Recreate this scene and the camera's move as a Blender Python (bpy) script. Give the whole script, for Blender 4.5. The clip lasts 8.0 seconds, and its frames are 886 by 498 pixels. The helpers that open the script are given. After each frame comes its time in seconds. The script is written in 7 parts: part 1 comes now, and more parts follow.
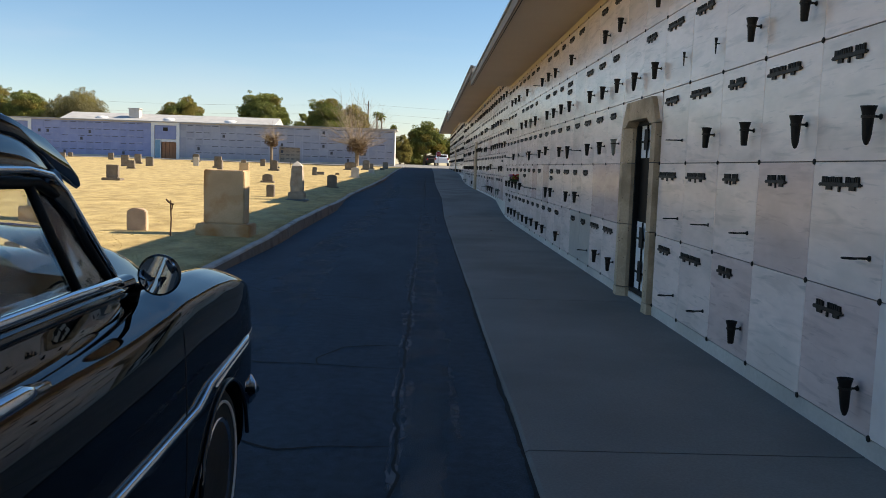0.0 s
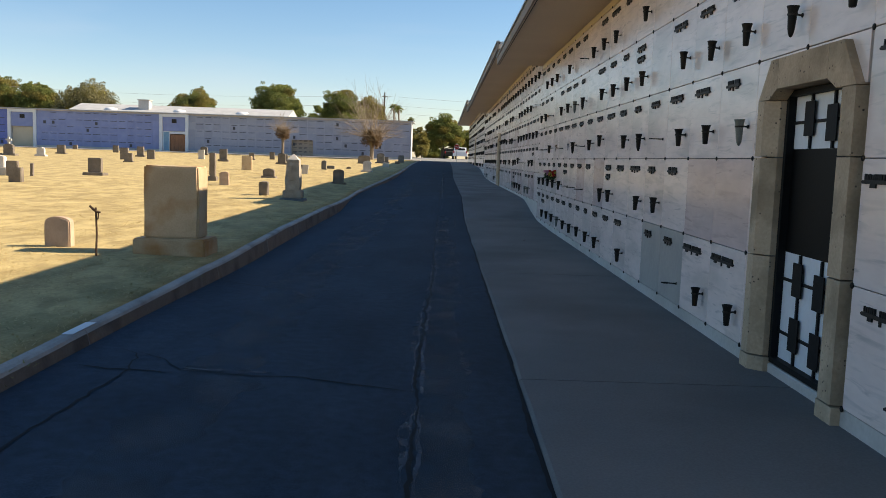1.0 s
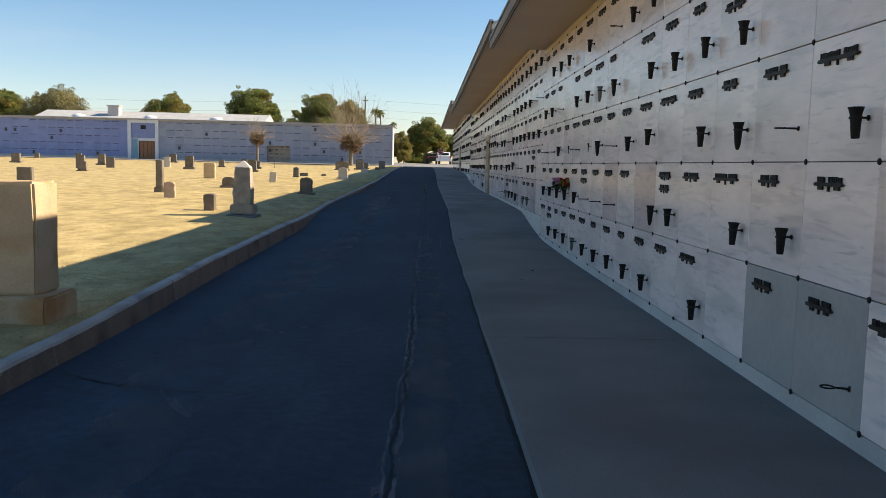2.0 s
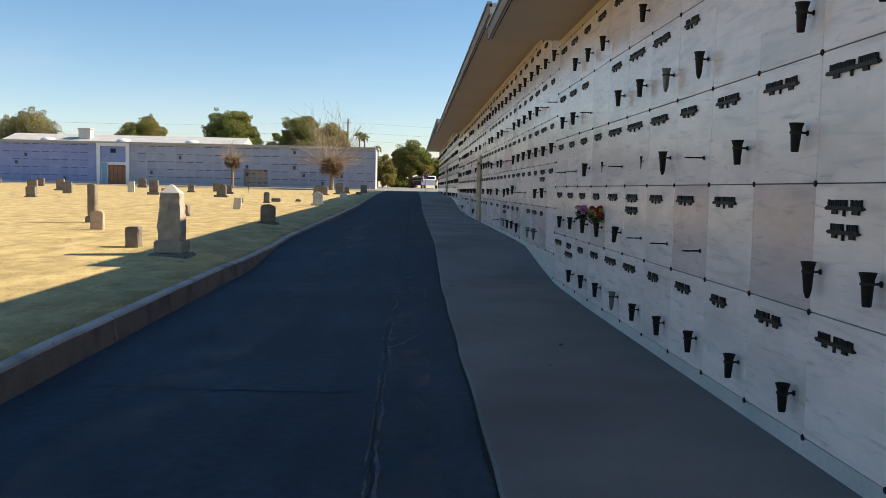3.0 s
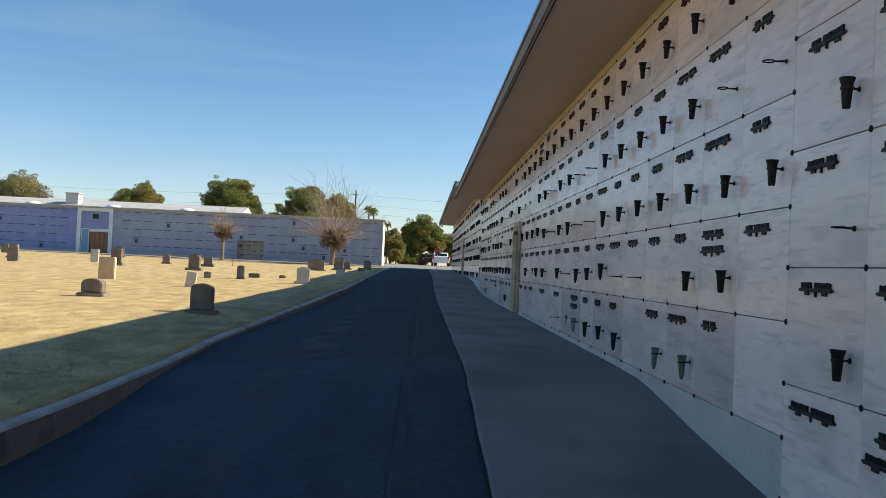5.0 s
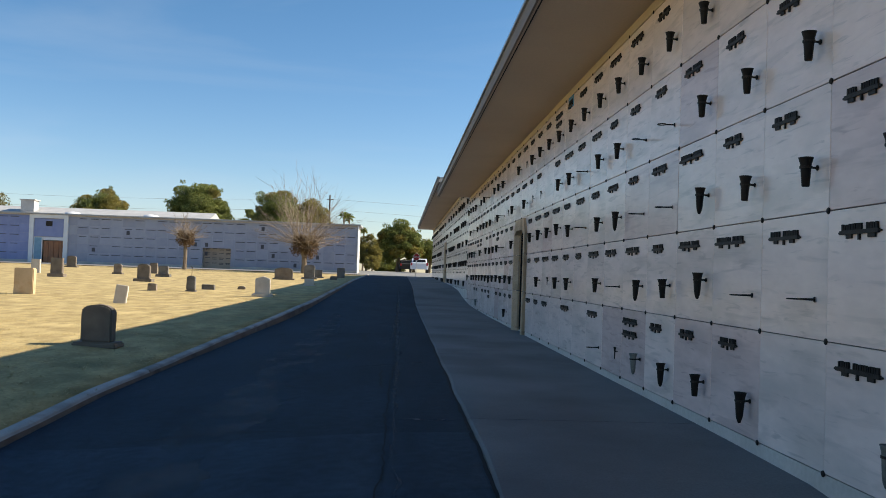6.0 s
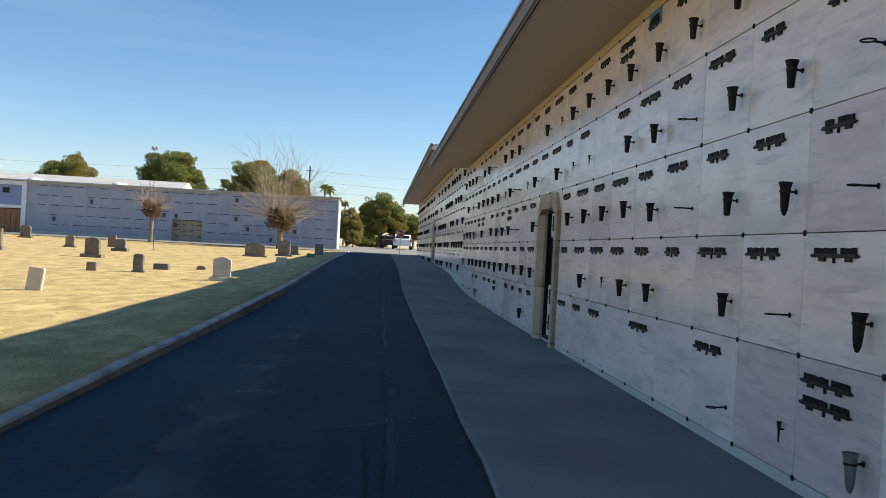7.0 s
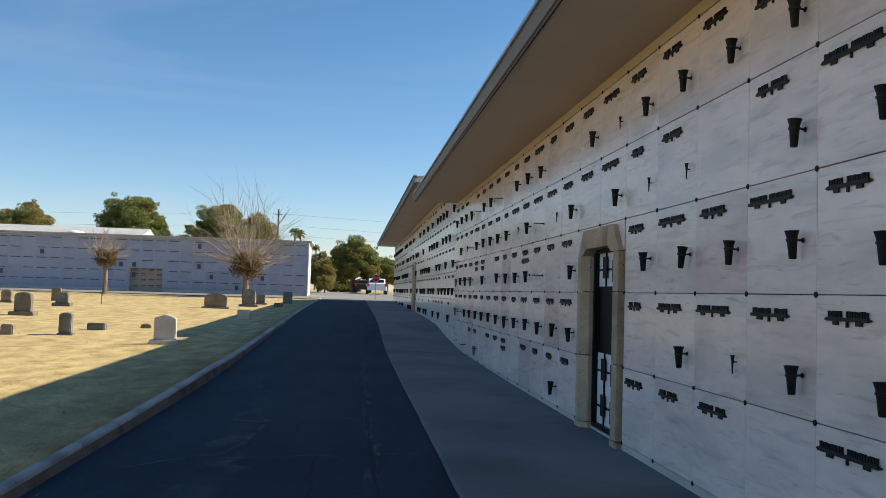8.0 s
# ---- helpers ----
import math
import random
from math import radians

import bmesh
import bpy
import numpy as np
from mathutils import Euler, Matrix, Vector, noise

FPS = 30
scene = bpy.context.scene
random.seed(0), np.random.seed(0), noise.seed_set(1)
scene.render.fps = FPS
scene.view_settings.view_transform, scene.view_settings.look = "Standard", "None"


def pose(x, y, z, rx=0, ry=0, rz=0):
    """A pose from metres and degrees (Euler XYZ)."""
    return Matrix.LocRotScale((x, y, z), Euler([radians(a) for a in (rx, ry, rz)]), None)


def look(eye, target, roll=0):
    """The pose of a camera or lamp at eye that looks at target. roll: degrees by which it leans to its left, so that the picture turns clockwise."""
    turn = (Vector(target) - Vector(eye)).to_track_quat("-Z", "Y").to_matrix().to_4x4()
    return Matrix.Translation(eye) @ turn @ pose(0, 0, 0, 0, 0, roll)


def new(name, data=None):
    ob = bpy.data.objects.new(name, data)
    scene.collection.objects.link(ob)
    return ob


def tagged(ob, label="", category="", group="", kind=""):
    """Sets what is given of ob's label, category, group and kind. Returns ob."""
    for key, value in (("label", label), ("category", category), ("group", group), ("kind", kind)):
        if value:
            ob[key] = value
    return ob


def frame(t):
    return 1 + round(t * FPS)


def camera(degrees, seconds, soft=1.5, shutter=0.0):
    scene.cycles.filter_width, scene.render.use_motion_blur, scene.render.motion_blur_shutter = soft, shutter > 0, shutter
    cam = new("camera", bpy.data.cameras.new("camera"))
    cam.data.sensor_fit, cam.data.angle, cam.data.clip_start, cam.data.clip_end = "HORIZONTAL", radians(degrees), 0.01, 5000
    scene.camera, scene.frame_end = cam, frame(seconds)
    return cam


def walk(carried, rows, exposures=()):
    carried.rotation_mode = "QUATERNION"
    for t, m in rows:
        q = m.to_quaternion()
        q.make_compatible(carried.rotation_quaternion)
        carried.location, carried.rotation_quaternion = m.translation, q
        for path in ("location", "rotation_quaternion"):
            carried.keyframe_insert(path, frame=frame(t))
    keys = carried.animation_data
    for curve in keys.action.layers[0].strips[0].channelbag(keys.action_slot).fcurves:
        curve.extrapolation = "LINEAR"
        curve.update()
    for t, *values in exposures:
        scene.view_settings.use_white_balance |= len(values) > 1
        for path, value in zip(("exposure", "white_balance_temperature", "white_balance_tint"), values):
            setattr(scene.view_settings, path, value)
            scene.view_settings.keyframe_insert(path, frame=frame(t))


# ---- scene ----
cam = camera(55.3, 8.0, soft=0.5)
PATH = [
    (0, (0.084, 0.654, 1.448), (0.13, 2.644, 1.254), 1.9),
    (0.2, (0.062, 1.364, 1.462), (0.03, 3.353, 1.255), 1.9),
    (0.4, (0.066, 2.108, 1.475), (0.047, 4.097, 1.266), 1.9),
    (0.5, (0.067, 2.465, 1.45), (0.051, 4.454, 1.245), 1.65),
    (1, (0.085, 4.343, 1.466), (0.09, 6.331, 1.255), 1.95),
    (1.5, (0.111, 6.225, 1.471), (0.149, 8.214, 1.264), 2.15),
    (1.7, (0.096, 6.983, 1.479), (0.132, 8.971, 1.268), 1.8),
    (2.8, (0.173, 11.232, 1.479), (0.232, 13.226, 1.339), 0.75),
    (3, (0.185, 12.012, 1.476), (0.259, 14.006, 1.335), 1.2),
    (3.5, (0.136, 13.946, 1.455), (0.098, 15.94, 1.304), 1.55),
    (4, (0.154, 15.943, 1.488), (0.148, 17.943, 1.501), 1.5),
    (4.5, (0.179, 17.914, 1.462), (0.197, 19.913, 1.512), 1.95),
    (4.7, (0.173, 18.716, 1.453), (0.205, 20.715, 1.491), 2.4),
    (5.8, (0.069, 23.135, 1.497), (0.156, 25.132, 1.559), 2.0),
    (6, (0.078, 23.959, 1.511), (0.179, 25.955, 1.570), 1.98),
    (6.5, (-0.004, 25.967, 1.557), (0.118, 27.963, 1.599), 2.3),
    (7, (-0.053, 27.899, 1.718), (0.095, 29.893, 1.720), 3.05),
    (7.5, (-0.132, 29.692, 1.839), (0.043, 31.684, 1.881), 2.47),
    (8, (-0.184, 31.508, 1.876), (0.026, 33.494, 1.979), 1.72),
]
walk(cam, [(t, look(eye, target, roll)) for t, eye, target, roll in PATH],
     exposures=[(0, 0.79, 7000, 13), (1.5, 0.82, 7050, 13), (3.4, 0.80, 6900, 12), (4.4, 0.70, 6580, 11), (6, 0.67, 6500, 10.5),
                (7, 0.81, 6580, 11), (7.5, 0.89, 6600, 11), (8, 0.66, 6500, 10.5)])

# ---------------------------------------------------------------- light
SUN_DIR = Vector((1.0, 0.20, 0.715)).normalized()          # towards the sun
world = bpy.data.worlds.new("sky")
scene.world = world
world.use_nodes = True
wn = world.node_tree
sky = wn.nodes.new("ShaderNodeTexSky")
sky.sky_type = 'NISHITA'
sky.sun_disc = False
sky.sun_elevation = math.asin(SUN_DIR.z)
sky.sun_rotation = math.atan2(SUN_DIR.x, SUN_DIR.y)
sky.air_density, sky.dust_density, sky.ozone_density = 1.0, 0.25, 2.0
bg = wn.nodes["Background"]
bg.inputs["Strength"].default_value = 0.087
tone = wn.nodes.new("ShaderNodeHueSaturation")
tone.inputs["Saturation"].default_value = 1.25
wn.links.new(sky.outputs[0], tone.inputs["Color"])
# thin streaks of high cloud
sky_co = wn.nodes.new("ShaderNodeTexCoord")
sky_map = wn.nodes.new("ShaderNodeMapping")
sky_map.inputs["Scale"].default_value = (1.2, 1.2, 7.0)
sky_map.inputs["Rotation"].default_value = (0.25, 0.1, 0.0)
wisp = wn.nodes.new("ShaderNodeTexNoise")
wisp.inputs["Scale"].default_value, wisp.inputs["Detail"].default_value, wisp.inputs["Distortion"].default_value = 1.6, 7, 0.6
wn.links.new(sky_co.outputs["Generated"], sky_map.inputs[0])
wn.links.new(sky_map.outputs[0], wisp.inputs["Vector"])
wisp_range = wn.nodes.new("ShaderNodeMapRange")
wisp_range.inputs["From Min"].default_value, wisp_range.inputs["From Max"].default_value, wisp_range.inputs["To Max"].default_value = 0.50, 0.85, 0.22
wn.links.new(wisp.outputs[0], wisp_range.inputs[0])
veil = wn.nodes.new("ShaderNodeMix")
veil.data_type = 'RGBA'
veil.inputs[7].default_value = (5.2, 5.6, 6.0, 1)
wn.links.new(wisp_range.outputs[0], veil.inputs[0])
wn.links.new(tone.outputs[0], veil.inputs[6])
# bluish haze towards the horizon
sky_axes = wn.nodes.new("ShaderNodeSeparateXYZ")
wn.links.new(sky_co.outputs["Generated"], sky_axes.inputs[0])
haze_range = wn.nodes.new("ShaderNodeMapRange")
haze_range.inputs["From Min"].default_value, haze_range.inputs["From Max"].default_value = 0.0, 0.30
wn.links.new(sky_axes.outputs["Z"], haze_range.inputs[0])
haze = wn.nodes.new("ShaderNodeMix")
haze.data_type = 'RGBA'
haze.inputs[6].default_value, haze.inputs[7].default_value = (0.96, 0.968, 1.09, 1), (0.96, 0.985, 0.98, 1)
wn.links.new(haze_range.outputs[0], haze.inputs[0])
hazed = wn.nodes.new("ShaderNodeMix")
hazed.data_type, hazed.blend_type = 'RGBA', 'MULTIPLY'
hazed.inputs[0].default_value = 1.0
wn.links.new(veil.outputs[2], hazed.inputs[6])
wn.links.new(haze.outputs[2], hazed.inputs[7])
wn.links.new(hazed.outputs[2], bg.inputs["Color"])
sun = new("sun", bpy.data.lights.new("sun", "SUN"))
sun.data.energy, sun.data.angle, sun.data.color = 5.25, radians(0.53), (1.0, 0.905, 0.74)
sun.matrix_world = look(SUN_DIR * 200, (0, 0, 0))

# ---------------------------------------------------------------- materials
def nodes_of(name):
    m = bpy.data.materials.new(name)
    m.use_nodes = True
    return m, m.node_tree, m.node_tree.nodes["Principled BSDF"]


def surface(name, low, high, rough=0.8, scale=3.0, fine=60.0, bump=0.15, metal=0.0, spread=0.0, spec=0.5, stretch=(1, 1, 1), stain=None, stain_amount=0.5, stain_scale=0.7, step=0.01):
    """Two scales of variation between two colours, with relief; spread varies whole objects; stain: a third colour in patches."""
    m, t, p = nodes_of(name)
    co = t.nodes.new("ShaderNodeTexCoord")
    mp = t.nodes.new("ShaderNodeMapping")
    mp.inputs["Scale"].default_value = stretch
    t.links.new(co.outputs["Object"], mp.inputs[0])
    if spread:
        info = t.nodes.new("ShaderNodeObjectInfo")
        shift = t.nodes.new("ShaderNodeMath")
        shift.operation = 'MULTIPLY'
        shift.inputs[1].default_value = 53.0
        t.links.new(info.outputs["Random"], shift.inputs[0])
        t.links.new(shift.outputs[0], mp.inputs["Location"])
    a = t.nodes.new("ShaderNodeTexNoise")
    a.inputs["Scale"].default_value, a.inputs["Detail"].default_value = scale, 6
    b = t.nodes.new("ShaderNodeTexNoise")
    b.inputs["Scale"].default_value, b.inputs["Detail"].default_value = fine, 4
    t.links.new(mp.outputs[0], a.inputs["Vector"])
    t.links.new(mp.outputs[0], b.inputs["Vector"])
    mix = t.nodes.new("ShaderNodeMath")
    mix.operation = 'MULTIPLY_ADD'
    t.links.new(b.outputs[0], mix.inputs[0])
    mix.inputs[1].default_value = 0.6
    t.links.new(a.outputs[0], mix.inputs[2])
    ramp = t.nodes.new("ShaderNodeMapRange")
    ramp.inputs["From Min"].default_value, ramp.inputs["From Max"].default_value = 0.55, 1.05
    t.links.new(mix.outputs[0], ramp.inputs[0])
    col = t.nodes.new("ShaderNodeMix")
    col.data_type = 'RGBA'
    col.inputs[6].default_value, col.inputs[7].default_value = (*low, 1), (*high, 1)
    t.links.new(ramp.outputs[0], col.inputs[0])
    out = col.outputs[2]
    if stain:
        c = t.nodes.new("ShaderNodeTexNoise")
        c.inputs["Scale"].default_value, c.inputs["Detail"].default_value = stain_scale, 5
        t.links.new(mp.outputs[0], c.inputs["Vector"])
        r = t.nodes.new("ShaderNodeMapRange")
        r.inputs["From Min"].default_value, r.inputs["From Max"].default_value = 0.50, 0.66
        r.inputs["To Max"].default_value = stain_amount
        t.links.new(c.outputs[0], r.inputs[0])
        s = t.nodes.new("ShaderNodeMix")
        s.data_type = 'RGBA'
        s.inputs[7].default_value = (*stain, 1)
        t.links.new(r.outputs[0], s.inputs[0])
        t.links.new(out, s.inputs[6])
        out = s.outputs[2]
    if spread:
        hs = t.nodes.new("ShaderNodeHueSaturation")
        r = t.nodes.new("ShaderNodeMapRange")
        r.inputs["To Min"].default_value, r.inputs["To Max"].default_value = 1 - spread, 1 + spread
        t.links.new(info.outputs["Random"], r.inputs[0])
        t.links.new(r.outputs[0], hs.inputs["Value"])
        t.links.new(out, hs.inputs["Color"])
        out = hs.outputs[0]
    t.links.new(out, p.inputs["Base Color"])
    p.inputs["Roughness"].default_value, p.inputs["Metallic"].default_value = rough, metal
    p.inputs["Specular IOR Level"].default_value = spec
    if bump:
        bp = t.nodes.new("ShaderNodeBump")
        bp.inputs["Strength"].default_value, bp.inputs["Distance"].default_value = bump, step
        t.links.new(mix.outputs[0], bp.inputs["Height"])
        t.links.new(bp.outputs[0], p.inputs["Normal"])
    return m


def marble(name, low, high, vein, amount, blotch, spread=0.05):
    """Polished marble: clouded ground, wavy level veins, dull blotches; each slab cut from another place."""
    m = surface(name, low, high, 0.20, 1.3, 11, 0.02, spread=spread, stretch=(1, 0.6, 1.8), stain=blotch, stain_amount=0.6, stain_scale=1.5)
    t = m.node_tree
    p = t.nodes["Principled BSDF"]
    src = p.inputs["Base Color"].links[0].from_socket
    co = t.nodes.new("ShaderNodeTexCoord")
    info = t.nodes.new("ShaderNodeObjectInfo")
    shift = t.nodes.new("ShaderNodeMath")
    shift.operation = 'MULTIPLY'
    shift.inputs[1].default_value = 91.0
    t.links.new(info.outputs["Random"], shift.inputs[0])
    last = src
    for scale, stretch, lo, hi, k in ((1.7, (1, 1.0, 8.0), 0.53, 0.70, amount), (4.5, (1, 0.7, 5.5), 0.60, 0.72, amount * 1.3)):
        mp = t.nodes.new("ShaderNodeMapping")
        mp.inputs["Scale"].default_value = stretch
        mp.inputs["Rotation"].default_value = (0.10, 0, 0)
        t.links.new(co.outputs["Object"], mp.inputs[0])
        t.links.new(shift.outputs[0], mp.inputs["Location"])
        n = t.nodes.new("ShaderNodeTexNoise")
        n.inputs["Scale"].default_value, n.inputs["Detail"].default_value, n.inputs["Distortion"].default_value = scale, 5, 0.7
        t.links.new(mp.outputs[0], n.inputs["Vector"])
        r = t.nodes.new("ShaderNodeMapRange")
        r.inputs["From Min"].default_value, r.inputs["From Max"].default_value, r.inputs["To Max"].default_value = lo, hi, k
        t.links.new(n.outputs[0], r.inputs[0])
        x = t.nodes.new("ShaderNodeMix")
        x.data_type = 'RGBA'
        x.inputs[7].default_value = (*vein, 1)
        t.links.new(r.outputs[0], x.inputs[0])
        t.links.new(last, x.inputs[6])
        last = x.outputs[2]
    t.links.new(last, p.inputs["Base Color"])
    return m


MARBLE = marble("white_marble", (0.837, 0.685, 0.621), (0.972, 0.815, 0.740), (0.416, 0.360, 0.329), 0.34, (0.645, 0.565, 0.506))
MARBLE_PINK = marble("pink_marble", (0.697, 0.530, 0.482), (0.832, 0.660, 0.606), (0.458, 0.340, 0.315), 0.42, (0.582, 0.460, 0.420), 0.04)
MARBLE_GREY = surface("grey_marble", (0.343, 0.320, 0.296), (0.437, 0.410, 0.372), 0.5, 2, 18, 0.05, spread=0.05)
MORTAR = surface("grey_backing", (0.10, 0.10, 0.10), (0.16, 0.155, 0.15), 0.9, 4, 50, 0.1)
PLINTH = surface("pale_plinth", (0.48, 0.44, 0.39), (0.63, 0.58, 0.53), 0.7, 1.5, 30, 0.1, stain=(0.36, 0.33, 0.30), stain_amount=0.5)
BRONZE = surface("dark_bronze", (0.008, 0.007, 0.006), (0.022, 0.018, 0.015), 0.6, 20, 120, 0.1, metal=0.1, spread=0.25, spec=0.25)
BRONZE_WORN = surface("worn_bronze", (0.012, 0.010, 0.009), (0.035, 0.028, 0.022), 0.55, 20, 160, 0.2, metal=0.15, spread=0.3, spec=0.3)
BRONZE_FAR = surface("weathered_far_plates", (0.05, 0.05, 0.06), (0.09, 0.09, 0.10), 0.6, 20, 90, 0.1)
ZINC = surface("green_grey_zinc", (0.12, 0.13, 0.12), (0.20, 0.21, 0.19), 0.55, 20, 90, 0.1, metal=0.5, spread=0.15)
TRAVERTINE = surface("beige_cast_stone", (0.42, 0.305, 0.195), (0.60, 0.455, 0.31), 0.85, 3, 45, 0.5, stain=(0.20, 0.145, 0.085), stain_amount=0.6, stain_scale=2.2, spread=0.06)


def pitted(m, scale, colour):
    """Small dark pits here and there."""
    t = m.node_tree
    p = t.nodes["Principled BSDF"]
    src = p.inputs["Base Color"].links[0].from_socket
    co = t.nodes.new("ShaderNodeTexCoord")
    v = t.nodes.new("ShaderNodeTexVoronoi")
    v.inputs["Scale"].default_value = scale
    t.links.new(co.outputs["Object"], v.inputs["Vector"])
    r = t.nodes.new("ShaderNodeMapRange")
    r.inputs["From Min"].default_value, r.inputs["From Max"].default_value = 0.22, 0.12
    n = t.nodes.new("ShaderNodeTexNoise")
    n.inputs["Scale"].default_value = scale * 0.35
    t.links.new(co.outputs["Object"], n.inputs["Vector"])
    k = t.nodes.new("ShaderNodeMapRange")
    k.inputs["From Min"].default_value, k.inputs["From Max"].default_value = 0.50, 0.60
    t.links.new(v.outputs["Distance"], r.inputs[0])
    t.links.new(n.outputs[0], k.inputs[0])
    f = t.nodes.new("ShaderNodeMath")
    f.operation = 'MULTIPLY'
    t.links.new(r.outputs[0], f.inputs[0])
    t.links.new(k.outputs[0], f.inputs[1])
    x = t.nodes.new("ShaderNodeMix")
    x.data_type = 'RGBA'
    x.inputs[7].default_value = (*colour, 1)
    t.links.new(f.outputs[0], x.inputs[0])
    t.links.new(src, x.inputs[6])
    t.links.new(x.outputs[2], p.inputs["Base Color"])


pitted(TRAVERTINE, 26, (0.07, 0.05, 0.035))
SOFFIT = surface("tan_soffit", (0.53, 0.44, 0.355), (0.60, 0.505, 0.41), 0.85, 0.6, 40, 0.05)
FASCIA = surface("tan_fascia", (0.19, 0.162, 0.135), (0.235, 0.20, 0.168), 0.7, 0.8, 40, 0.05)
TAN_SHUTTER = surface("tan_shutter", (0.40, 0.315, 0.235), (0.48, 0.385, 0.295), 0.7, 1.0, 30, 0.05)
CREAM = surface("cream_paint", (0.56, 0.47, 0.33), (0.64, 0.55, 0.40), 0.7, 1.0, 30, 0.05)
ROOF_EDGE = surface("grey_metal_edge", (0.30, 0.31, 0.33), (0.42, 0.43, 0.45), 0.45, 2, 30, 0.05, metal=0.3)
ROOFING = surface("grey_roofing", (0.35, 0.35, 0.35), (0.48, 0.48, 0.47), 0.85, 1, 30, 0.1)
CONCRETE = surface("grey_concrete", (0.148, 0.142, 0.132), (0.218, 0.212, 0.201), 0.9, 0.7, 70, 0.2, stain=(0.11, 0.098, 0.086), stain_amount=0.5, stain_scale=0.45)
CONCRETE_OLD = surface("older_concrete", (0.15, 0.155, 0.155), (0.224, 0.231, 0.232), 0.9, 0.7, 70, 0.2, stain=(0.07, 0.066, 0.064), stain_amount=0.5, stain_scale=0.45)
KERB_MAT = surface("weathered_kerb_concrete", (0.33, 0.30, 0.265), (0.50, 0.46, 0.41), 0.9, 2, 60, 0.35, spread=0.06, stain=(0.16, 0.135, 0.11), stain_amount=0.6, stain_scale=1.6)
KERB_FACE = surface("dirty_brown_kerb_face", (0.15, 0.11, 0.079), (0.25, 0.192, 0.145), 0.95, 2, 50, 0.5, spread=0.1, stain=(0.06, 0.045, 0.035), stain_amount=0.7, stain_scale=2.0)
GRANITE = surface("grey_granite", (0.10, 0.095, 0.09), (0.20, 0.19, 0.17), 0.8, 4, 90, 0.4, spread=0.2, stain=(0.09, 0.08, 0.07), stain_amount=0.6, stain_scale=3)
SANDSTONE = surface("weathered_sandstone", (0.45, 0.325, 0.19), (0.60, 0.45, 0.28), 0.9, 2.5, 60, 0.3, spread=0.05, stain=(0.42, 0.21, 0.07), stain_amount=0.9, stain_scale=1.9)
PALE_STONE = surface("pale_headstone_marble", (0.48, 0.43, 0.37), (0.64, 0.59, 0.52), 0.8, 4, 60, 0.2, spread=0.08)
PINK_STONE = surface("pinkish_tan_stone", (0.40, 0.28, 0.19), (0.54, 0.40, 0.29), 0.85, 4, 60, 0.2, spread=0.05)
OBELISK = surface("grey_tan_rough_stone", (0.27, 0.22, 0.165), (0.46, 0.39, 0.30), 0.85, 4, 70, 0.4, spread=0.05, stain=(0.15, 0.12, 0.09), stain_amount=0.5, stain_scale=3)
BROWN_STONE = surface("brown_granite", (0.13, 0.105, 0.08), (0.24, 0.20, 0.155), 0.8, 4, 80, 0.3, spread=0.2)
BARK = surface("bark", (0.14, 0.105, 0.075), (0.26, 0.21, 0.155), 0.95, 8, 60, 0.6, stretch=(1, 1, 0.3))
TWIG = surface("pale_twig_bark", (0.26, 0.20, 0.145), (0.38, 0.30, 0.22), 0.9, 8, 60, 0.2)
RUST_IRON = surface("rusty_iron", (0.06, 0.035, 0.02), (0.13, 0.075, 0.045), 0.85, 20, 90, 0.4, metal=0.2)


def island_colour(m, amount):
    """Varies brightness from piece to piece of one joined mesh."""
    t = m.node_tree
    p = t.nodes["Principled BSDF"]
    src = p.inputs["Base Color"].links[0].from_socket
    g = t.nodes.new("ShaderNodeNewGeometry")
    r = t.nodes.new("ShaderNodeMapRange")
    r.inputs["To Min"].default_value, r.inputs["To Max"].default_value = 1 - amount, 1 + amount
    hs = t.nodes.new("ShaderNodeHueSaturation")
    t.links.new(g.outputs["Random Per Island"], r.inputs[0])
    t.links.new(r.outputs[0], hs.inputs["Value"])
    t.links.new(src, hs.inputs["Color"])
    t.links.new(hs.outputs[0], p.inputs["Base Color"])
    return m


def foliage(name, low, high):
    m = island_colour(surface(name, low, high, 0.75, 1.2, 20, 0), 0.40)
    t = m.node_tree
    p = t.nodes["Principled BSDF"]
    glow = t.nodes.new("ShaderNodeBsdfTranslucent")
    mix = t.nodes.new("ShaderNodeMixShader")
    mix.inputs[0].default_value = 0.38
    t.links.new(p.inputs["Base Color"].links[0].from_socket, glow.inputs[0])
    t.links.new(p.outputs[0], mix.inputs[1])
    t.links.new(glow.outputs[0], mix.inputs[2])
    t.links.new(mix.outputs[0], t.nodes["Material Output"].inputs[0])
    return m


LEAF = foliage("pine_foliage", (0.10, 0.128, 0.030), (0.235, 0.25, 0.062))
LEAF_DRY = foliage("grey_olive_foliage", (0.15, 0.140, 0.065), (0.27, 0.245, 0.115))
LEAF_WARM = foliage("yellowing_foliage", (0.17, 0.150, 0.034), (0.31, 0.255, 0.065))
LEAF_BROWN = foliage("dry_brown_leaves", (0.10, 0.060, 0.030), (0.20, 0.125, 0.06))
# the blue of skylit shade is put into these fronts, strongest at the left
FAR_SKYLIT = island_colour(surface("bluish_far_marble", (0.185, 0.23, 0.45), (0.28, 0.32, 0.52), 0.5, 0.08, 2, 0.02), 0.05)
FAR_SKYLIT_DEEP = island_colour(surface("blue_far_marble", (0.105, 0.145, 0.42), (0.175, 0.215, 0.50), 0.5, 0.08, 2, 0.02), 0.05)
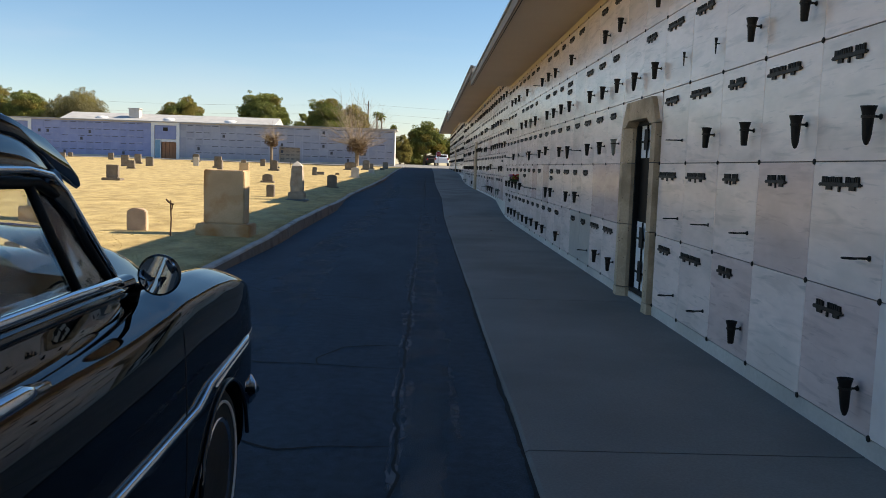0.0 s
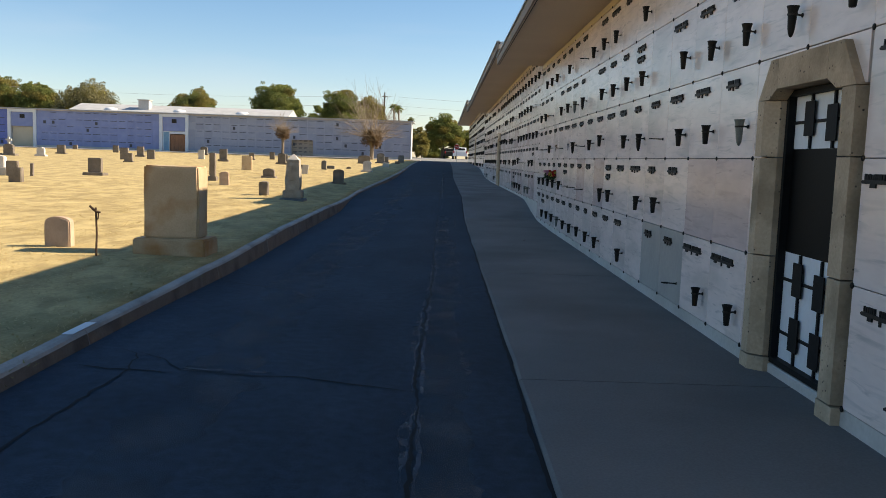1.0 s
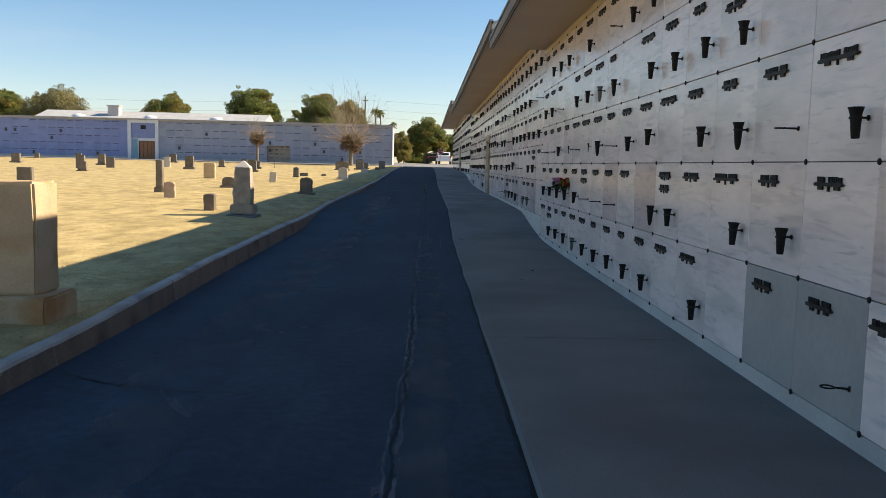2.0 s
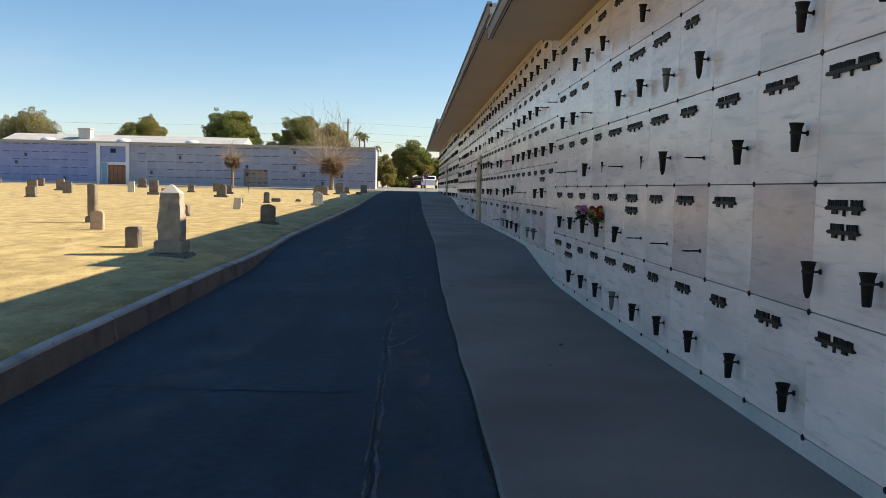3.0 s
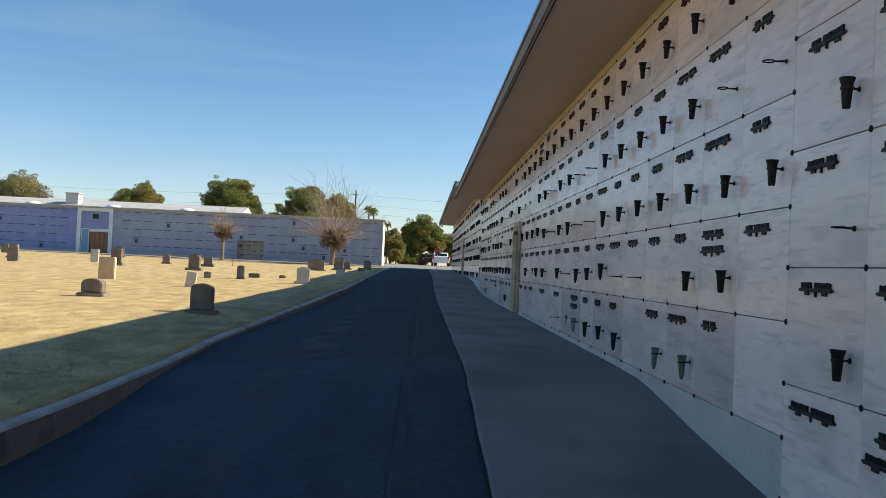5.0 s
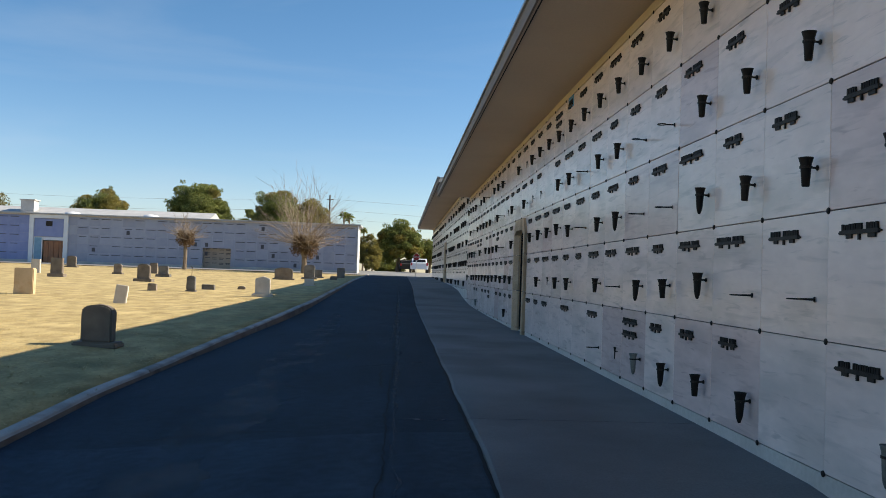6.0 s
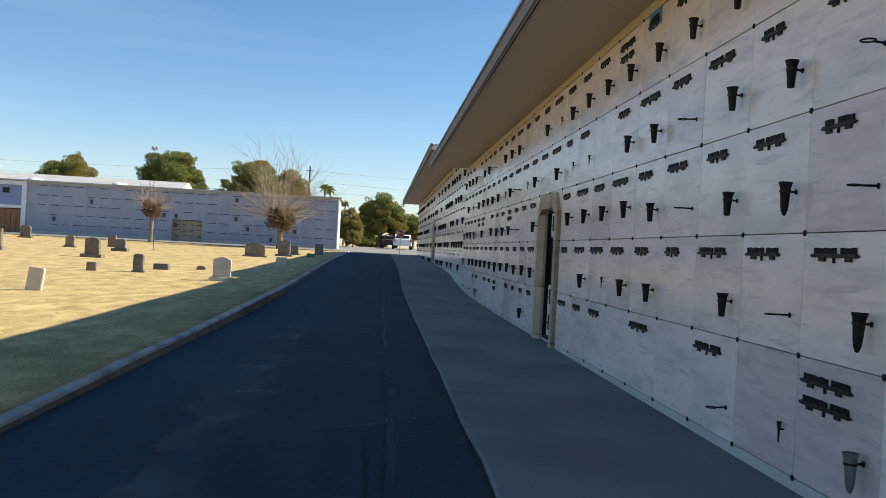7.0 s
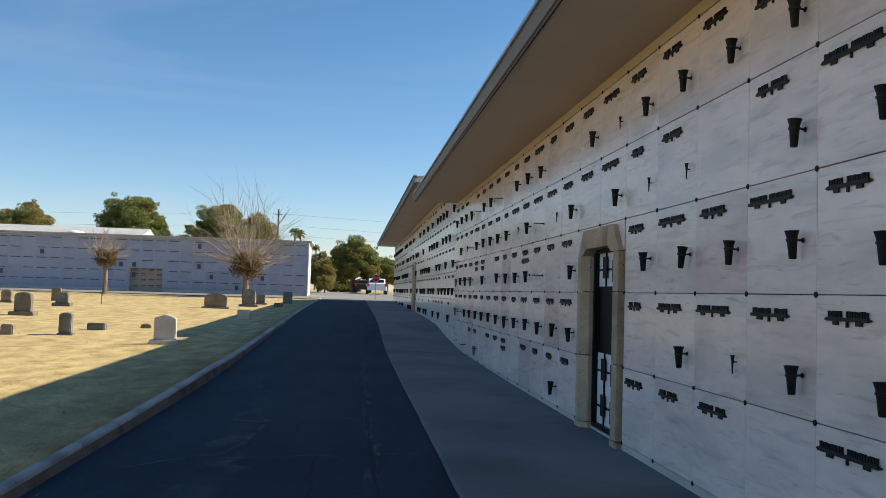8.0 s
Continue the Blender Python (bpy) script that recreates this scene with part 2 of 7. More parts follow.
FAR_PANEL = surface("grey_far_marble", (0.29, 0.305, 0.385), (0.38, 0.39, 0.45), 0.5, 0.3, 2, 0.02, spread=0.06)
MARBLE_FAR = island_colour(surface("far_marble", (0.84, 0.73, 0.675), (0.95, 0.845, 0.79), 0.17, 1.6, 14, 0.02), 0.05)


def asphalt(name, dark, light):
    m, t, p = nodes_of(name)
    co = t.nodes.new("ShaderNodeTexCoord")
    def noise_node(scale, detail=6, stretch=None):
        n = t.nodes.new("ShaderNodeTexNoise")
        n.inputs["Scale"].default_value, n.inputs["Detail"].default_value = scale, detail
        if stretch:
            mp = t.nodes.new("ShaderNodeMapping")
            mp.inputs["Scale"].default_value = stretch
            t.links.new(co.outputs["Object"], mp.inputs[0])
            t.links.new(mp.outputs[0], n.inputs["Vector"])
        else:
            t.links.new(co.outputs["Object"], n.inputs["Vector"])
        return n
    broad, mid, fine = noise_node(0.5), noise_node(2.5, 6, (1, 0.25, 1)), noise_node(150, 3)
    add = t.nodes.new("ShaderNodeMath")
    add.operation = 'ADD'
    t.links.new(broad.outputs[0], add.inputs[0])
    t.links.new(mid.outputs[0], add.inputs[1])
    rp = t.nodes.new("ShaderNodeMapRange")
    rp.inputs["From Min"].default_value, rp.inputs["From Max"].default_value = 0.75, 1.35
    t.links.new(add.outputs[0], rp.inputs[0])
    c = t.nodes.new("ShaderNodeMix")
    c.data_type = 'RGBA'
    c.inputs[6].default_value, c.inputs[7].default_value = (*dark, 1), (*light, 1)
    t.links.new(rp.outputs[0], c.inputs[0])
    rf = t.nodes.new("ShaderNodeMapRange")
    rf.inputs["From Min"].default_value, rf.inputs["From Max"].default_value = 0.35, 0.75
    rf.inputs["To Min"].default_value, rf.inputs["To Max"].default_value = 0.7, 1.5
    t.links.new(fine.outputs[0], rf.inputs[0])
    clot = noise_node(13, 8)
    rc = t.nodes.new("ShaderNodeMapRange")
    rc.inputs["From Min"].default_value, rc.inputs["From Max"].default_value = 0.35, 0.68
    rc.inputs["To Min"].default_value, rc.inputs["To Max"].default_value = 0.84, 1.22
    t.links.new(clot.outputs[0], rc.inputs[0])
    grain = t.nodes.new("ShaderNodeMath")
    grain.operation = 'MULTIPLY'
    t.links.new(rf.outputs[0], grain.inputs[0])
    t.links.new(rc.outputs[0], grain.inputs[1])
    mul = t.nodes.new("ShaderNodeVectorMath")
    mul.operation = 'SCALE'
    t.links.new(c.outputs[2], mul.inputs[0])
    t.links.new(grain.outputs[0], mul.inputs["Scale"])
    t.links.new(mul.outputs[0], p.inputs["Base Color"])
    bp = t.nodes.new("ShaderNodeBump")
    bp.inputs["Strength"].default_value, bp.inputs["Distance"].default_value = 0.5, 0.006
    t.links.new(fine.outputs[0], bp.inputs["Height"])
    t.links.new(bp.outputs[0], p.inputs["Normal"])
    p.inputs["Roughness"].default_value = 0.85
    p.inputs["Specular IOR Level"].default_value = 0.3
    return m


# the sky's blue on the shaded drive is mixed into these base colours
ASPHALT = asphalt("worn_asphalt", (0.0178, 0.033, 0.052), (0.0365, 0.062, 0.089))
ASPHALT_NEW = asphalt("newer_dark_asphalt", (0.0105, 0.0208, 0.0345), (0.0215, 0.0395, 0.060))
TAR = surface("dark_tar", (0.003, 0.003, 0.004), (0.007, 0.007, 0.008), 0.9, 6, 80, 0.2)
DUST = surface("pale_dust_on_asphalt", (0.085, 0.093, 0.108), (0.15, 0.158, 0.172), 0.95, 5, 90, 0.2)


def ragged(m, scale, lo, hi, most):
    """Lets a thin film wear through in irregular gaps."""
    t = m.node_tree
    co = t.nodes.new("ShaderNodeTexCoord")
    n = t.nodes.new("ShaderNodeTexNoise")
    n.inputs["Scale"].default_value, n.inputs["Detail"].default_value = scale, 6
    mp = t.nodes.new("ShaderNodeMapping")
    mp.inputs["Scale"].default_value = (1.1, 0.8, 1)
    t.links.new(co.outputs["Object"], mp.inputs[0])
    t.links.new(mp.outputs[0], n.inputs["Vector"])
    r = t.nodes.new("ShaderNodeMapRange")
    r.inputs["From Min"].default_value, r.inputs["From Max"].default_value, r.inputs["To Max"].default_value = lo, hi, most
    t.links.new(n.outputs[0], r.inputs[0])
    t.links.new(r.outputs[0], t.nodes["Principled BSDF"].inputs["Alpha"])


ragged(DUST, 7, 0.44, 0.62, 0.80)
DUST_THIN = surface("thin_pale_dust", (0.105, 0.12, 0.142), (0.18, 0.195, 0.22), 0.95, 5, 90, 0.2)
ragged(DUST_THIN, 2.6, 0.36, 0.62, 0.9)
DUST_FILM = surface("faint_dust_film", (0.07, 0.08, 0.095), (0.13, 0.14, 0.155), 0.95, 5, 90, 0.2)
ragged(DUST_FILM, 2.2, 0.36, 0.66, 0.66)
LAWN = surface("dry_lawn_soil", (0.315, 0.225, 0.084), (0.60, 0.46, 0.20), 0.95, 1.6, 22, 0.3, stretch=(1.5, 0.8, 1), stain=(0.25, 0.178, 0.066), stain_amount=0.6, stain_scale=2.2, step=0.02)


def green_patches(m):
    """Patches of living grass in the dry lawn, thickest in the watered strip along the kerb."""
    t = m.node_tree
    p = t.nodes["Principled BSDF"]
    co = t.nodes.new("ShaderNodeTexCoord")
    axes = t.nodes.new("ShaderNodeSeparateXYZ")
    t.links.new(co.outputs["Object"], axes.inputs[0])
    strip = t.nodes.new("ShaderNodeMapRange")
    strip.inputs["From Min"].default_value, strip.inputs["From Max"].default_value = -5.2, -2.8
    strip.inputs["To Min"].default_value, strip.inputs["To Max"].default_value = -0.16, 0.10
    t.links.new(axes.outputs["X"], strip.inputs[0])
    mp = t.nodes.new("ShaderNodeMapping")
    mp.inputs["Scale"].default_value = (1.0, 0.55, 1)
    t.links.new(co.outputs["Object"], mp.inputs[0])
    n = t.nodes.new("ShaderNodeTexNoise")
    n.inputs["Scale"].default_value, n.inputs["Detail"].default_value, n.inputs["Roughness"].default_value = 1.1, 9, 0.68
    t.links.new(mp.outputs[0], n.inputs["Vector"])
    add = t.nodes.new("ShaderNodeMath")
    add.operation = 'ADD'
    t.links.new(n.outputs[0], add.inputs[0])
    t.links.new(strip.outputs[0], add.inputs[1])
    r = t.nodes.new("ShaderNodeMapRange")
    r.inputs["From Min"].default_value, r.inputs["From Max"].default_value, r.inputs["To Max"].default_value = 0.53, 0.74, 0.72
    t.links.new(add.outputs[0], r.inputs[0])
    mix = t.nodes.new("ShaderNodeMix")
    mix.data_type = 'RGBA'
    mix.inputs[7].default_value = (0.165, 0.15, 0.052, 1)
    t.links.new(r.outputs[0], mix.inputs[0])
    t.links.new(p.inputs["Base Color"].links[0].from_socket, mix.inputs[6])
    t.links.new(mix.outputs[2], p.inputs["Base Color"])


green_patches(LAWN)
STRAW = island_colour(surface("straw_blades", (0.42, 0.32, 0.135), (0.62, 0.49, 0.235), 0.9, 3, 30, 0), 0.16)
GREEN_BLADE = island_colour(surface("green_blades", (0.20, 0.18, 0.068), (0.30, 0.265, 0.11), 0.9, 3, 30, 0), 0.2)
STREET = surface("sunlit_street", (0.17, 0.165, 0.155), (0.24, 0.235, 0.22), 0.9, 0.4, 40, 0.1)


def plain(name, col, rough=0.5, metal=0.0, coat=0.0, trans=0.0, ior=1.45):
    m, t, p = nodes_of(name)
    p.inputs["Base Color"].default_value = (*col, 1)
    p.inputs["Roughness"].default_value, p.inputs["Metallic"].default_value = rough, metal
    p.inputs["Coat Weight"].default_value, p.inputs["Transmission Weight"].default_value = coat, trans
    p.inputs["IOR"].default_value = ior
    return m


CHROME = plain("chrome", (0.72, 0.73, 0.75), 0.08, 1.0)
CAR_BLACK = plain("black_car_paint", (0.003, 0.003, 0.004), 0.02, 0.0, 0.0, 0.0, 1.7)
RUBBER = surface("tyre_rubber", (0.012, 0.012, 0.012), (0.025, 0.025, 0.025), 0.8, 8, 90, 0.2)
GLASS = plain("window_glass", (0.93, 0.96, 0.95), 0.0, 0.0, 0.0, 1.0, 1.3)
SEAT = surface("dark_upholstery", (0.03, 0.03, 0.032), (0.06, 0.06, 0.06), 0.8, 10, 80, 0.2)
IRON = surface("black_painted_iron", (0.004, 0.004, 0.004), (0.010, 0.010, 0.010), 0.6, 20, 90, 0.1, spec=0.2)
GATE_WHITE = surface("white_frosted_gate_panel", (0.72, 0.73, 0.74), (0.80, 0.81, 0.82), 0.5, 3, 30, 0.02)
DOOR_DARK = surface("dark_interior", (0.003, 0.003, 0.003), (0.006, 0.006, 0.006), 0.5, 3, 40, 0.05, spec=0.12)
WHITE_PAINT = surface("white_paint", (0.70, 0.70, 0.70), (0.80, 0.80, 0.79), 0.5, 2, 30, 0.03)
WHITE_CAR = plain("white_car_paint", (0.75, 0.76, 0.78), 0.2, 0.0, 1.0)
SIGN_RED = surface("red_sign_paint", (0.45, 0.02, 0.02), (0.52, 0.03, 0.03), 0.45, 4, 30, 0.02)
WOOD_RED = surface("red_brown_door_wood", (0.24, 0.10, 0.045), (0.38, 0.17, 0.08), 0.6, 4, 30, 0.1, stretch=(4, 4, 0.4))
DOOR_BLUE = surface("pale_teal_door", (0.16, 0.30, 0.42), (0.22, 0.38, 0.50), 0.5, 3, 30, 0.03)
TAPE_BLUE = surface("blue_tape", (0.05, 0.20, 0.42), (0.08, 0.28, 0.52), 0.6, 6, 60, 0.05)
POLE_WOOD = surface("utility_pole_wood", (0.10, 0.075, 0.055), (0.16, 0.12, 0.09), 0.9, 4, 40, 0.2)
PETAL_PINK = island_colour(surface("pink_petals", (0.55, 0.20, 0.36), (0.72, 0.46, 0.62), 0.7, 20, 60, 0), 0.3)
PETAL_RED = island_colour(surface("red_petals", (0.42, 0.02, 0.02), (0.55, 0.06, 0.03), 0.7, 20, 60, 0), 0.3)
PETAL_YELLOW = island_colour(surface("yellow_green_petals", (0.42, 0.42, 0.04), (0.55, 0.50, 0.08), 0.7, 20, 60, 0), 0.3)
STEM = island_colour(surface("green_stems", (0.02, 0.045, 0.015), (0.04, 0.08, 0.025), 0.7, 20, 60, 0), 0.3)


# ---------------------------------------------------------------- mesh helpers
def part(name, bm, material, parent=None, label="", smooth=False):
    me = bpy.data.meshes.new(name)
    bm.to_mesh(me)
    bm.free()
    for m in (material if isinstance(material, (list, tuple)) else [material]):
        me.materials.append(m)
    if smooth:
        for f in me.polygons:
            f.use_smooth = True
    ob = new(name, me)
    if parent:
        ob.parent = parent
    if label:
        tagged(ob, label)
    return ob


def shared(name, me, parent=None, m=None):
    ob = new(name, me)
    if parent:
        ob.parent = parent
    if m is not None:
        ob.matrix_basis = m
    return ob


def box(bm, x0, x1, y0, y1, z0, z1, mat=0, m=None):
    vs = [bm.verts.new((x, y, z)) for z in (z0, z1) for x, y in ((x0, y0), (x1, y0), (x1, y1), (x0, y1))]
    if m is not None:
        for v in vs:
            v.co = m @ v.co
    for q in ((3, 2, 1, 0), (4, 5, 6, 7), (0, 1, 5, 4), (1, 2, 6, 5), (2, 3, 7, 6), (3, 0, 4, 7)):
        bm.faces.new([vs[i] for i in q]).material_index = mat
    return vs


def bevelled(bm, width, seg=1):
    bmesh.ops.bevel(bm, geom=bm.edges[:], offset=width, segments=seg, affect='EDGES', profile=0.6)
    return bm


def lathe(bm, profile, n=16, m=None, mat=0):
    """Turns (radius, z) pairs about z."""
    rings = []
    for r, z in profile:
        ring = []
        for i in range(n):
            a = 2 * math.pi * i / n
            co = Vector((r * math.cos(a), r * math.sin(a), z))
            ring.append(bm.verts.new(m @ co if m is not None else co))
        rings.append(ring)
    for a, b in zip(rings, rings[1:]):
        for i in range(n):
            bm.faces.new((a[i], a[(i + 1) % n], b[(i + 1) % n], b[i])).material_index = mat
    if profile[0][0] > 1e-4:
        bm.faces.new(rings[0][::-1]).material_index = mat
    if profile[-1][0] > 1e-4:
        bm.faces.new(rings[-1]).material_index = mat
    return rings


def tube(bm, pts, radii, n=8, mat=0, caps=True):
    pts = [Vector(p) for p in pts]
    rings = []
    for i, p in enumerate(pts):
        d = (pts[min(i + 1, len(pts) - 1)] - pts[max(i - 1, 0)]).normalized()
        a = d.cross(Vector((0, 0, 1)) if abs(d.z) < 0.9 else Vector((1, 0, 0))).normalized()
        b = d.cross(a)
        r = radii[i] if isinstance(radii, (list, tuple)) else radii
        rings.append([bm.verts.new(p + r * (math.cos(2 * math.pi * j / n) * a + math.sin(2 * math.pi * j / n) * b)) for j in range(n)])
    for a, b in zip(rings, rings[1:]):
        for j in range(n):
            bm.faces.new((a[j], b[j], b[(j + 1) % n], a[(j + 1) % n])).material_index = mat
    if caps:
        bm.faces.new(rings[0]).material_index = mat
        bm.faces.new(rings[-1][::-1]).material_index = mat


def loft(bm, rings, mat=0, closed=True, cap=True):
    """Skins a row of rings of the same number of points."""
    vs = [[bm.verts.new(p) for p in r] for r in rings]
    n = len(vs[0])
    for a, b in zip(vs, vs[1:]):
        for i in range(n if closed else n - 1):
            j = (i + 1) % n
            bm.faces.new((a[i], a[j], b[j], b[i])).material_index = mat
    if cap and closed:
        bm.faces.new(vs[0][::-1]).material_index = mat
        bm.faces.new(vs[-1]).material_index = mat
    return vs


def prism(bm, outline, d0, d1, axes="yz", mat=0):
    """Extrudes an outline in the plane of the two axes along the third."""
    third = ({"x", "y", "z"} - set(axes)).pop()
    rings = []
    for d in (d0, d1):
        rings.append([bm.verts.new([{axes[0]: u, axes[1]: v, third: d}[k] for k in "xyz"]) for u, v in outline])
    n = len(outline)
    for i in range(n):
        j = (i + 1) % n
        bm.faces.new((rings[0][i], rings[0][j], rings[1][j], rings[1][i])).material_index = mat
    bm.faces.new(rings[0][::-1]).material_index = mat
    bm.faces.new(rings[1]).material_index = mat
    bmesh.ops.recalc_face_normals(bm, faces=bm.faces[:])


def roughen(bm, amount, scale, seed=0.0):
    for v in bm.verts:
        v.co += amount * noise.noise_vector(v.co * scale + Vector((seed, seed * 1.7, seed * 0.3)))


def empty(name, at=(0, 0, 0)):
    ob = new(name)
    ob.location = at
    return ob


# ---------------------------------------------------------------- ground levels
W = 2.4             # face of the crypt wall
P, H = 0.84, 0.711  # one crypt front
Y16 = 25.0          # first level joint of the wall
GROUND = ([-60, 22.5, 24.9, 26.7, 28.4, 30, 45, 51, 53, 55, 57, 60, 66, 76, 95, 112, 130], [0, 0, 0.031, 0.193, 0.386, 0.405, 0.43, 0.483, 0.578, 0.692, 0.858, 0.945, 1.05, 1.15, 1.35, 1.56, 1.6])
FOOT = ([-60, 4.5, 6.5, 11.5, 16, 25, 26, 27, 28, 29, 30, 32, 34, 36, 39, 43, 45, 48.6, 52, 56, 60, 66, 76, 95], [0, 0, 0.04, 0.05, 0.0, -0.01, -0.015, 0, 0.06, 0.14, 0.2, 0.285, 0.315, 0.33, 0.365, 0.415, 0.47, 0.59, 0.685, 0.785, 0.905, 1.04, 1.15, 1.35])
KERB_TOP = ([-60, 0, 10, 18.8, 22, 24, 27, 29.7, 31.9, 34, 36, 39, 42, 44.7, 48.6, 56, 66, 76, 86], [0.04, 0.07, 0.142, 0.226, 0.23, 0.238, 0.22, 0.24, 0.335, 0.37, 0.41, 0.465, 0.53, 0.605, 0.695, 0.875, 1.08, 1.19, 1.27])
TURF = ([-60, 0, 10, 22, 25, 28, 31, 35, 39, 46, 56, 70, 80, 93, 130], [0.02, 0.05, 0.13, 0.255, 0.295, 0.345, 0.405, 0.455, 0.495, 0.58, 0.725, 0.95, 1.08, 1.35, 1.45])
KERB_X = ([-60, 9, 15, 19, 25, 30, 37, 42, 47, 56, 70, 86], [-2.42, -2.44, -2.46, -2.56, -2.64, -2.66, -2.50, -2.36, -2.20, -2.12, -2.1, -2.1])


def ground_z(y):
    return float(np.interp(y, *GROUND))


def turf_z(y):
    return float(np.interp(y, *TURF))


def kerb_x(y):
    return float(np.interp(y, *KERB_X))


def foot_z(y):
    """The drive's level at the foot of the kerb, where it lags behind the pavement's rise."""
    return float(np.interp(y, *FOOT))


def kerb_top(y):
    return float(np.interp(y, *KERB_TOP))


def lawn_z(x, y):
    away = min(1.0, max(0.0, (kerb_x(y) - 0.15 - x) / 1.1))
    level = turf_z(y) * away + (kerb_top(y) - 0.02) * (1 - away)
    return level + 0.012 + 0.03 * noise.noise(Vector((x * 0.35, y * 0.35, 0))) * min(1, max(0, (kerb_x(y) - 0.2 - x) / 1.5))


def sheet(name, xs, ys, zf, material):
    verts = [(x, y, zf(x, y)) for y in ys for x in xs]
    n = len(xs)
    faces = [(j * n + i, j * n + i + 1, (j + 1) * n + i + 1, (j + 1) * n + i) for j in range(len(ys) - 1) for i in range(n - 1)]
    me = bpy.data.meshes.new(name)
    me.from_pydata(verts, [], faces)
    me.materials.append(material)
    for f in me.polygons:
        f.use_smooth = True
    return new(name, me)


def steps(a, b, d):
    n = max(1, round((b - a) / d))
    return [a + (b - a) * i / n for i in range(n + 1)]


# ---------------------------------------------------------------- ground, road, pavement, kerb
def base_ground(u, y):
    """Across the lawn's edge u = 0 the sheet drops below kerb and road."""
    if y > 86:
        return ground_z(y) - 0.05
    if u <= 0:
        return lawn_z(u + kerb_x(y) - 0.13, y)
    return min(ground_z(y), turf_z(y), foot_z(y)) - 0.16


gu = [-900, -300, -140] + steps(-90, -20, 3.5) + steps(-19, -0.25, 0.3) + [0, 0.01, 2.5, 6, 20, 60, 200, 900]
gy = [-300, -90] + steps(-40, 0, 2) + steps(0.4, 60, 0.4) + steps(61, 95, 1) + [110, 130, 200, 500, 2000]
gv = [(u + kerb_x(y) - 0.13, y, base_ground(u, y)) for y in gy for u in gu]
gn = len(gu)
me = bpy.data.meshes.new("ground")
me.from_pydata(gv, [], [(j * gn + i, j * gn + i + 1, (j + 1) * gn + i + 1, (j + 1) * gn + i) for j in range(len(gy) - 1) for i in range(gn - 1)])
me.materials.append(LAWN)
for f in me.polygons:
    f.use_smooth = True
ground = new("ground", me)
tagged(ground, "dry straw-coloured winter lawn of a cemetery", "lawn", kind="structure")

ROAD_R = 0.64


def road_z(x, y):
    k = kerb_x(y)
    w = min(1.0, max(0.0, (x - k) / (ROAD_R - k)))
    w = w * w * (3 - 2 * w)
    return ground_z(y) * w + foot_z(y) * (1 - w) + 0.006 * noise.noise(Vector((x * 0.9, y * 0.5, 3))) - 0.012


ry = steps(-40, 86, 0.5)
rv, rf = [], []
for y in ry:
    k = kerb_x(y)
    rv += [(k + (ROAD_R - k) * i / 10, y, road_z(k + (ROAD_R - k) * i / 10, y)) for i in range(11)]
for j in range(len(ry) - 1):
    rf += [(j * 11 + i, j * 11 + i + 1, (j + 1) * 11 + i + 1, (j + 1) * 11 + i) for i in range(10)]
me = bpy.data.meshes.new("road")
me.from_pydata(rv, [], rf)
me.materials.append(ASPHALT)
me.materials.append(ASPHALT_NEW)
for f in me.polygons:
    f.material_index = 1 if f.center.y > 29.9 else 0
road = tagged(new("road", me), "worn dark asphalt cemetery drive with cracks and a patched strip", "road", kind="structure")

street = sheet("street", [-120, -40, -10, 0, 10, 40, 200], [86, 90, 95, 100, 106, 112, 120], lambda x, y: ground_z(y) + 0.0, STREET)
tagged(street, "pale sunlit asphalt cross street", "street", kind="structure")

pavement = tagged(empty("pavement"), "grey concrete pavement along the crypt wall, in slabs", "pavement", kind="structure")
cuts = [-20.0, -12.6, -5.0, 4.86, 9.9, 15.3, 25.0, 30.4, 35.6, 41, 46.5, 52, 57.5, 63, 68.5, 74, 80, 86]
for a, b in zip(cuts, cuts[1:]):
    bm = bmesh.new()
    ys = [a + 0.008] + [y for y in steps(a, b, 0.6)[1:-1]] + [b - 0.008]
    vs = []
    for y in ys:
        z = ground_z(y)
        wob = 0.025 * noise.noise(Vector((0, y * 0.8, 9)))
        vs.append([bm.verts.new(c) for c in ((ROAD_R + wob, y, z - 0.15), (ROAD_R + wob, y, z + 0.004), (ROAD_R + wob + 0.02, y, z + 0.016), (W + 0.1, y, z + 0.02), (W + 0.1, y, z - 0.15))])
    for p, q in zip(vs, vs[1:]):
        for i in range(4):
            bm.faces.new((p[i], q[i], q[i + 1], p[i + 1]))
    bm.faces.new(vs[0])
    bm.faces.new(vs[-1][::-1])
    bmesh.ops.recalc_face_normals(bm, faces=bm.faces[:])
    part("pavement_slab", bm, CONCRETE_OLD if a >= 25 else CONCRETE, pavement)

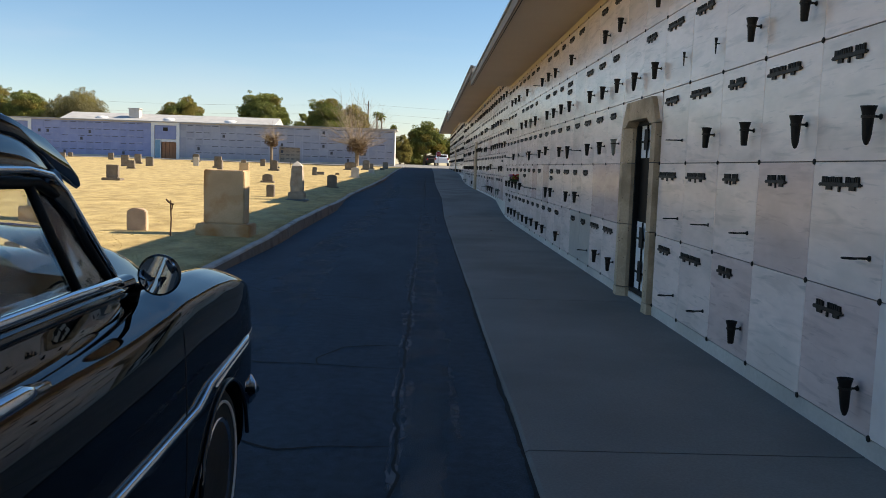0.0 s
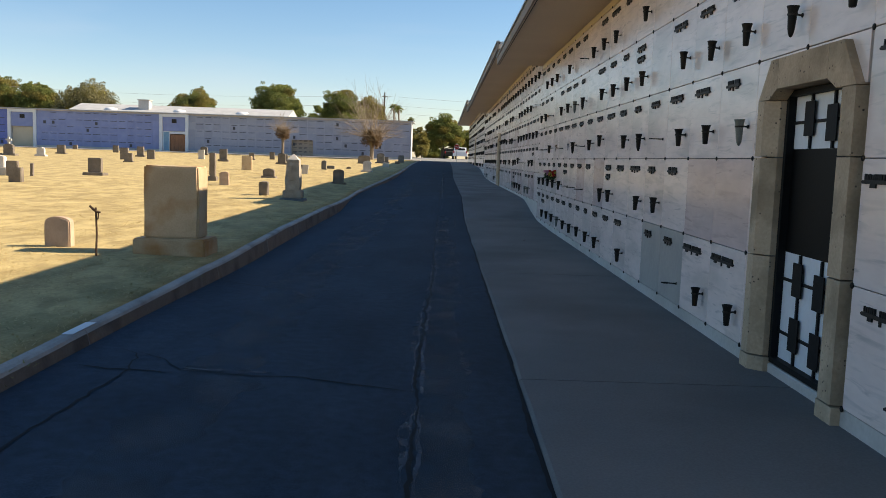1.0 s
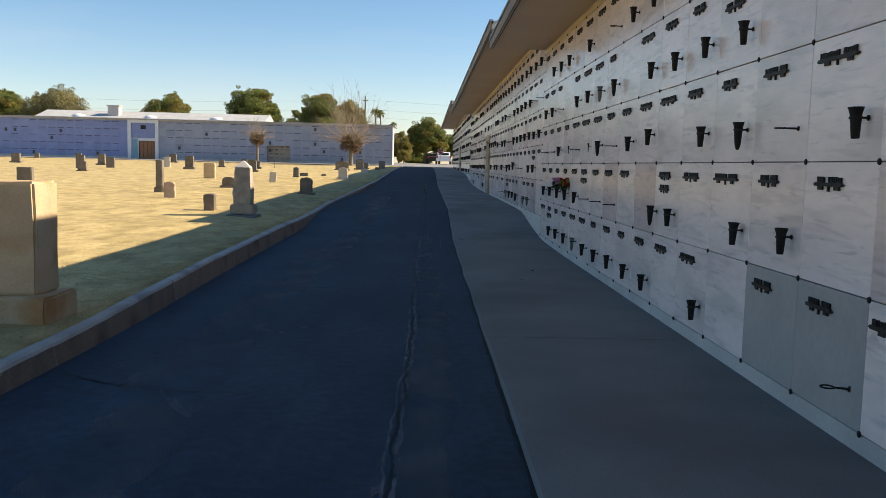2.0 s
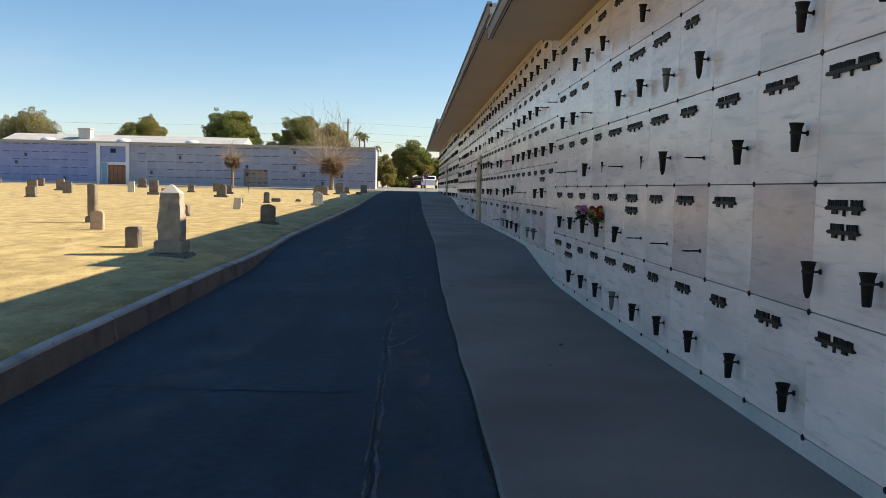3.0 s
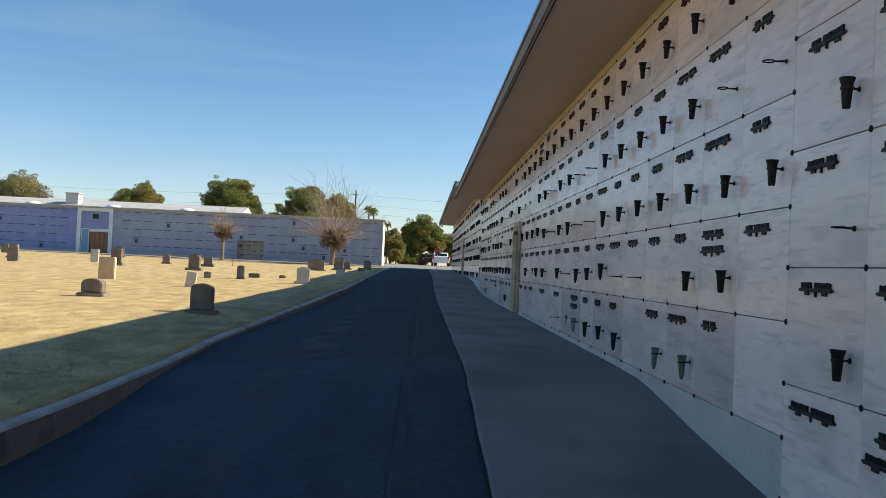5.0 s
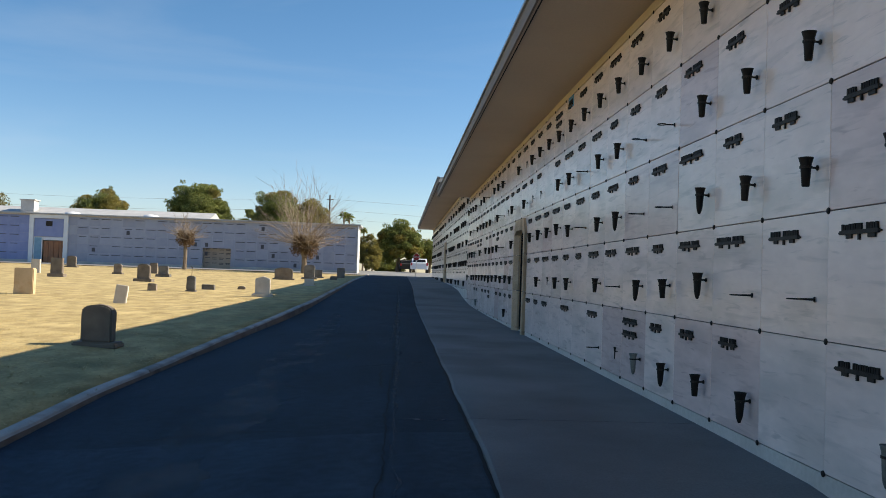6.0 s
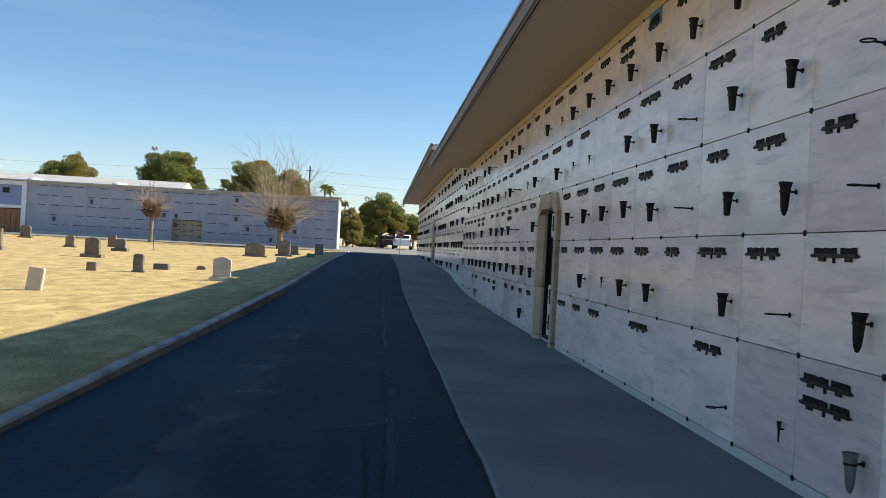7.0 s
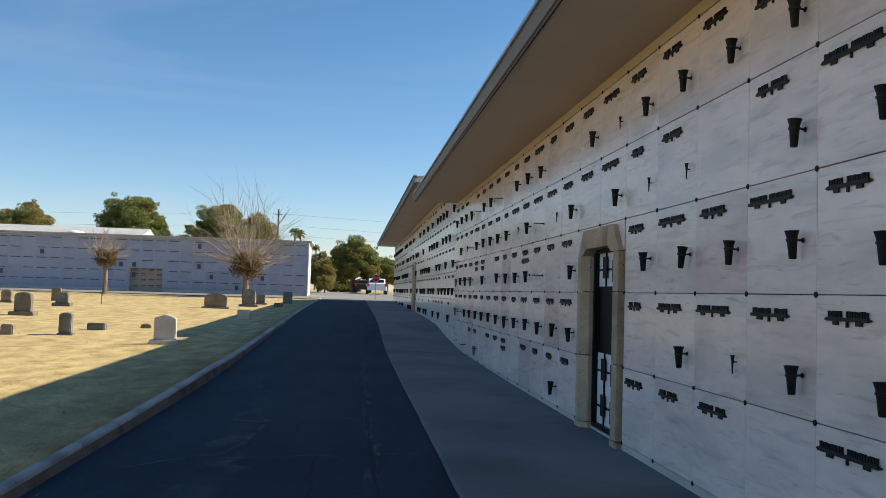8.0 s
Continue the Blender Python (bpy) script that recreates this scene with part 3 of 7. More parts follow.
kerb = tagged(empty("kerb"), "weathered raised concrete kerb, in lengths, dusty and chipped", "kerb", kind="structure")
joints = [-24.0, -18, -12, -6.0, -0.4, 3.6, 7.0, 10.4, 14.0, 17.0, 20.0, 23.2, 26.6, 30.0, 33.4, 36.3, 39.25, 42.3, 45.42, 50, 54, 58, 62, 66, 70, 74, 78, 82, 86]
for n_k, (a, b) in enumerate(zip(joints, joints[1:])):
    bm = bmesh.new()
    ys = [a + 0.006] + steps(a, b, 0.25)[1:-1] + [b - 0.006]
    vs = []
    for y in ys:
        x, z0 = kerb_x(y), foot_z(y)
        z1 = max(kerb_top(y), z0 + 0.04) + 0.006 * noise.noise(Vector((n_k * 7.3, y * 0.7, 0)))
        w = 0.008 * noise.noise(Vector((5, y * 2.2, n_k)))
        o = 0.012 * noise.noise(Vector((n_k * 3.1, 0, 2)))
        pts = ((x + 0.02 + w, z0 - 0.12), (x - 0.022 + w + o, z1 - 0.032), (x - 0.035 + w + o, z1 - 0.010), (x - 0.06 + o, z1), (x - 0.125, z1), (x - 0.15, z1 - 0.02), (x - 0.16, z0 - 0.12))
        vs.append([bm.verts.new((u, y, v)) for u, v in pts])
    # the side towards the drive is darker and browner than the top
    for p, q in zip(vs, vs[1:]):
        for i in range(6):
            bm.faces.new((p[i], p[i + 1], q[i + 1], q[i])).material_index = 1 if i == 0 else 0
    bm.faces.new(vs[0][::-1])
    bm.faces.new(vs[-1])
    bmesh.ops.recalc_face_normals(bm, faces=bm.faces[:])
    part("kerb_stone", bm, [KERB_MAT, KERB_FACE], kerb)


for y0, y1 in ((10.2, 10.62), (7.35, 7.75)):           # white painted marks on the kerb's top
    bm = bmesh.new()
    vs = []
    for y in steps(y0, y1, 0.1):
        z = max(kerb_top(y), foot_z(y) + 0.04) + 0.0075
        vs.append([bm.verts.new((kerb_x(y) + o, y, z)) for o in (-0.045, -0.125)])
    for p, q in zip(vs, vs[1:]):
        bm.faces.new((p[0], p[1], q[1], q[0]))
    part("painted_mark", bm, WHITE_PAINT, kerb, "white painted mark on the kerb")


# cracks, tar and dust on the drive: thin ribbons just above the asphalt
def ribbon(name, pts, width, material, seed, label, rise=0.004, jitter=0.018, fine=0.07):
    q = random.Random(seed)
    path = []
    for a, b in zip(pts, pts[1:]):
        n = max(2, int((Vector(b) - Vector(a)).length / fine))
        path += [Vector(a).lerp(Vector(b), i / n) for i in range(n)]
    path.append(Vector(pts[-1]))
    bm = bmesh.new()
    rows, drift, swell = [], 0.0, 0.75
    for i, p in enumerate(path):
        d = (path[min(i + 1, len(path) - 1)] - path[max(i - 1, 0)]).normalized()
        s = Vector((-d.y, d.x))
        drift = drift * 0.8 + q.gauss(0, jitter * 0.5)
        c = p + s * drift
        swell = swell * 0.75 + 0.25 * q.uniform(0.2, 1.4)
        w = width * swell * min(1, 0.3 + 3 * min(i, len(path) - 1 - i) / len(path))
        rows.append([bm.verts.new((*(c + s * k * w / 2), road_z(*(c + s * k * w / 2)) + rise)) for k in (-1, 1)])
    for a, b in zip(rows, rows[1:]):
        bm.faces.new((a[0], a[1], b[1], b[0]))
    bmesh.ops.recalc_face_normals(bm, faces=bm.faces[:])
    for f in bm.faces:
        if f.normal.z < 0:
            f.normal_flip()
    return part(name, bm, material, road, label)


SEAM = [(-0.03, -20), (-0.05, -6), (-0.02, 0), (-0.04, 4.8), (-0.05, 7), (-0.03, 8.6), (-0.06, 11.1), (0.0, 15.5), (-0.03, 18.1), (-0.05, 21), (-0.02, 25.6)]
ribbon("crack", SEAM, 0.022, TAR, 1, "dark crack along the drive", rise=0.005, jitter=0.016)
ribbon("dust_streak", [(x + 0.026, y) for x, y in SEAM], 0.034, DUST_THIN, 4, "pale dust beside the crack", rise=0.004, jitter=0.012)
ribbon("dust_streak", [(x - 0.022, y) for x, y in SEAM], 0.018, DUST_THIN, 5, "pale dust beside the crack", rise=0.0035, jitter=0.012)
ribbon("dust_film", [(x + 0.17, y) for x, y in SEAM[2:]], 0.36, DUST_FILM, 8, "faint dusty film over the patched strip", rise=0.002, jitter=0.03)
ribbon("dust_film", [(-1.5, 2), (-1.3, 9), (-1.6, 16), (-1.4, 24), (-1.2, 33), (-1.4, 45)], 0.7, DUST_FILM, 9, "faint dusty wheel track", rise=0.002, jitter=0.05)
ribbon("crack", [(-0.02, 25.8), (0.02, 30.4), (0.06, 34), (0.04, 39.2), (0.07, 50), (0.05, 62)], 0.022, TAR, 6, "dark crack along the drive", rise=0.005, jitter=0.016)
ribbon("dust_streak", [(0.06, 26), (0.10, 34), (0.10, 44), (0.12, 60)], 0.06, DUST_FILM, 7, "pale dust beside the crack", rise=0.003, jitter=0.02)
CRACKS = [[(-0.06, 4.92), (-0.43, 4.88), (-0.64, 4.82), (-0.87, 4.96), (-1.5, 4.95), (-2.3, 5.05)], [(-0.87, 4.94), (-0.95, 4.6), (-1.15, 4.35)],
          [(-1.9, 6.72), (-1.67, 6.68), (-1.42, 6.69), (-1.15, 6.63), (-0.93, 6.60), (-0.64, 6.61), (-0.05, 6.60)], [(-0.64, 6.61), (-0.67, 6.81), (-0.60, 7.03), (-0.51, 7.24), (-0.26, 7.36), (-0.04, 7.40)],
          [(-0.05, 9.58), (-0.48, 9.70), (-0.79, 9.79), (-1.26, 9.75), (-1.61, 9.77), (-1.78, 10.05), (-2.03, 10.2)], [(-2.18, 10.30), (-2.03, 10.18), (-1.92, 9.75), (-1.93, 9.13), (-1.95, 8.46), (-1.95, 7.85), (-1.93, 7.21), (-1.99, 6.7)], [(-1.95, 7.80), (-2.25, 7.95)],
          [(-2.28, 9.83), (-2.07, 9.76), (-1.61, 9.74)], [(-0.03, 18.12), (-0.54, 18.07), (-0.77, 18.09), (-1.02, 18.15), (-1.36, 18.11), (-1.84, 18.21), (-2.4, 18.2)],
          [(-1.0, 13.36), (-1.57, 13.41), (-1.95, 13.56), (-2.4, 13.8)], [(-0.82, 35.97), (-0.72, 35.66), (-0.61, 35.49), (-0.55, 35.27), (-0.57, 34.9)], [(-0.50, 36.66), (-0.51, 36.05)],
          [(-0.43, 39.42), (-0.47, 38.44), (-0.45, 37.35)], [(-2.35, 36.73), (-2.16, 36.83), (-2.08, 37.2)],
          [(-0.10, 33.9), (-0.05, 32.2)], [(-1.9, 30.1), (-1.2, 30.3), (-0.6, 30.2)]]
for i, c in enumerate(CRACKS):
    ribbon("crack", c, 0.024, TAR, 10 + i, "dark crack across the drive")
ribbon("joint_gap", [(ROAD_R - 0.012, y) for y in steps(-20, 85, 3)], 0.036, TAR, 3, "dark gap between asphalt and pavement", rise=0.006, jitter=0.008)
for i, c in enumerate(([(-1.68, 39.36), (-1.33, 39.29), (-1.13, 40.02), (-1.07, 40.96)], [(-1.52, 41.19), (-1.14, 41.08), (-0.84, 41.42)], [(-1.31, 39.17), (-0.28, 39.22), (0.60, 39.23)],
                       [(-1.84, 37.29), (-1.39, 37.11), (-1.05, 37.15)], [(-0.35, 37.25), (0.02, 37.35)], [(-2.08, 38.65), (-1.88, 38.92), (-1.59, 39.22)], [(-0.34, 41.73), (-0.14, 42.54)],
                       [(0.06, 53.5), (0.03, 44.45), (0.0, 39.55)], [(0.0, 38.72), (0.0, 37.35)])):
    ribbon("dust_streak", c, 0.085, DUST_FILM, 90 + i, "thin pale dusty line", rise=0.003, jitter=0.014)
q_d = random.Random(21)
dust = [[(-0.075, 8.0), (-0.085, 9.2)], [(-0.08, 10.4), (-0.09, 12.4)], [(0.02, 5.3), (0.03, 6.3)], [(-0.03, 14.4), (-0.02, 16.2)], [(0.02, 19), (0.0, 21.3)], [(-0.02, 22.3), (-0.01, 25.0)],
        [(0.38, 22.4), (0.40, 25.0)], [(-0.01, 22.35), (0.38, 22.4)], [(0.0, 25.0), (0.40, 25.02)], [(0.0, 23.1), (0.30, 23.2)], [(-1.63, 9.84), (-0.9, 9.83)], [(0.30, 5.0), (0.30, 7.0)],
        [(0.30, 10), (0.31, 11.2)], [(0.07, 41.2), (0.07, 49.2)], [(0.06, 39.2), (0.06, 40.6)], [(-0.3, 39.15), (0.3, 39.22)], [(-1.5, 41.15), (-0.9, 41.2)], [(-0.5, 41.3), (0.5, 41.3)],
        [(-0.6, 33.9), (0.5, 34.6)], [(-0.45, 26.0), (0.25, 25.75)], [(0.1, 30.5), (0.6, 30.45)], [(-1.4, 35.6), (-0.7, 35.7)], [(0.0, 19.8), (0.25, 20.5)], [(-1.3, 15.2), (-0.8, 15.9)], [(-1.55, 13.4), (-1.2, 12.8)]]
for i, c in enumerate(dust):
    ribbon("dust_streak", c, q_d.uniform(0.05, 0.10), DUST, 50 + i, "pale dusty streak", rise=0.003, jitter=0.012)


# ---------------------------------------------------------------- the crypt wall
def col(k):
    return Y16 + (k - 16) * P + (0.08 if k >= 16 else 0.0)


# each level: first column, end column, height of the lowest joint, column where the door begins
LEVELS = [("lower", -44, 16, 0.128, -3), ("middle", 16, 49, 0.505, 33), ("upper", 49, 87, 1.0, 65)]
DOOR_W, DOOR_H = 1.50, 2.23      # the stone surround, outside
EAVE_X = 1.29
walls, door_rects = [], []
for name, k0, k1, zb, kd in LEVELS:
    y0, y1 = col(k0), col(k1)
    zs = zb + 5 * H + 0.10                     # soffit
    dy0 = col(kd) + 0.03
    dy1 = dy0 + DOOR_W
    dz = zb - 0.13
    door_rects.append((dy0, dy1, dz))
    bm = bmesh.new()
    box(bm, W + 0.03, W + 0.35, y0, dy0 + 0.2, dz - 0.9, zs + 0.3)
    box(bm, W + 0.03, W + 0.35, dy1 - 0.2, y1, dz - 0.9, zs + 0.3)
    box(bm, W + 0.03, W + 0.35, dy0 + 0.2, dy1 - 0.2, dz + 2.05, zs + 0.3)
    w = part("wall_" + name, bm, MORTAR)
    tagged(w, "mausoleum wall faced with pale marble crypt fronts", "wall", kind="structure")
    walls.append(w)
    bm = bmesh.new()                            # plinth and top band
    for a, b in ((y0, dy0), (dy1, y1)):
        box(bm, W + 0.006, W + 0.029, a, b, dz - 0.9, zb - 0.003)
    part("plinth", bm, PLINTH, w, "pale stone plinth strip")
    # band coloured cream for the warm light bounced up under the eaves
    bm = bmesh.new()
    box(bm, W - 0.004, W + 0.029, y0, y1, zb + 5 * H + 0.003, zs + 0.04)
    part("top_band", bm, CREAM, w, "cream band under the eaves, warm bounced light put into its colour")
    bm = bmesh.new()                            # back and far side of the building
    box(bm, W + 9, W + 9.3, y0, y1, dz - 0.9, zs + 0.2)
    box(bm, W + 0.35, W + 9, y1 - 0.2, y1 - 0.004, dz - 0.9, zs + 0.2)
    box(bm, W + 0.35, W + 9, y0 + 0.004, y0 + 0.2, dz - 0.9, zs + 0.2)
    part("back_wall", bm, PLINTH, w)
    # roof with a projecting eave
    roof = tagged(empty("roof_" + name), "low flat roof with a wide tan projecting eave", "roof", kind="structure")
    bm = bmesh.new()
    box(bm, EAVE_X + 0.02, W + 9.4, y0, y1, zs, zs + 0.10)
    part("soffit", bm, [SOFFIT], roof)
    bm = bmesh.new()
    box(bm, EAVE_X + 0.02, EAVE_X + 0.042, y0, y1, zs - 0.014, zs - 0.001)
    part("soffit_strip", bm, SOFFIT, roof, "strip along the eave's edge")
    # dark strip draws in the shadow line where fascia meets soffit
    bm = bmesh.new()
    box(bm, EAVE_X + 0.044, EAVE_X + 0.062, y0, y1, zs - 0.006, zs - 0.002)
    part("soffit_groove", bm, DOOR_DARK, roof, "thin dark strip standing for the shadow line under the eave")
    bm = bmesh.new()
    box(bm, EAVE_X - 0.004, EAVE_X + 0.018, y0, y1, zs - 0.02, zs + 0.15)
    part("fascia", bm, FASCIA, roof)
    bm = bmesh.new()
    box(bm, EAVE_X - 0.03, EAVE_X + 0.05, y0, y1, zs + 0.152, zs + 0.185)
    part("metal_edge", bm, ROOF_EDGE, roof)
    bm = bmesh.new()
    prism(bm, [(EAVE_X + 0.05, zs + 0.102), (W + 9.4, zs + 0.102), (W + 9.4, zs + 0.25), (W + 4, zs + 0.55), (EAVE_X + 0.05, zs + 0.16)], y0 + 0.002, y1 - 0.002, "xz")
    part("roofing", bm, ROOFING, roof)


# what hangs on each crypt front, column by column, from the lowest row up
# names: n one plate, d two, . none;  holders: v vase, p pointed, g grey pointed, - bare bracket, t tube, x tilted, r red flowers, f pink flowers
FIRST = -8
NAMES_A = ["n.nnn..nnnn.nnnnnnnnnndn", "nnnnn....nnnnd.nnndnnnnn", "nnnnn..nnnnnnnnnnnnnnnnn", "nn.nnn.nnn.dnnn.nnnn.nnn", "nnnnnnnnn.nnnnn.nnnnnnnn"]
HOLD_A = ["p.v--..vv-..v.vvvvvgvvv.", "-.---.....vv.vp.---xrfvv", "ppvv-..gvv-pv.vv-pt-tv--", "vvvttvpvvv.vvvv.pgvv.-vv", "v.v.vv.vv..v.vvv-.v.vvv."]
NAMES_B = [".nnn.nnnd.n.n.nnn..", "ndnnnnnnnnnnnnnnn..", "nnnnnnnnnnnnnnnnn..", "nnnnnnnnnnnnnn.nnnn", "nnnnnnnnnnnnndnnnnn"]
HOLD_B = ["..gg.pvpgt-........", ".vv.--pvp-v.vvtv...", "vvvvvvp--pv-vvvxv..", "--vvvvv--vv-vv.ttv.", "vvvvvvvvvvvvvvvvvtv"]
NAMES_C = ["nnnn.dnn.n", "nnnnnnnnnn", "nnndnnn.dd", "nnnnnnnnnn", "nnnnnnnnnn"]
HOLD_C = [".x.......g", "vvvvvpvvvv", "v.-vvvv.v.", "vt-vtvvvvv", "..vvv.-vv-"]
PINK = {(-7, 1), (-1, 1), (0, 1), (6, 1), (24, 0), (22, 0), (21, 0), (23, 2), (24, 2), (19, 2), (15, 2), (25, 0), (22, 3), (-8, 0), (-6, 0), (17, 0), (18, 0), (8, 1), (30, 2), (36, 1), (40, 2), (43, 3), (38, 0), (45, 1)}
GREY = {(1, 0), (2, 0)}
rng = random.Random(11)


def chamfered_panel(y0, y1, z0, z1, depth=0.027):
    """A marble front with small arrises; its face lies in the plane x = 0."""
    bm = bmesh.new()
    c = 0.003
    f = [bm.verts.new((0, y, z)) for y, z in ((y0 + c, z0 + c), (y1 - c, z0 + c), (y1 - c, z1 - c), (y0 + c, z1 - c))]
    e = [bm.verts.new((c, y, z)) for y, z in ((y0, z0), (y1, z0), (y1, z1), (y0, z1))]
    b = [bm.verts.new((depth, y, z)) for y, z in ((y0, z0), (y1, z0), (y1, z1), (y0, z1))]
    bm.faces.new(f[::-1])
    for i in range(4):
        j = (i + 1) % 4
        bm.faces.new((f[i], f[j], e[j], e[i]))
        bm.faces.new((e[i], e[j], b[j], b[i]))
    bmesh.ops.recalc_face_normals(bm, faces=bm.faces[:])
    return bm


GAP = 0.0028
std = chamfered_panel(GAP * 0.5, P - GAP * 0.5, GAP, H - GAP)
panel_mesh = {}
for key, m in (("w", MARBLE), ("p", MARBLE_PINK), ("g", MARBLE_GREY), ("f", MARBLE_FAR)):
    me = bpy.data.meshes.new("crypt_front")
    std.to_mesh(me)
    me.materials.append(m)
    panel_mesh[key] = me
std.free()


# bronze name plates: a rail, a row of letter blocks on it, two date bars below
def plate_meshes(width, seed):
    """The rail, two words of letter blocks and two date bars of one plate."""
    r = random.Random(seed)
    rail = bmesh.new()
    box(rail, -0.014, 0.0, -width / 2, width / 2, -0.015, 0.006)
    box(rail, -0.010, 0.0, -width / 2 - 0.018, -width / 2, -0.010, 0.000)
    box(rail, -0.010, 0.0, width / 2, width / 2 + 0.018, -0.010, 0.000)
    box(rail, -0.011, 0.0, -0.007, 0.007, -0.045, -0.012)
    words = [bmesh.new(), bmesh.new()]
    gap_at = width * r.uniform(-0.16, 0.16)
    for bm, a, b in ((words[0], -width / 2 + 0.01, gap_at - 0.018), (words[1], gap_at + 0.018, width / 2 - 0.01)):
        # one word: letter blocks on a common foot, cut as one piece
        line, y = [(a, 0.003)], a
        while y < b - 0.012:
            w = min(r.uniform(0.017, 0.026), b - y)
            top = r.choice((0.040, 0.040, 0.040, 0.037))
            nick = r.uniform(0.006, 0.0095)
            line += [(y, top), (y + w - nick, top), (y + w - nick, 0.009), (y + w, 0.009)]
            y += w
        line[-2:] = [(line[-3][0], 0.003)]
        line[1:2] = [(a, line[1][1])]
        prism(bm, line[::-1], -0.012, -0.001, "yz")
    dates = []
    for side in (-1, 1):
        a = side * width * r.uniform(0.26, 0.32)
        d = r.uniform(0.022, 0.034)
        dates.append(bmesh.new())
        box(dates[-1], -0.010, 0.0, a - d, a + d, -0.036, -0.013)
    out = []
    for nm, bm, m in [("name_plate", rail, BRONZE_WORN)] + [("word_bar", w, BRONZE) for w in words] + [("date_bar", d, BRONZE_WORN) for d in dates]:
        me = bpy.data.meshes.new(nm)
        bm.to_mesh(me)
        bm.free()
        me.materials.append(m)
        out.append(me)
    return out


PLATES = [plate_meshes(w, i) for i, w in enumerate((0.32, 0.36, 0.41, 0.45, 0.50, 0.54, 0.38, 0.30))]


def name_plate(y, z, which):
    rail, *rest = PLATES[which]
    ob = shared("name_plate", rail, None, pose(W - 0.002, y, z))
    tagged(ob, "dark bronze name plate fixed to a marble crypt front", "name plate", "name plates on the crypt wall")
    for me in rest:
        shared(me.name.split(".")[0], me, ob)
    return ob


# vases: a flared cup with a band, held off the wall by a bracket
def holder_meshes():
    out = {}
    SMALLER = Matrix.Translation((0, 0, 0.0176)) @ Matrix.Scale(0.86, 4)
    flat = [(0.0, 0.0), (0.022, 0.0), (0.025, 0.006), (0.034, 0.125), (0.036, 0.150), (0.046, 0.182), (0.049, 0.190), (0.045, 0.190), (0.033, 0.155), (0.028, 0.05), (0.0, 0.045)]
    point = [(0.0, -0.045), (0.012, -0.038), (0.022, -0.01), (0.027, 0.02), (0.035, 0.125), (0.037, 0.150), (0.046, 0.182), (0.049, 0.190), (0.045, 0.190), (0.033, 0.155), (0.028, 0.05), (0.0, 0.045)]
    for key, prof, m in (("v", flat, BRONZE), ("p", point, BRONZE), ("g", point, ZINC)):
        bm = bmesh.new()
        lathe(bm, prof, 14, SMALLER)
        me = bpy.data.meshes.new("flower_vase")
        bm.to_mesh(me)
        bm.free()
        me.materials.append(m)
        for f in me.polygons:
            f.use_smooth = True
        out[key] = me
    bm = bmesh.new()                                    # collar round the cup
    lathe(bm, [(0.0345, 0.118), (0.040, 0.119), (0.0405, 0.133), (0.0355, 0.134)], 14, SMALLER)
    me = bpy.data.meshes.new("collar")
    bm.to_mesh(me)
    bm.free()
    me.materials.append(BRONZE_WORN)
    out["collar"] = me
    bm = bmesh.new()                                    # arm from the wall, at the origin of the wall's face
    tube(bm, [(0, 0, 0), (-0.05, 0, 0), (-0.068, 0, 0.002)], [0.007, 0.006, 0.006], 8)
    lathe(bm, [(0.016, 0.0), (0.015, 0.006), (0.008, 0.010)], 10, pose(0, 0, 0, 0, -90, 0))
    me = bpy.data.meshes.new("bracket")
    bm.to_mesh(me)
    bm.free()
    me.materials.append(BRONZE_WORN)
    out["arm"] = me
    bm = bmesh.new()                                    # empty ring on an arm
    tube(bm, [(0, 0, 0), (-0.06, 0, 0), (-0.075, 0, 0)], [0.007, 0.006, 0.006], 8)
    ring = [(-0.11 + 0.036 * math.cos(a), 0.036 * math.sin(a), 0) for a in [2 * math.pi * i / 14 for i in range(15)]]
    tube(bm, ring, 0.005, 6, caps=False)
    lathe(bm, [(0.016, 0.0), (0.015, 0.006), (0.008, 0.010)], 10, pose(0, 0, 0, 0, -90, 0))
    me = bpy.data.meshes.new("vase_bracket")
    bm.to_mesh(me)
    bm.free()
    me.materials.append(BRONZE)
    out["ring"] = me
    bm = bmesh.new()                                    # narrow tube
    lathe(bm, [(0.004, -0.05), (0.008, 0.03), (0.014, 0.07), (0.017, 0.075), (0.012, 0.072)], 10, pose(-0.03, 0, 0))
    tube(bm, [(0, 0, 0.03), (-0.03, 0, 0.03)], 0.005, 6)
    me = bpy.data.meshes.new("vase_tube")
    bm.to_mesh(me)
    bm.free()
    me.materials.append(BRONZE)
    out["tube"] = me
    return out


HOLDERS = holder_meshes()
OFF = 0.06         # the cup's axis stands this far from the wall


def blossom(bm, c, r, n, seed):
    q = random.Random(seed)
    for i in range(n):
        a, b = q.uniform(0, 6.283), q.uniform(-0.3, 1.2)
        d = Vector((math.cos(a) * math.cos(b), math.sin(a) * math.cos(b), math.sin(b)))
        s = d.cross(Vector((0.3, 0.2, 1))).normalized() * r * 0.45
        m = Vector(c) + d * r * 0.5
        vs = [bm.verts.new(p) for p in (Vector(c), m - s, Vector(c) + d * r, m + s)]
        bm.faces.new(vs)


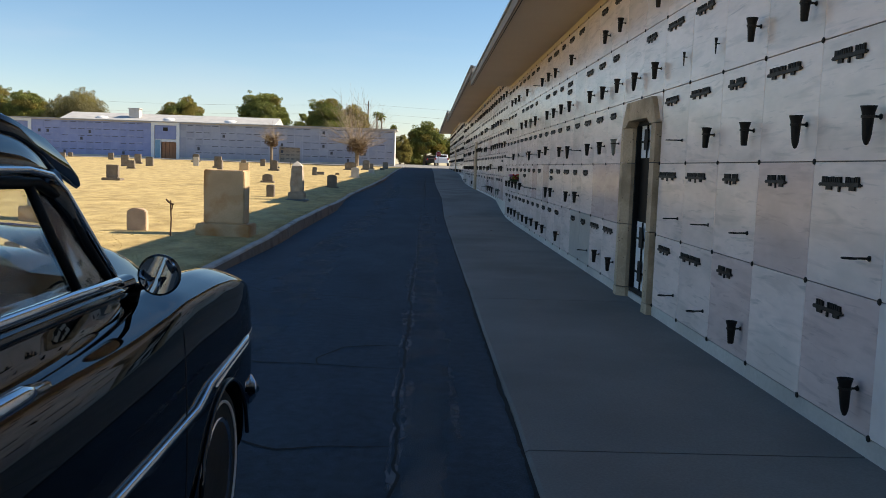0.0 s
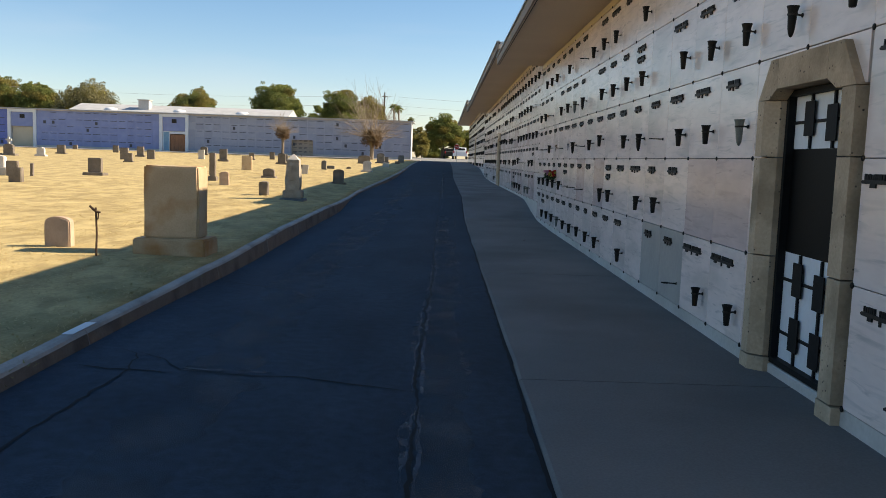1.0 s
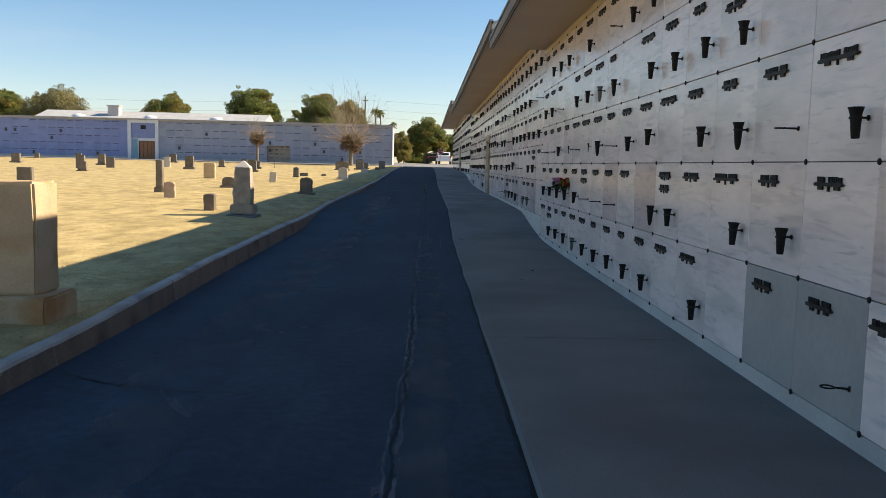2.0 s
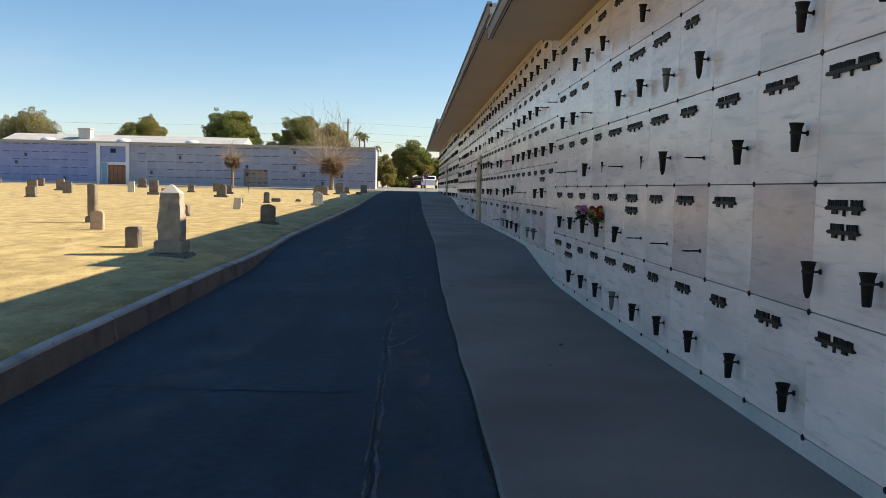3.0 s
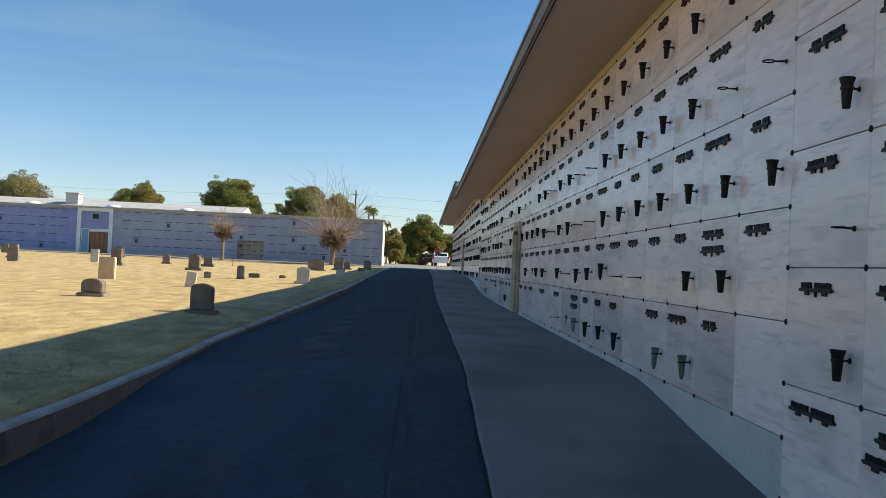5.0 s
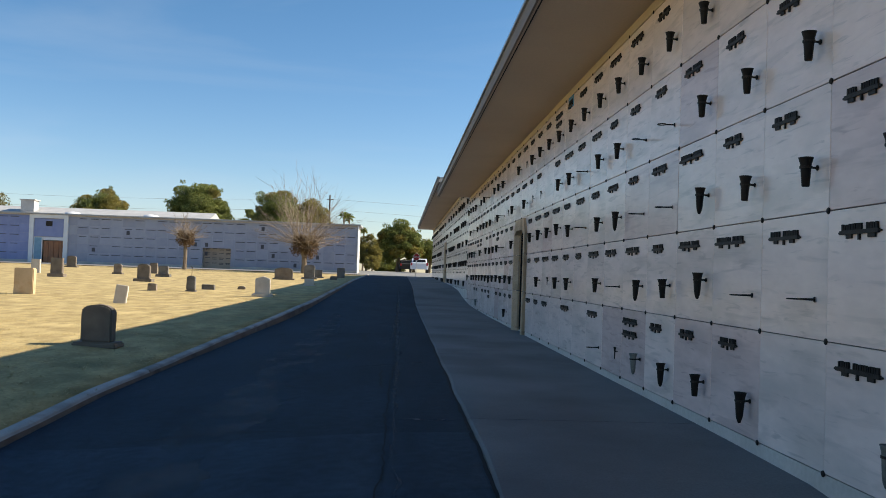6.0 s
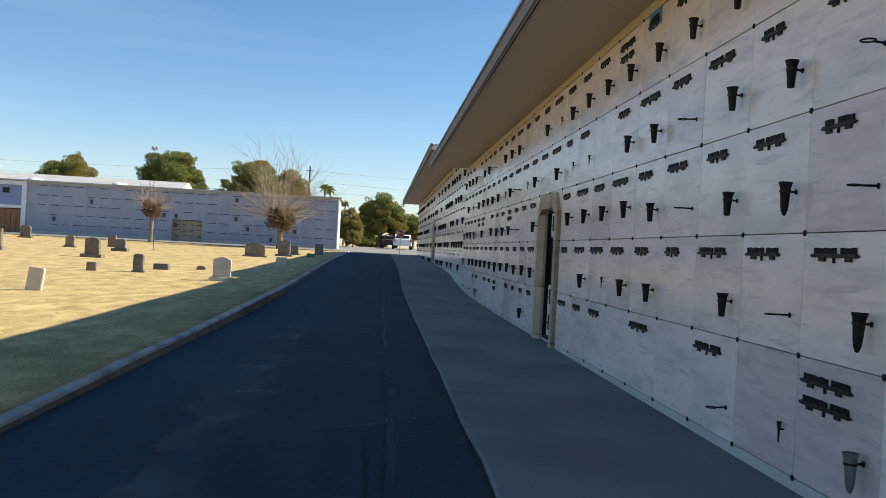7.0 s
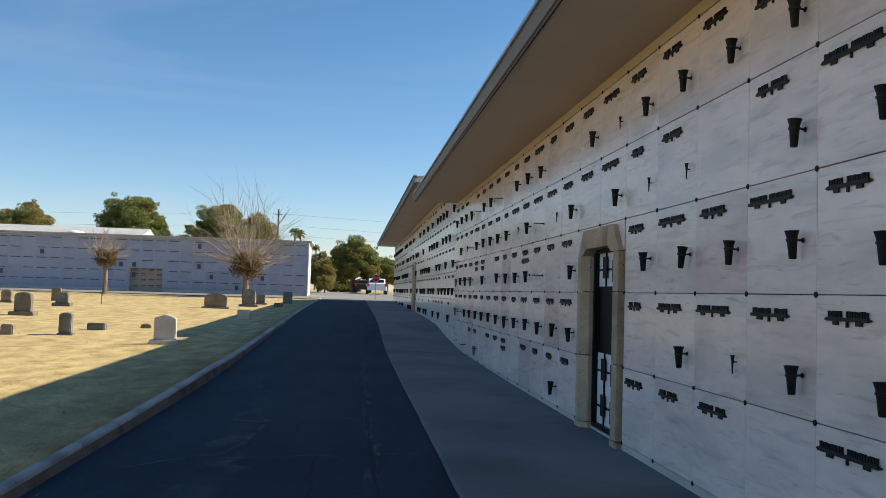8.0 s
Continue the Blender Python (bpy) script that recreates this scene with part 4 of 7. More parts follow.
def flowers(parent, at, petal, second, label, seed):
    q = random.Random(seed)
    bunch = shared("bouquet", bpy.data.meshes.new("bouquet"), None, pose(*at))
    bm = bmesh.new()
    heads = []
    for i in range(17):
        h = Vector((q.uniform(-0.07, 0.05), q.uniform(-0.095, 0.095), q.uniform(0.06, 0.17)))
        heads.append(h)
        tube(bm, [(0, 0, -0.06), (h.x * 0.5, h.y * 0.5, h.z * 0.5), h], 0.003, 4)
    for i in range(70):
        h = Vector((q.uniform(-0.07, 0.05), q.uniform(-0.09, 0.09), q.uniform(0.0, 0.10)))
        blossom(bm, h, 0.045, 2, seed * 99 + i)
    bm.to_mesh(bunch.data)
    bm.free()
    bunch.data.materials.append(STEM)
    tagged(bunch, label, "flowers", "bouquets in wall vases")
    for nm, m, hs in (("petals", petal, heads[:11]), ("small_petals", second, heads[11:])):
        bm = bmesh.new()
        for i, h in enumerate(hs):
            blossom(bm, h, q.uniform(0.035, 0.055), 22, seed * 31 + i)
        part(nm, bm, m, bunch)


def holder(y, z, kind):
    z += 0.112
    if kind == "-":
        ob = shared("vase_bracket", HOLDERS["ring"], None, pose(W - 0.002, y, z + 0.10, 0, 0, rng.uniform(-25, 25)))
        return tagged(ob, "empty dark bronze vase bracket on a marble crypt front", "bracket", "empty vase brackets on the crypt wall")
    if kind == "t":
        ob = shared("vase_tube", HOLDERS["tube"], None, pose(W - 0.002, y, z + 0.10))
        return tagged(ob, "narrow dark bronze tube vase on a marble crypt front", "vase", "narrow tube vases on the crypt wall")
    cup = "v" if kind in "vxrf" else kind
    tilt = 14 if kind == "x" else rng.uniform(-2.5, 2.5)
    z += rng.uniform(-0.012, 0.012)
    ob = shared("flower_vase", HOLDERS[cup], None, pose(W - OFF - 0.01, y, z, tilt, rng.uniform(-2, 2), 0))
    text = {"v": "dark bronze flared vase on a marble crypt front", "p": "dark bronze vase with pointed foot on a crypt front", "g": "grey-green metal pointed vase on a marble crypt front",
            "x": "dark bronze vase hanging crooked on a crypt front", "r": "dark bronze vase holding a red bouquet", "f": "dark bronze vase holding a pink bouquet"}[kind]
    tagged(ob, text, "vase", "flower vases on the crypt wall")
    shared("collar", HOLDERS["collar"], ob)
    shared("bracket", HOLDERS["arm"], ob, pose(OFF + 0.008, 0, 0.126))
    if kind == "r":
        flowers(ob, (W - OFF - 0.01, y, z + 0.178), PETAL_RED, PETAL_YELLOW, "red and yellow artificial flowers in a bronze vase", 5)
    if kind == "f":
        flowers(ob, (W - OFF - 0.01, y, z + 0.178), PETAL_PINK, PETAL_PINK, "pink and lilac artificial flowers in a bronze vase", 6)
    return ob


def simple_box_list(name, boxes, material):
    """One joined mesh out of many boxes."""
    verts, faces = [], []
    for x0, x1, y0, y1, z0, z1 in boxes:
        o = len(verts)
        verts += [(x, y, z) for z in (z0, z1) for x, y in ((x0, y0), (x1, y0), (x1, y1), (x0, y1))]
        faces += [tuple(o + i for i in q) for q in ((3, 2, 1, 0), (4, 5, 6, 7), (0, 1, 5, 4), (1, 2, 6, 5), (2, 3, 7, 6), (3, 0, 4, 7))]
    me = bpy.data.meshes.new(name)
    me.from_pydata(verts, [], faces)
    me.materials.append(material)
    return new(name, me)


LIFT = {(22, 1): 0.09, (29, 2): 0.07, (30, 2): 0.07, (31, 2): 0.07, (32, 2): 0.07, (6, 2): 0.055}     # vases hung higher than most
far_fronts, far_plates, far_cups, rosettes = [], [], [], {0: [], 1: [], 2: []}
near_fronts = []                                     # built at the end of the file
for lv, (name, k0, k1, zb, kd) in enumerate(LEVELS):
    dy0, dy1, dz = door_rects[lv]
    for k in range(k0, k1):
        for r in range(5):
            y, z = col(k), zb + r * H
            y0, y1 = y + GAP / 2, y + P - GAP / 2 + (0.08 if k == 15 else 0.0)
            if r < 3:
                if y0 >= dy0 - 0.02 and y1 <= dy1:
                    y0 = y1 = 0
                elif y0 < dy1 < y1:
                    y0 = dy1 - 0.05
                elif y0 < dy0 < y1:
                    y1 = dy0 + 0.05
            if y1 - y0 < 0.08:
                continue
            whole = y1 - y0 > P - 0.02
            near = FIRST <= k < 49
            if k >= FIRST:
                near_fronts.append((lv, k, r, y0, y1, z, whole))
            else:
                far_fronts.append((W, W + 0.027, y0, y1, z + GAP, z + H - GAP))
            if not whole:
                continue
            if FIRST <= k < 16:
                nm, hd = NAMES_A[r][k - FIRST], HOLD_A[r][k - FIRST]
            elif 16 <= k < 35:
                nm, hd = NAMES_B[r][k - 16], HOLD_B[r][k - 16]
            elif 35 <= k < 45:
                nm, hd = NAMES_C[r][k - 35], HOLD_C[r][k - 35]
            else:
                nm = "n" if rng.random() < (0.62 if r == 0 else 0.9) else "."
                hd = rng.choice("vvvvvvvpg--t...") if r else rng.choice("vvx..-..")
            yc = y + P * 0.62 + rng.uniform(-0.02, 0.02)
            if near:
                if nm in "nd":
                    name_plate(yc, z + H - 0.125, rng.randrange(8))
                if nm == "d":
                    name_plate(yc, z + H - 0.25, rng.randrange(8))
                if hd != ".":
                    holder(y + (-0.11 if (k, r) == (6, 1) else P * 0.155), z + LIFT.get((k, r), 0.012 if k >= 16 else -0.006), hd)
            else:
                if nm in "nd":
                    w = rng.uniform(0.12, 0.19)
                    far_plates.append((W - 0.014, W - 0.002, yc - w, yc + w, z + H - 0.15, z + H - 0.085))
                if hd in "vpgx":
                    far_cups.append((y + P * 0.155, z + 0.10))
    for k in range(k0, k1 + 1):
        for r in range(6):
            y, z = col(k), zb + r * H
            if r < 3 and dy0 - 0.02 < y < dy1:
                continue
            rosettes[lv].append((y, z))

tagged(simple_box_list("distant_crypt_fronts", far_fronts, MARBLE_FAR), "pale marble crypt fronts of the wall's first stretch", "crypt fronts", kind="stuff")
tagged(simple_box_list("distant_name_plates", far_plates, BRONZE), "dark bronze name plates further along the wall", "name plates", kind="stuff")
bm = bmesh.new()
for y, z in far_cups:
    lathe(bm, [(0.024, 0), (0.035, 0.14), (0.049, 0.19), (0.03, 0.17)], 8, pose(W - OFF, y, z))
    box(bm, W - OFF, W - 0.002, y - 0.006, y + 0.006, z + 0.12, z + 0.132)
tagged(part("distant_vases", bm, BRONZE), "dark bronze vases further along the wall", "vases", kind="stuff")
for lv in range(3):
    vs, fs = [], []
    for y, z in rosettes[lv]:
        o = len(vs)
        for rad, x in ((0.019, W - 0.001), (0.017, W - 0.007), (0.008, W - 0.011)):
            vs += [(x, y + rad * math.cos(math.pi * i / 4), z + rad * math.sin(math.pi * i / 4)) for i in range(8)]
        for a in (0, 8):
            fs += [(o + a + i, o + a + (i + 1) % 8, o + a + 8 + (i + 1) % 8, o + a + 8 + i) for i in range(8)]
        fs.append(tuple(o + 16 + i for i in range(8)))
    me = bpy.data.meshes.new("rosettes")
    me.from_pydata(vs, [], fs)
    me.materials.append(BRONZE)
    ob = new("rosettes", me)
    ob.parent = walls[lv]
    tagged(ob, "small dark bronze rosettes at the joints", kind="stuff")


bm = bmesh.new()
box(bm, W - 0.006, W - 0.001, col(28) + 0.30, col(28) + 0.66, 3.90, 4.06)
sheet_blue = tagged(part("taped_notice", bm, TAPE_BLUE), "blue paper notice taped high on a marble front", "notice")
bm = bmesh.new()
box(bm, W - 0.009, W - 0.007, col(28) + 0.36, col(28) + 0.60, 3.95, 4.01)
part("print_bar", bm, IRON, sheet_blue)


# ---------------------------------------------------------------- gated doorways in the wall
def doorway(number, dy0, dy1, dz):
    root = tagged(empty("door_%d" % number, (W, dy0, dz)), "beige cast stone doorway with a black and white metal gate", "doorway", kind="structure")
    wd, jw, jf, dep, out = dy1 - dy0, 0.27, 0.22, 0.30, 0.05
    hh, ch = DOOR_H, 0.27

    def jamb(ya, yb, z0, z1, inner):
        bm = bmesh.new()
        c = 0.085
        pts = [(-out, ya), (-out, yb), (dep, yb), (dep, ya)]
        if inner == "right":
            pts = [(-out, ya + 0.02), (-out, yb - c), (-out + c, yb), (dep, yb), (dep, ya + 0.02)]
        elif inner == "left":
            pts = [(-out, ya + c), (-out, yb - 0.02), (dep, yb - 0.02), (dep, ya), (-out + c, ya)]
        prism(bm, pts, z0 + 0.005, z1 - 0.005, "xy")
        part("jamb_stone", bm, TRAVERTINE, root)

    cuts_z = [0.0, 0.13, 0.86, 1.56, hh - ch]
    for z0, z1 in zip(cuts_z, cuts_z[1:]):
        grow = 0.02 if z0 == 0 else 0.0
        jamb(0 - grow, jw + grow, z0, z1, "right")
        jamb(wd - jf - grow, wd + grow, z0, z1, "left")
    # head: two angled corner stones and a lintel
    for side in (0, 1):
        j = jf if side else jw
        o = [(0.02, hh - ch), (j, hh - ch), (j + 0.12, hh - 0.205), (j + 0.12, hh), (0.21, hh)]
        if side:
            o = [(wd - u, v) for u, v in o][::-1]
        bm = bmesh.new()
        prism(bm, o, -out, dep, "yz")
        part("corner_stone", bm, TRAVERTINE, root)
    bm = bmesh.new()
    prism(bm, [(jw + 0.124, hh - 0.205), (wd - jf - 0.124, hh - 0.205), (wd - jf - 0.124, hh), (jw + 0.124, hh)], -out, dep, "yz")
    part("lintel", bm, TRAVERTINE, root)
    bm = bmesh.new()
    box(bm, 0.07, dep, jw, wd - jf, 0.0, 0.09)
    part("step", bevelled(bm, 0.01), PLINTH, root)
    bm = bmesh.new()
    box(bm, -0.01, 0.068, jw, wd - jf, -0.05, 0.012)
    part("threshold", bm, CONCRETE_OLD, root, "dark concrete threshold")
    # marble behind the surround's angled corners
    bm = bmesh.new()
    for a, b in ((0.0, 0.235), (wd - 0.235, wd)):
        box(bm, 0.001, 0.027, a, b, hh - ch + 0.01, 3 * H + 0.126)
    box(bm, 0.001, 0.027, 0.235, wd - 0.235, hh - 0.1, 3 * H + 0.126)
    part("backing_front", bm, MARBLE, root)
    # gate: iron frame, white panels above and below, dark middle
    gx, ga, gb, g0, g1 = 0.125, jw + 0.005, wd - jf - 0.005, 0.10, hh - 0.21
    bm = bmesh.new()
    for a, b, c, d in ((ga, ga + 0.04, g0, g1), (gb - 0.04, gb, g0, g1), (ga + 0.04, gb - 0.04, g0, g0 + 0.04), (ga + 0.04, gb - 0.04, g1 - 0.04, g1)):
        box(bm, gx - 0.05, gx + 0.02, a, b, c, d)
    part("gate_frame", bm, IRON, root)
    zs_low, zs_high = (g0 + 0.04, 0.90), (1.62, g1 - 0.04)
    bm = bmesh.new()
    box(bm, gx + 0.004, gx + 0.016, ga + 0.04, gb - 0.04, zs_low[1], zs_high[0])
    part("dark_panel", bm, DOOR_DARK, root, "dark middle panel of the gate")
    for z0, z1, rows in ((*zs_low, 2), (*zs_high, 1)):
        bm = bmesh.new()
        box(bm, gx + 0.004, gx + 0.016, ga + 0.04, gb - 0.04, z0, z1)
        part("white_panel", bm, GATE_WHITE, root, "white panel of the gate")
        bm = bmesh.new()
        span = gb - ga - 0.08
        cell = (z1 - z0) / rows
        for c, up in ((0.34, -0.02), (0.70, 0.02)):
            yb = ga + 0.04 + span * c
            box(bm, gx - 0.012, gx + 0.002, yb - 0.012, yb + 0.012, z0, z1)
            for q in range(rows):
                zc = z0 + cell * (q + 0.5) + up
                box(bm, gx - 0.022, gx - 0.013, yb - 0.072, yb + 0.072, zc - 0.115, zc + 0.115)
        for q in range(rows):
            zc = z0 + cell * (q + 0.5)
            box(bm, gx - 0.010, gx + 0.003, ga + 0.04, gb - 0.04, zc - 0.010, zc + 0.010)
        part("grille", bm, IRON, root, "black iron grille with square plates")
    return root


for i, (a, b, z) in enumerate(door_rects):
    doorway(i + 1, a, b, z)


# ---------------------------------------------------------------- headstones
def slab(w, h, d, top="flat", seed=0, rough=0.008):
    """An upright stone, its foot at z = 0, its face looking down the y axis."""
    n = 10
    if top == "round":
        o = [(-w / 2, 0), (w / 2, 0)] + [(w / 2 * math.cos(a), h - w * 0.22 + w * 0.22 * math.sin(a)) for a in [math.pi * i / n for i in range(n + 1)]]
    elif top == "gable":
        o = [(-w / 2, 0), (w / 2, 0), (w / 2, h * 0.86), (0, h), (-w / 2, h * 0.86)]
    elif top == "shoulder":
        o = [(-w / 2, 0), (w / 2, 0), (w / 2, h * 0.8), (w * 0.36, h * 0.93), (w * 0.2, h), (-w * 0.2, h), (-w * 0.36, h * 0.93), (-w / 2, h * 0.8)]
    else:
        o = [(-w / 2, 0), (w / 2, 0), (w / 2, h), (-w / 2, h)]
    bm = bmesh.new()
    prism(bm, o, -d / 2, d / 2, "xz")
    bmesh.ops.bevel(bm, geom=[e for e in bm.edges if e.calc_length() > 0.02], offset=min(0.02, d * 0.12), segments=2, affect='EDGES')
    bmesh.ops.triangulate(bm, faces=[f for f in bm.faces if len(f.verts) > 4])
    bmesh.ops.subdivide_edges(bm, edges=[e for e in bm.edges if e.calc_length() > 0.12], cuts=2, use_grid_fill=True)
    roughen(bm, rough, 6.0, seed)
    return bm


def headstone(x, y, w, h, d=0.18, top="flat", material=GRANITE, base=0.0, base_h=0.12, lean=(0, 0, 0), label="grey granite headstone on dry grass", rough=0.008):
    z = lawn_z(x, y) - 0.03
    seed = x * 3.1 + y
    root = empty("headstone", (x, y, z))
    root.rotation_euler = [radians(a) for a in lean]
    tagged(root, label, "headstone", "headstones on the lawn")
    lift = 0.0
    if base:
        bm = slab(w + base, base_h + 0.03, d + base, "flat", seed + 5, rough)
        part("base", bm, material, root)
        lift = base_h + 0.026
    bm = slab(w, h + 0.03 - lift, d, top, seed, rough)
    bmesh.ops.translate(bm, verts=bm.verts[:], vec=(0, 0, lift))
    part("slab", bm, material, root)
    return root


# the great sandstone block near the kerb
def great_block(x, y):
    z = lawn_z(x, y) - 0.04
    root = tagged(empty("tomb_block", (x, y, z)), "large weathered tan sandstone tomb block on a stepped base", "tomb", "headstones on the lawn")
    bm = slab(0.675, 0.89, 0.40, "flat", 2.0, 0.012)
    bmesh.ops.translate(bm, verts=bm.verts[:], vec=(0, 0, 0.235))
    part("block", bm, SANDSTONE, root)
    bm = slab(0.89, 0.24, 0.60, "flat", 7.0, 0.012)
    part("base", bm, SANDSTONE, root)
    return root


def obelisk(x, y):
    z = lawn_z(x, y) - 0.04
    root = tagged(empty("obelisk", (x, y, z)), "rough grey stone obelisk with pale pointed cap, on a square plinth", "obelisk", "headstones on the lawn")
    bm = slab(0.62, 0.08, 0.60, "flat", 6.0, 0.008)
    part("footing", bm, CONCRETE_OLD, root, "low concrete footing")
    bm = slab(0.47, 0.20, 0.45, "flat", 1.0, 0.012)
    bmesh.ops.translate(bm, verts=bm.verts[:], vec=(0, 0, 0.087))
    part("plinth", bm, OBELISK, root)
    bm = bmesh.new()
    rings = []
    for zz, s in ((0.283, 0.345), (0.5, 0.36), (0.56, 0.35), (0.98, 0.31), (1.05, 0.30)):
        rings.append([(sx * s / 2, sy * s / 2, zz) for sx, sy in ((-1, -1), (1, -1), (1, 1), (-1, 1))])
    loft(bm, rings)
    bmesh.ops.subdivide_edges(bm, edges=bm.edges[:], cuts=4, use_grid_fill=True)
    roughen(bm, 0.024, 7.0, 3.0)
    roughen(bm, 0.010, 22.0, 5.0)
    part("shaft", bm, OBELISK, root)
    bm = bmesh.new()
    loft(bm, [[(sx * s / 2, sy * s / 2, zz) for sx, sy in ((-1, -1), (1, -1), (1, 1), (-1, 1))] for zz, s in ((1.04, 0.30), (1.06, 0.30), (1.20, 0.02))])
    roughen(bm, 0.006, 9.0, 3.0)
    part("cap", bm, PALE_STONE, root, "pale pointed cap")
    return root


def capped_stone(x, y):
    z = lawn_z(x, y) - 0.04
    root = tagged(empty("monument", (x, y, z)), "pale stone monument with carved rounded top on a rough base", "monument", "headstones on the lawn")
    bm = slab(0.64, 0.25, 0.50, "flat", 9.0, 0.016)
    part("base", bm, SANDSTONE, root)
    bm = slab(0.44, 0.36, 0.36, "flat", 4.0, 0.006)
    bmesh.ops.translate(bm, verts=bm.verts[:], vec=(0, 0, 0.242))
    part("block", bm, PALE_STONE, root)
    bm = bmesh.new()
    loft(bm, [[(sx * s / 2, sy * s / 2 * 0.82, zz) for sx, sy in ((-1, -1), (1, -1), (1, 1), (-1, 1))] for zz, s in ((0.598, 0.47), (0.65, 0.46), (0.75, 0.37), (0.79, 0.2))])
    bmesh.ops.subdivide_edges(bm, edges=bm.edges[:], cuts=3, use_grid_fill=True)
    roughen(bm, 0.02, 12.0, 3.0)
    part("cap", bm, PALE_STONE, root, "carved stone cap")
    return root


great_block(-3.23, 14.87)
obelisk(-3.73, 25.95)
capped_stone(-5.52, 12.15)
headstone(-4.77, 15.05, 0.33, 0.38, 0.14, "round", PINK_STONE, label="small pinkish tan rounded headstone on dry grass")
headstone(-4.72, 27.1, 0.235, 0.37, 0.26, "round", BROWN_STONE, label="short rough brown stone marker", rough=0.02)
headstone(-6.82, 31.1, 0.29, 0.42, 0.12, "round", PINK_STONE, label="pinkish tan rounded headstone on dry grass")
headstone(-7.89, 33.7, 0.20, 0.97, 0.20, "round", BROWN_STONE, 0.08, 0.16, label="tall narrow brown stone marker with base")
headstone(-12.44, 34.9, 0.46, 0.62, 0.22, "flat", BROWN_STONE, 0.28, 0.10, label="brown granite headstone on a wide base")
headstone(-14.2, 32.5, 0.38, 0.50, 0.16, "flat", BROWN_STONE, label="brown granite headstone on dry grass")
headstone(-13.75, 32.9, 0.10, 0.42, 0.10, "flat", BROWN_STONE, label="thin brown stone post")
headstone(-6.88, 38.25, 0.44, 0.38, 0.28, "round", BROWN_STONE, 0.14, 0.08, label="low brown stone marker on a base")
headstone(-9.72, 46.7, 0.50, 0.68, 0.20, "flat", SANDSTONE, label="tan upright headstone on dry grass")
headstone(-3.68, 34.85, 0.38, 0.52, 0.20, "round", BROWN_STONE, 0.16, 0.05, label="dark rounded granite headstone beside the kerb")
headstone(-10.36, 59.2, 0.50, 0.72, 0.24, "round", BROWN_STONE, 0.24, 0.12, label="brown granite headstone with a pale base")
headstone(-11.52, 66.3, 0.46, 0.54, 0.20, "flat", GRANITE, 0.22, 0.14, label="dark granite headstone on a base")
headstone(-13.45, 71.4, 0.40, 0.58, 0.18, "flat", BROWN_STONE)
headstone(-6.42, 44.1, 0.28, 0.43, 0.10, "flat", PALE_STONE, lean=(0, 7, 0), label="small pale headstone leaning to one side")
headstone(-6.53, 51.3, 0.27, 0.50, 0.18, "round", GRANITE, 0.06, 0.05, label="narrow dark granite headstone")
headstone(-6.40, 53.2, 0.42, 0.17, 0.24, "flat", GRANITE, label="low flat grey grave marker")
headstone(-5.50, 54.4, 0.26, 0.12, 0.2, "round", BROWN_STONE, label="low rough brown stone", rough=0.02)
headstone(-14.35, 68.2, 0.40, 0.54, 0.18, "round", BROWN_STONE, 0.12, 0.08)
headstone(-17.38, 65.6, 0.42, 0.67, 0.14, "flat", PALE_STONE, label="pale upright headstone on dry grass")
headstone(-21.54, 81.0, 0.60, 0.76, 0.2, "round", BROWN_STONE, 0.2, 0.1)
headstone(-22.01, 66.3, 0.48, 0.74, 0.2, "flat", BROWN_STONE, 0.2, 0.1)
headstone(-28.9, 79.5, 0.48, 0.62, 0.2, "flat", BROWN_STONE)
headstone(-7.68, 51.1, 0.26, 0.22, 0.2, "flat", BROWN_STONE, label="small low brown grave marker")
headstone(-3.98, 49.5, 0.44, 0.61, 0.14, "gable", PALE_STONE, 0.16, 0.09, label="white gabled headstone on a pale base")
headstone(-5.87, 68.0, 0.92, 0.62, 0.24, "shoulder", BROWN_STONE, 0.2, 0.07, label="wide brown granite headstone on a base")
headstone(-4.86, 70.9, 0.58, 0.80, 0.24, "round", GRANITE, 0.26, 0.1, label="dark rounded granite headstone on a base")
headstone(-3.72, 60.1, 0.40, 0.30, 0.2, "flat", PALE_STONE, 0.05, 0.06, label="low pale headstone with dark cap")
headstone(-4.68, 74.3, 0.42, 0.48, 0.2, "flat", GRANITE, 0.2, 0.08)
headstone(-3.55, 71.2, 0.38, 0.20, 0.25, "flat", BROWN_STONE, label="low flat brown grave marker")
headstone(-3.58, 77.3, 0.48, 0.62, 0.2, "flat", GRANITE)
headstone(-13.27, 28.6, 0.5, 0.28, 0.3, "flat", GRANITE, label="low grey grave marker")
headstone(-14.9, 33.0, 0.42, 0.66, 0.2, "gable", PALE_STONE, 0.3, 0.24, label="pale gabled monument on a stepped base")
headstone(-12.43, 29.2, 0.38, 0.43, 0.18, "flat", BROWN_STONE)
headstone(-19.99, 57.8, 0.50, 0.74, 0.2, "flat", BROWN_STONE)
headstone(-19.25, 60.5, 0.50, 0.62, 0.2, "flat", BROWN_STONE)
headstone(-17.91, 52.9, 0.45, 0.50, 0.2, "flat", BROWN_STONE, 0.1, 0.06)
headstone(-35.3, 86.0, 0.44, 0.42, 0.2, "flat", BROWN_STONE)
headstone(-14.68, 61.3, 0.5, 0.82, 0.2, "flat", BROWN_STONE, 0.2, 0.14)
headstone(-28.1, 67.0, 0.58, 0.66, 0.2, "flat", BROWN_STONE, 0.2, 0.1)
headstone(-25.9, 59.2, 0.5, 0.58, 0.2, "round", PALE_STONE, 0.2, 0.12, label="pale rounded headstone on dry grass")


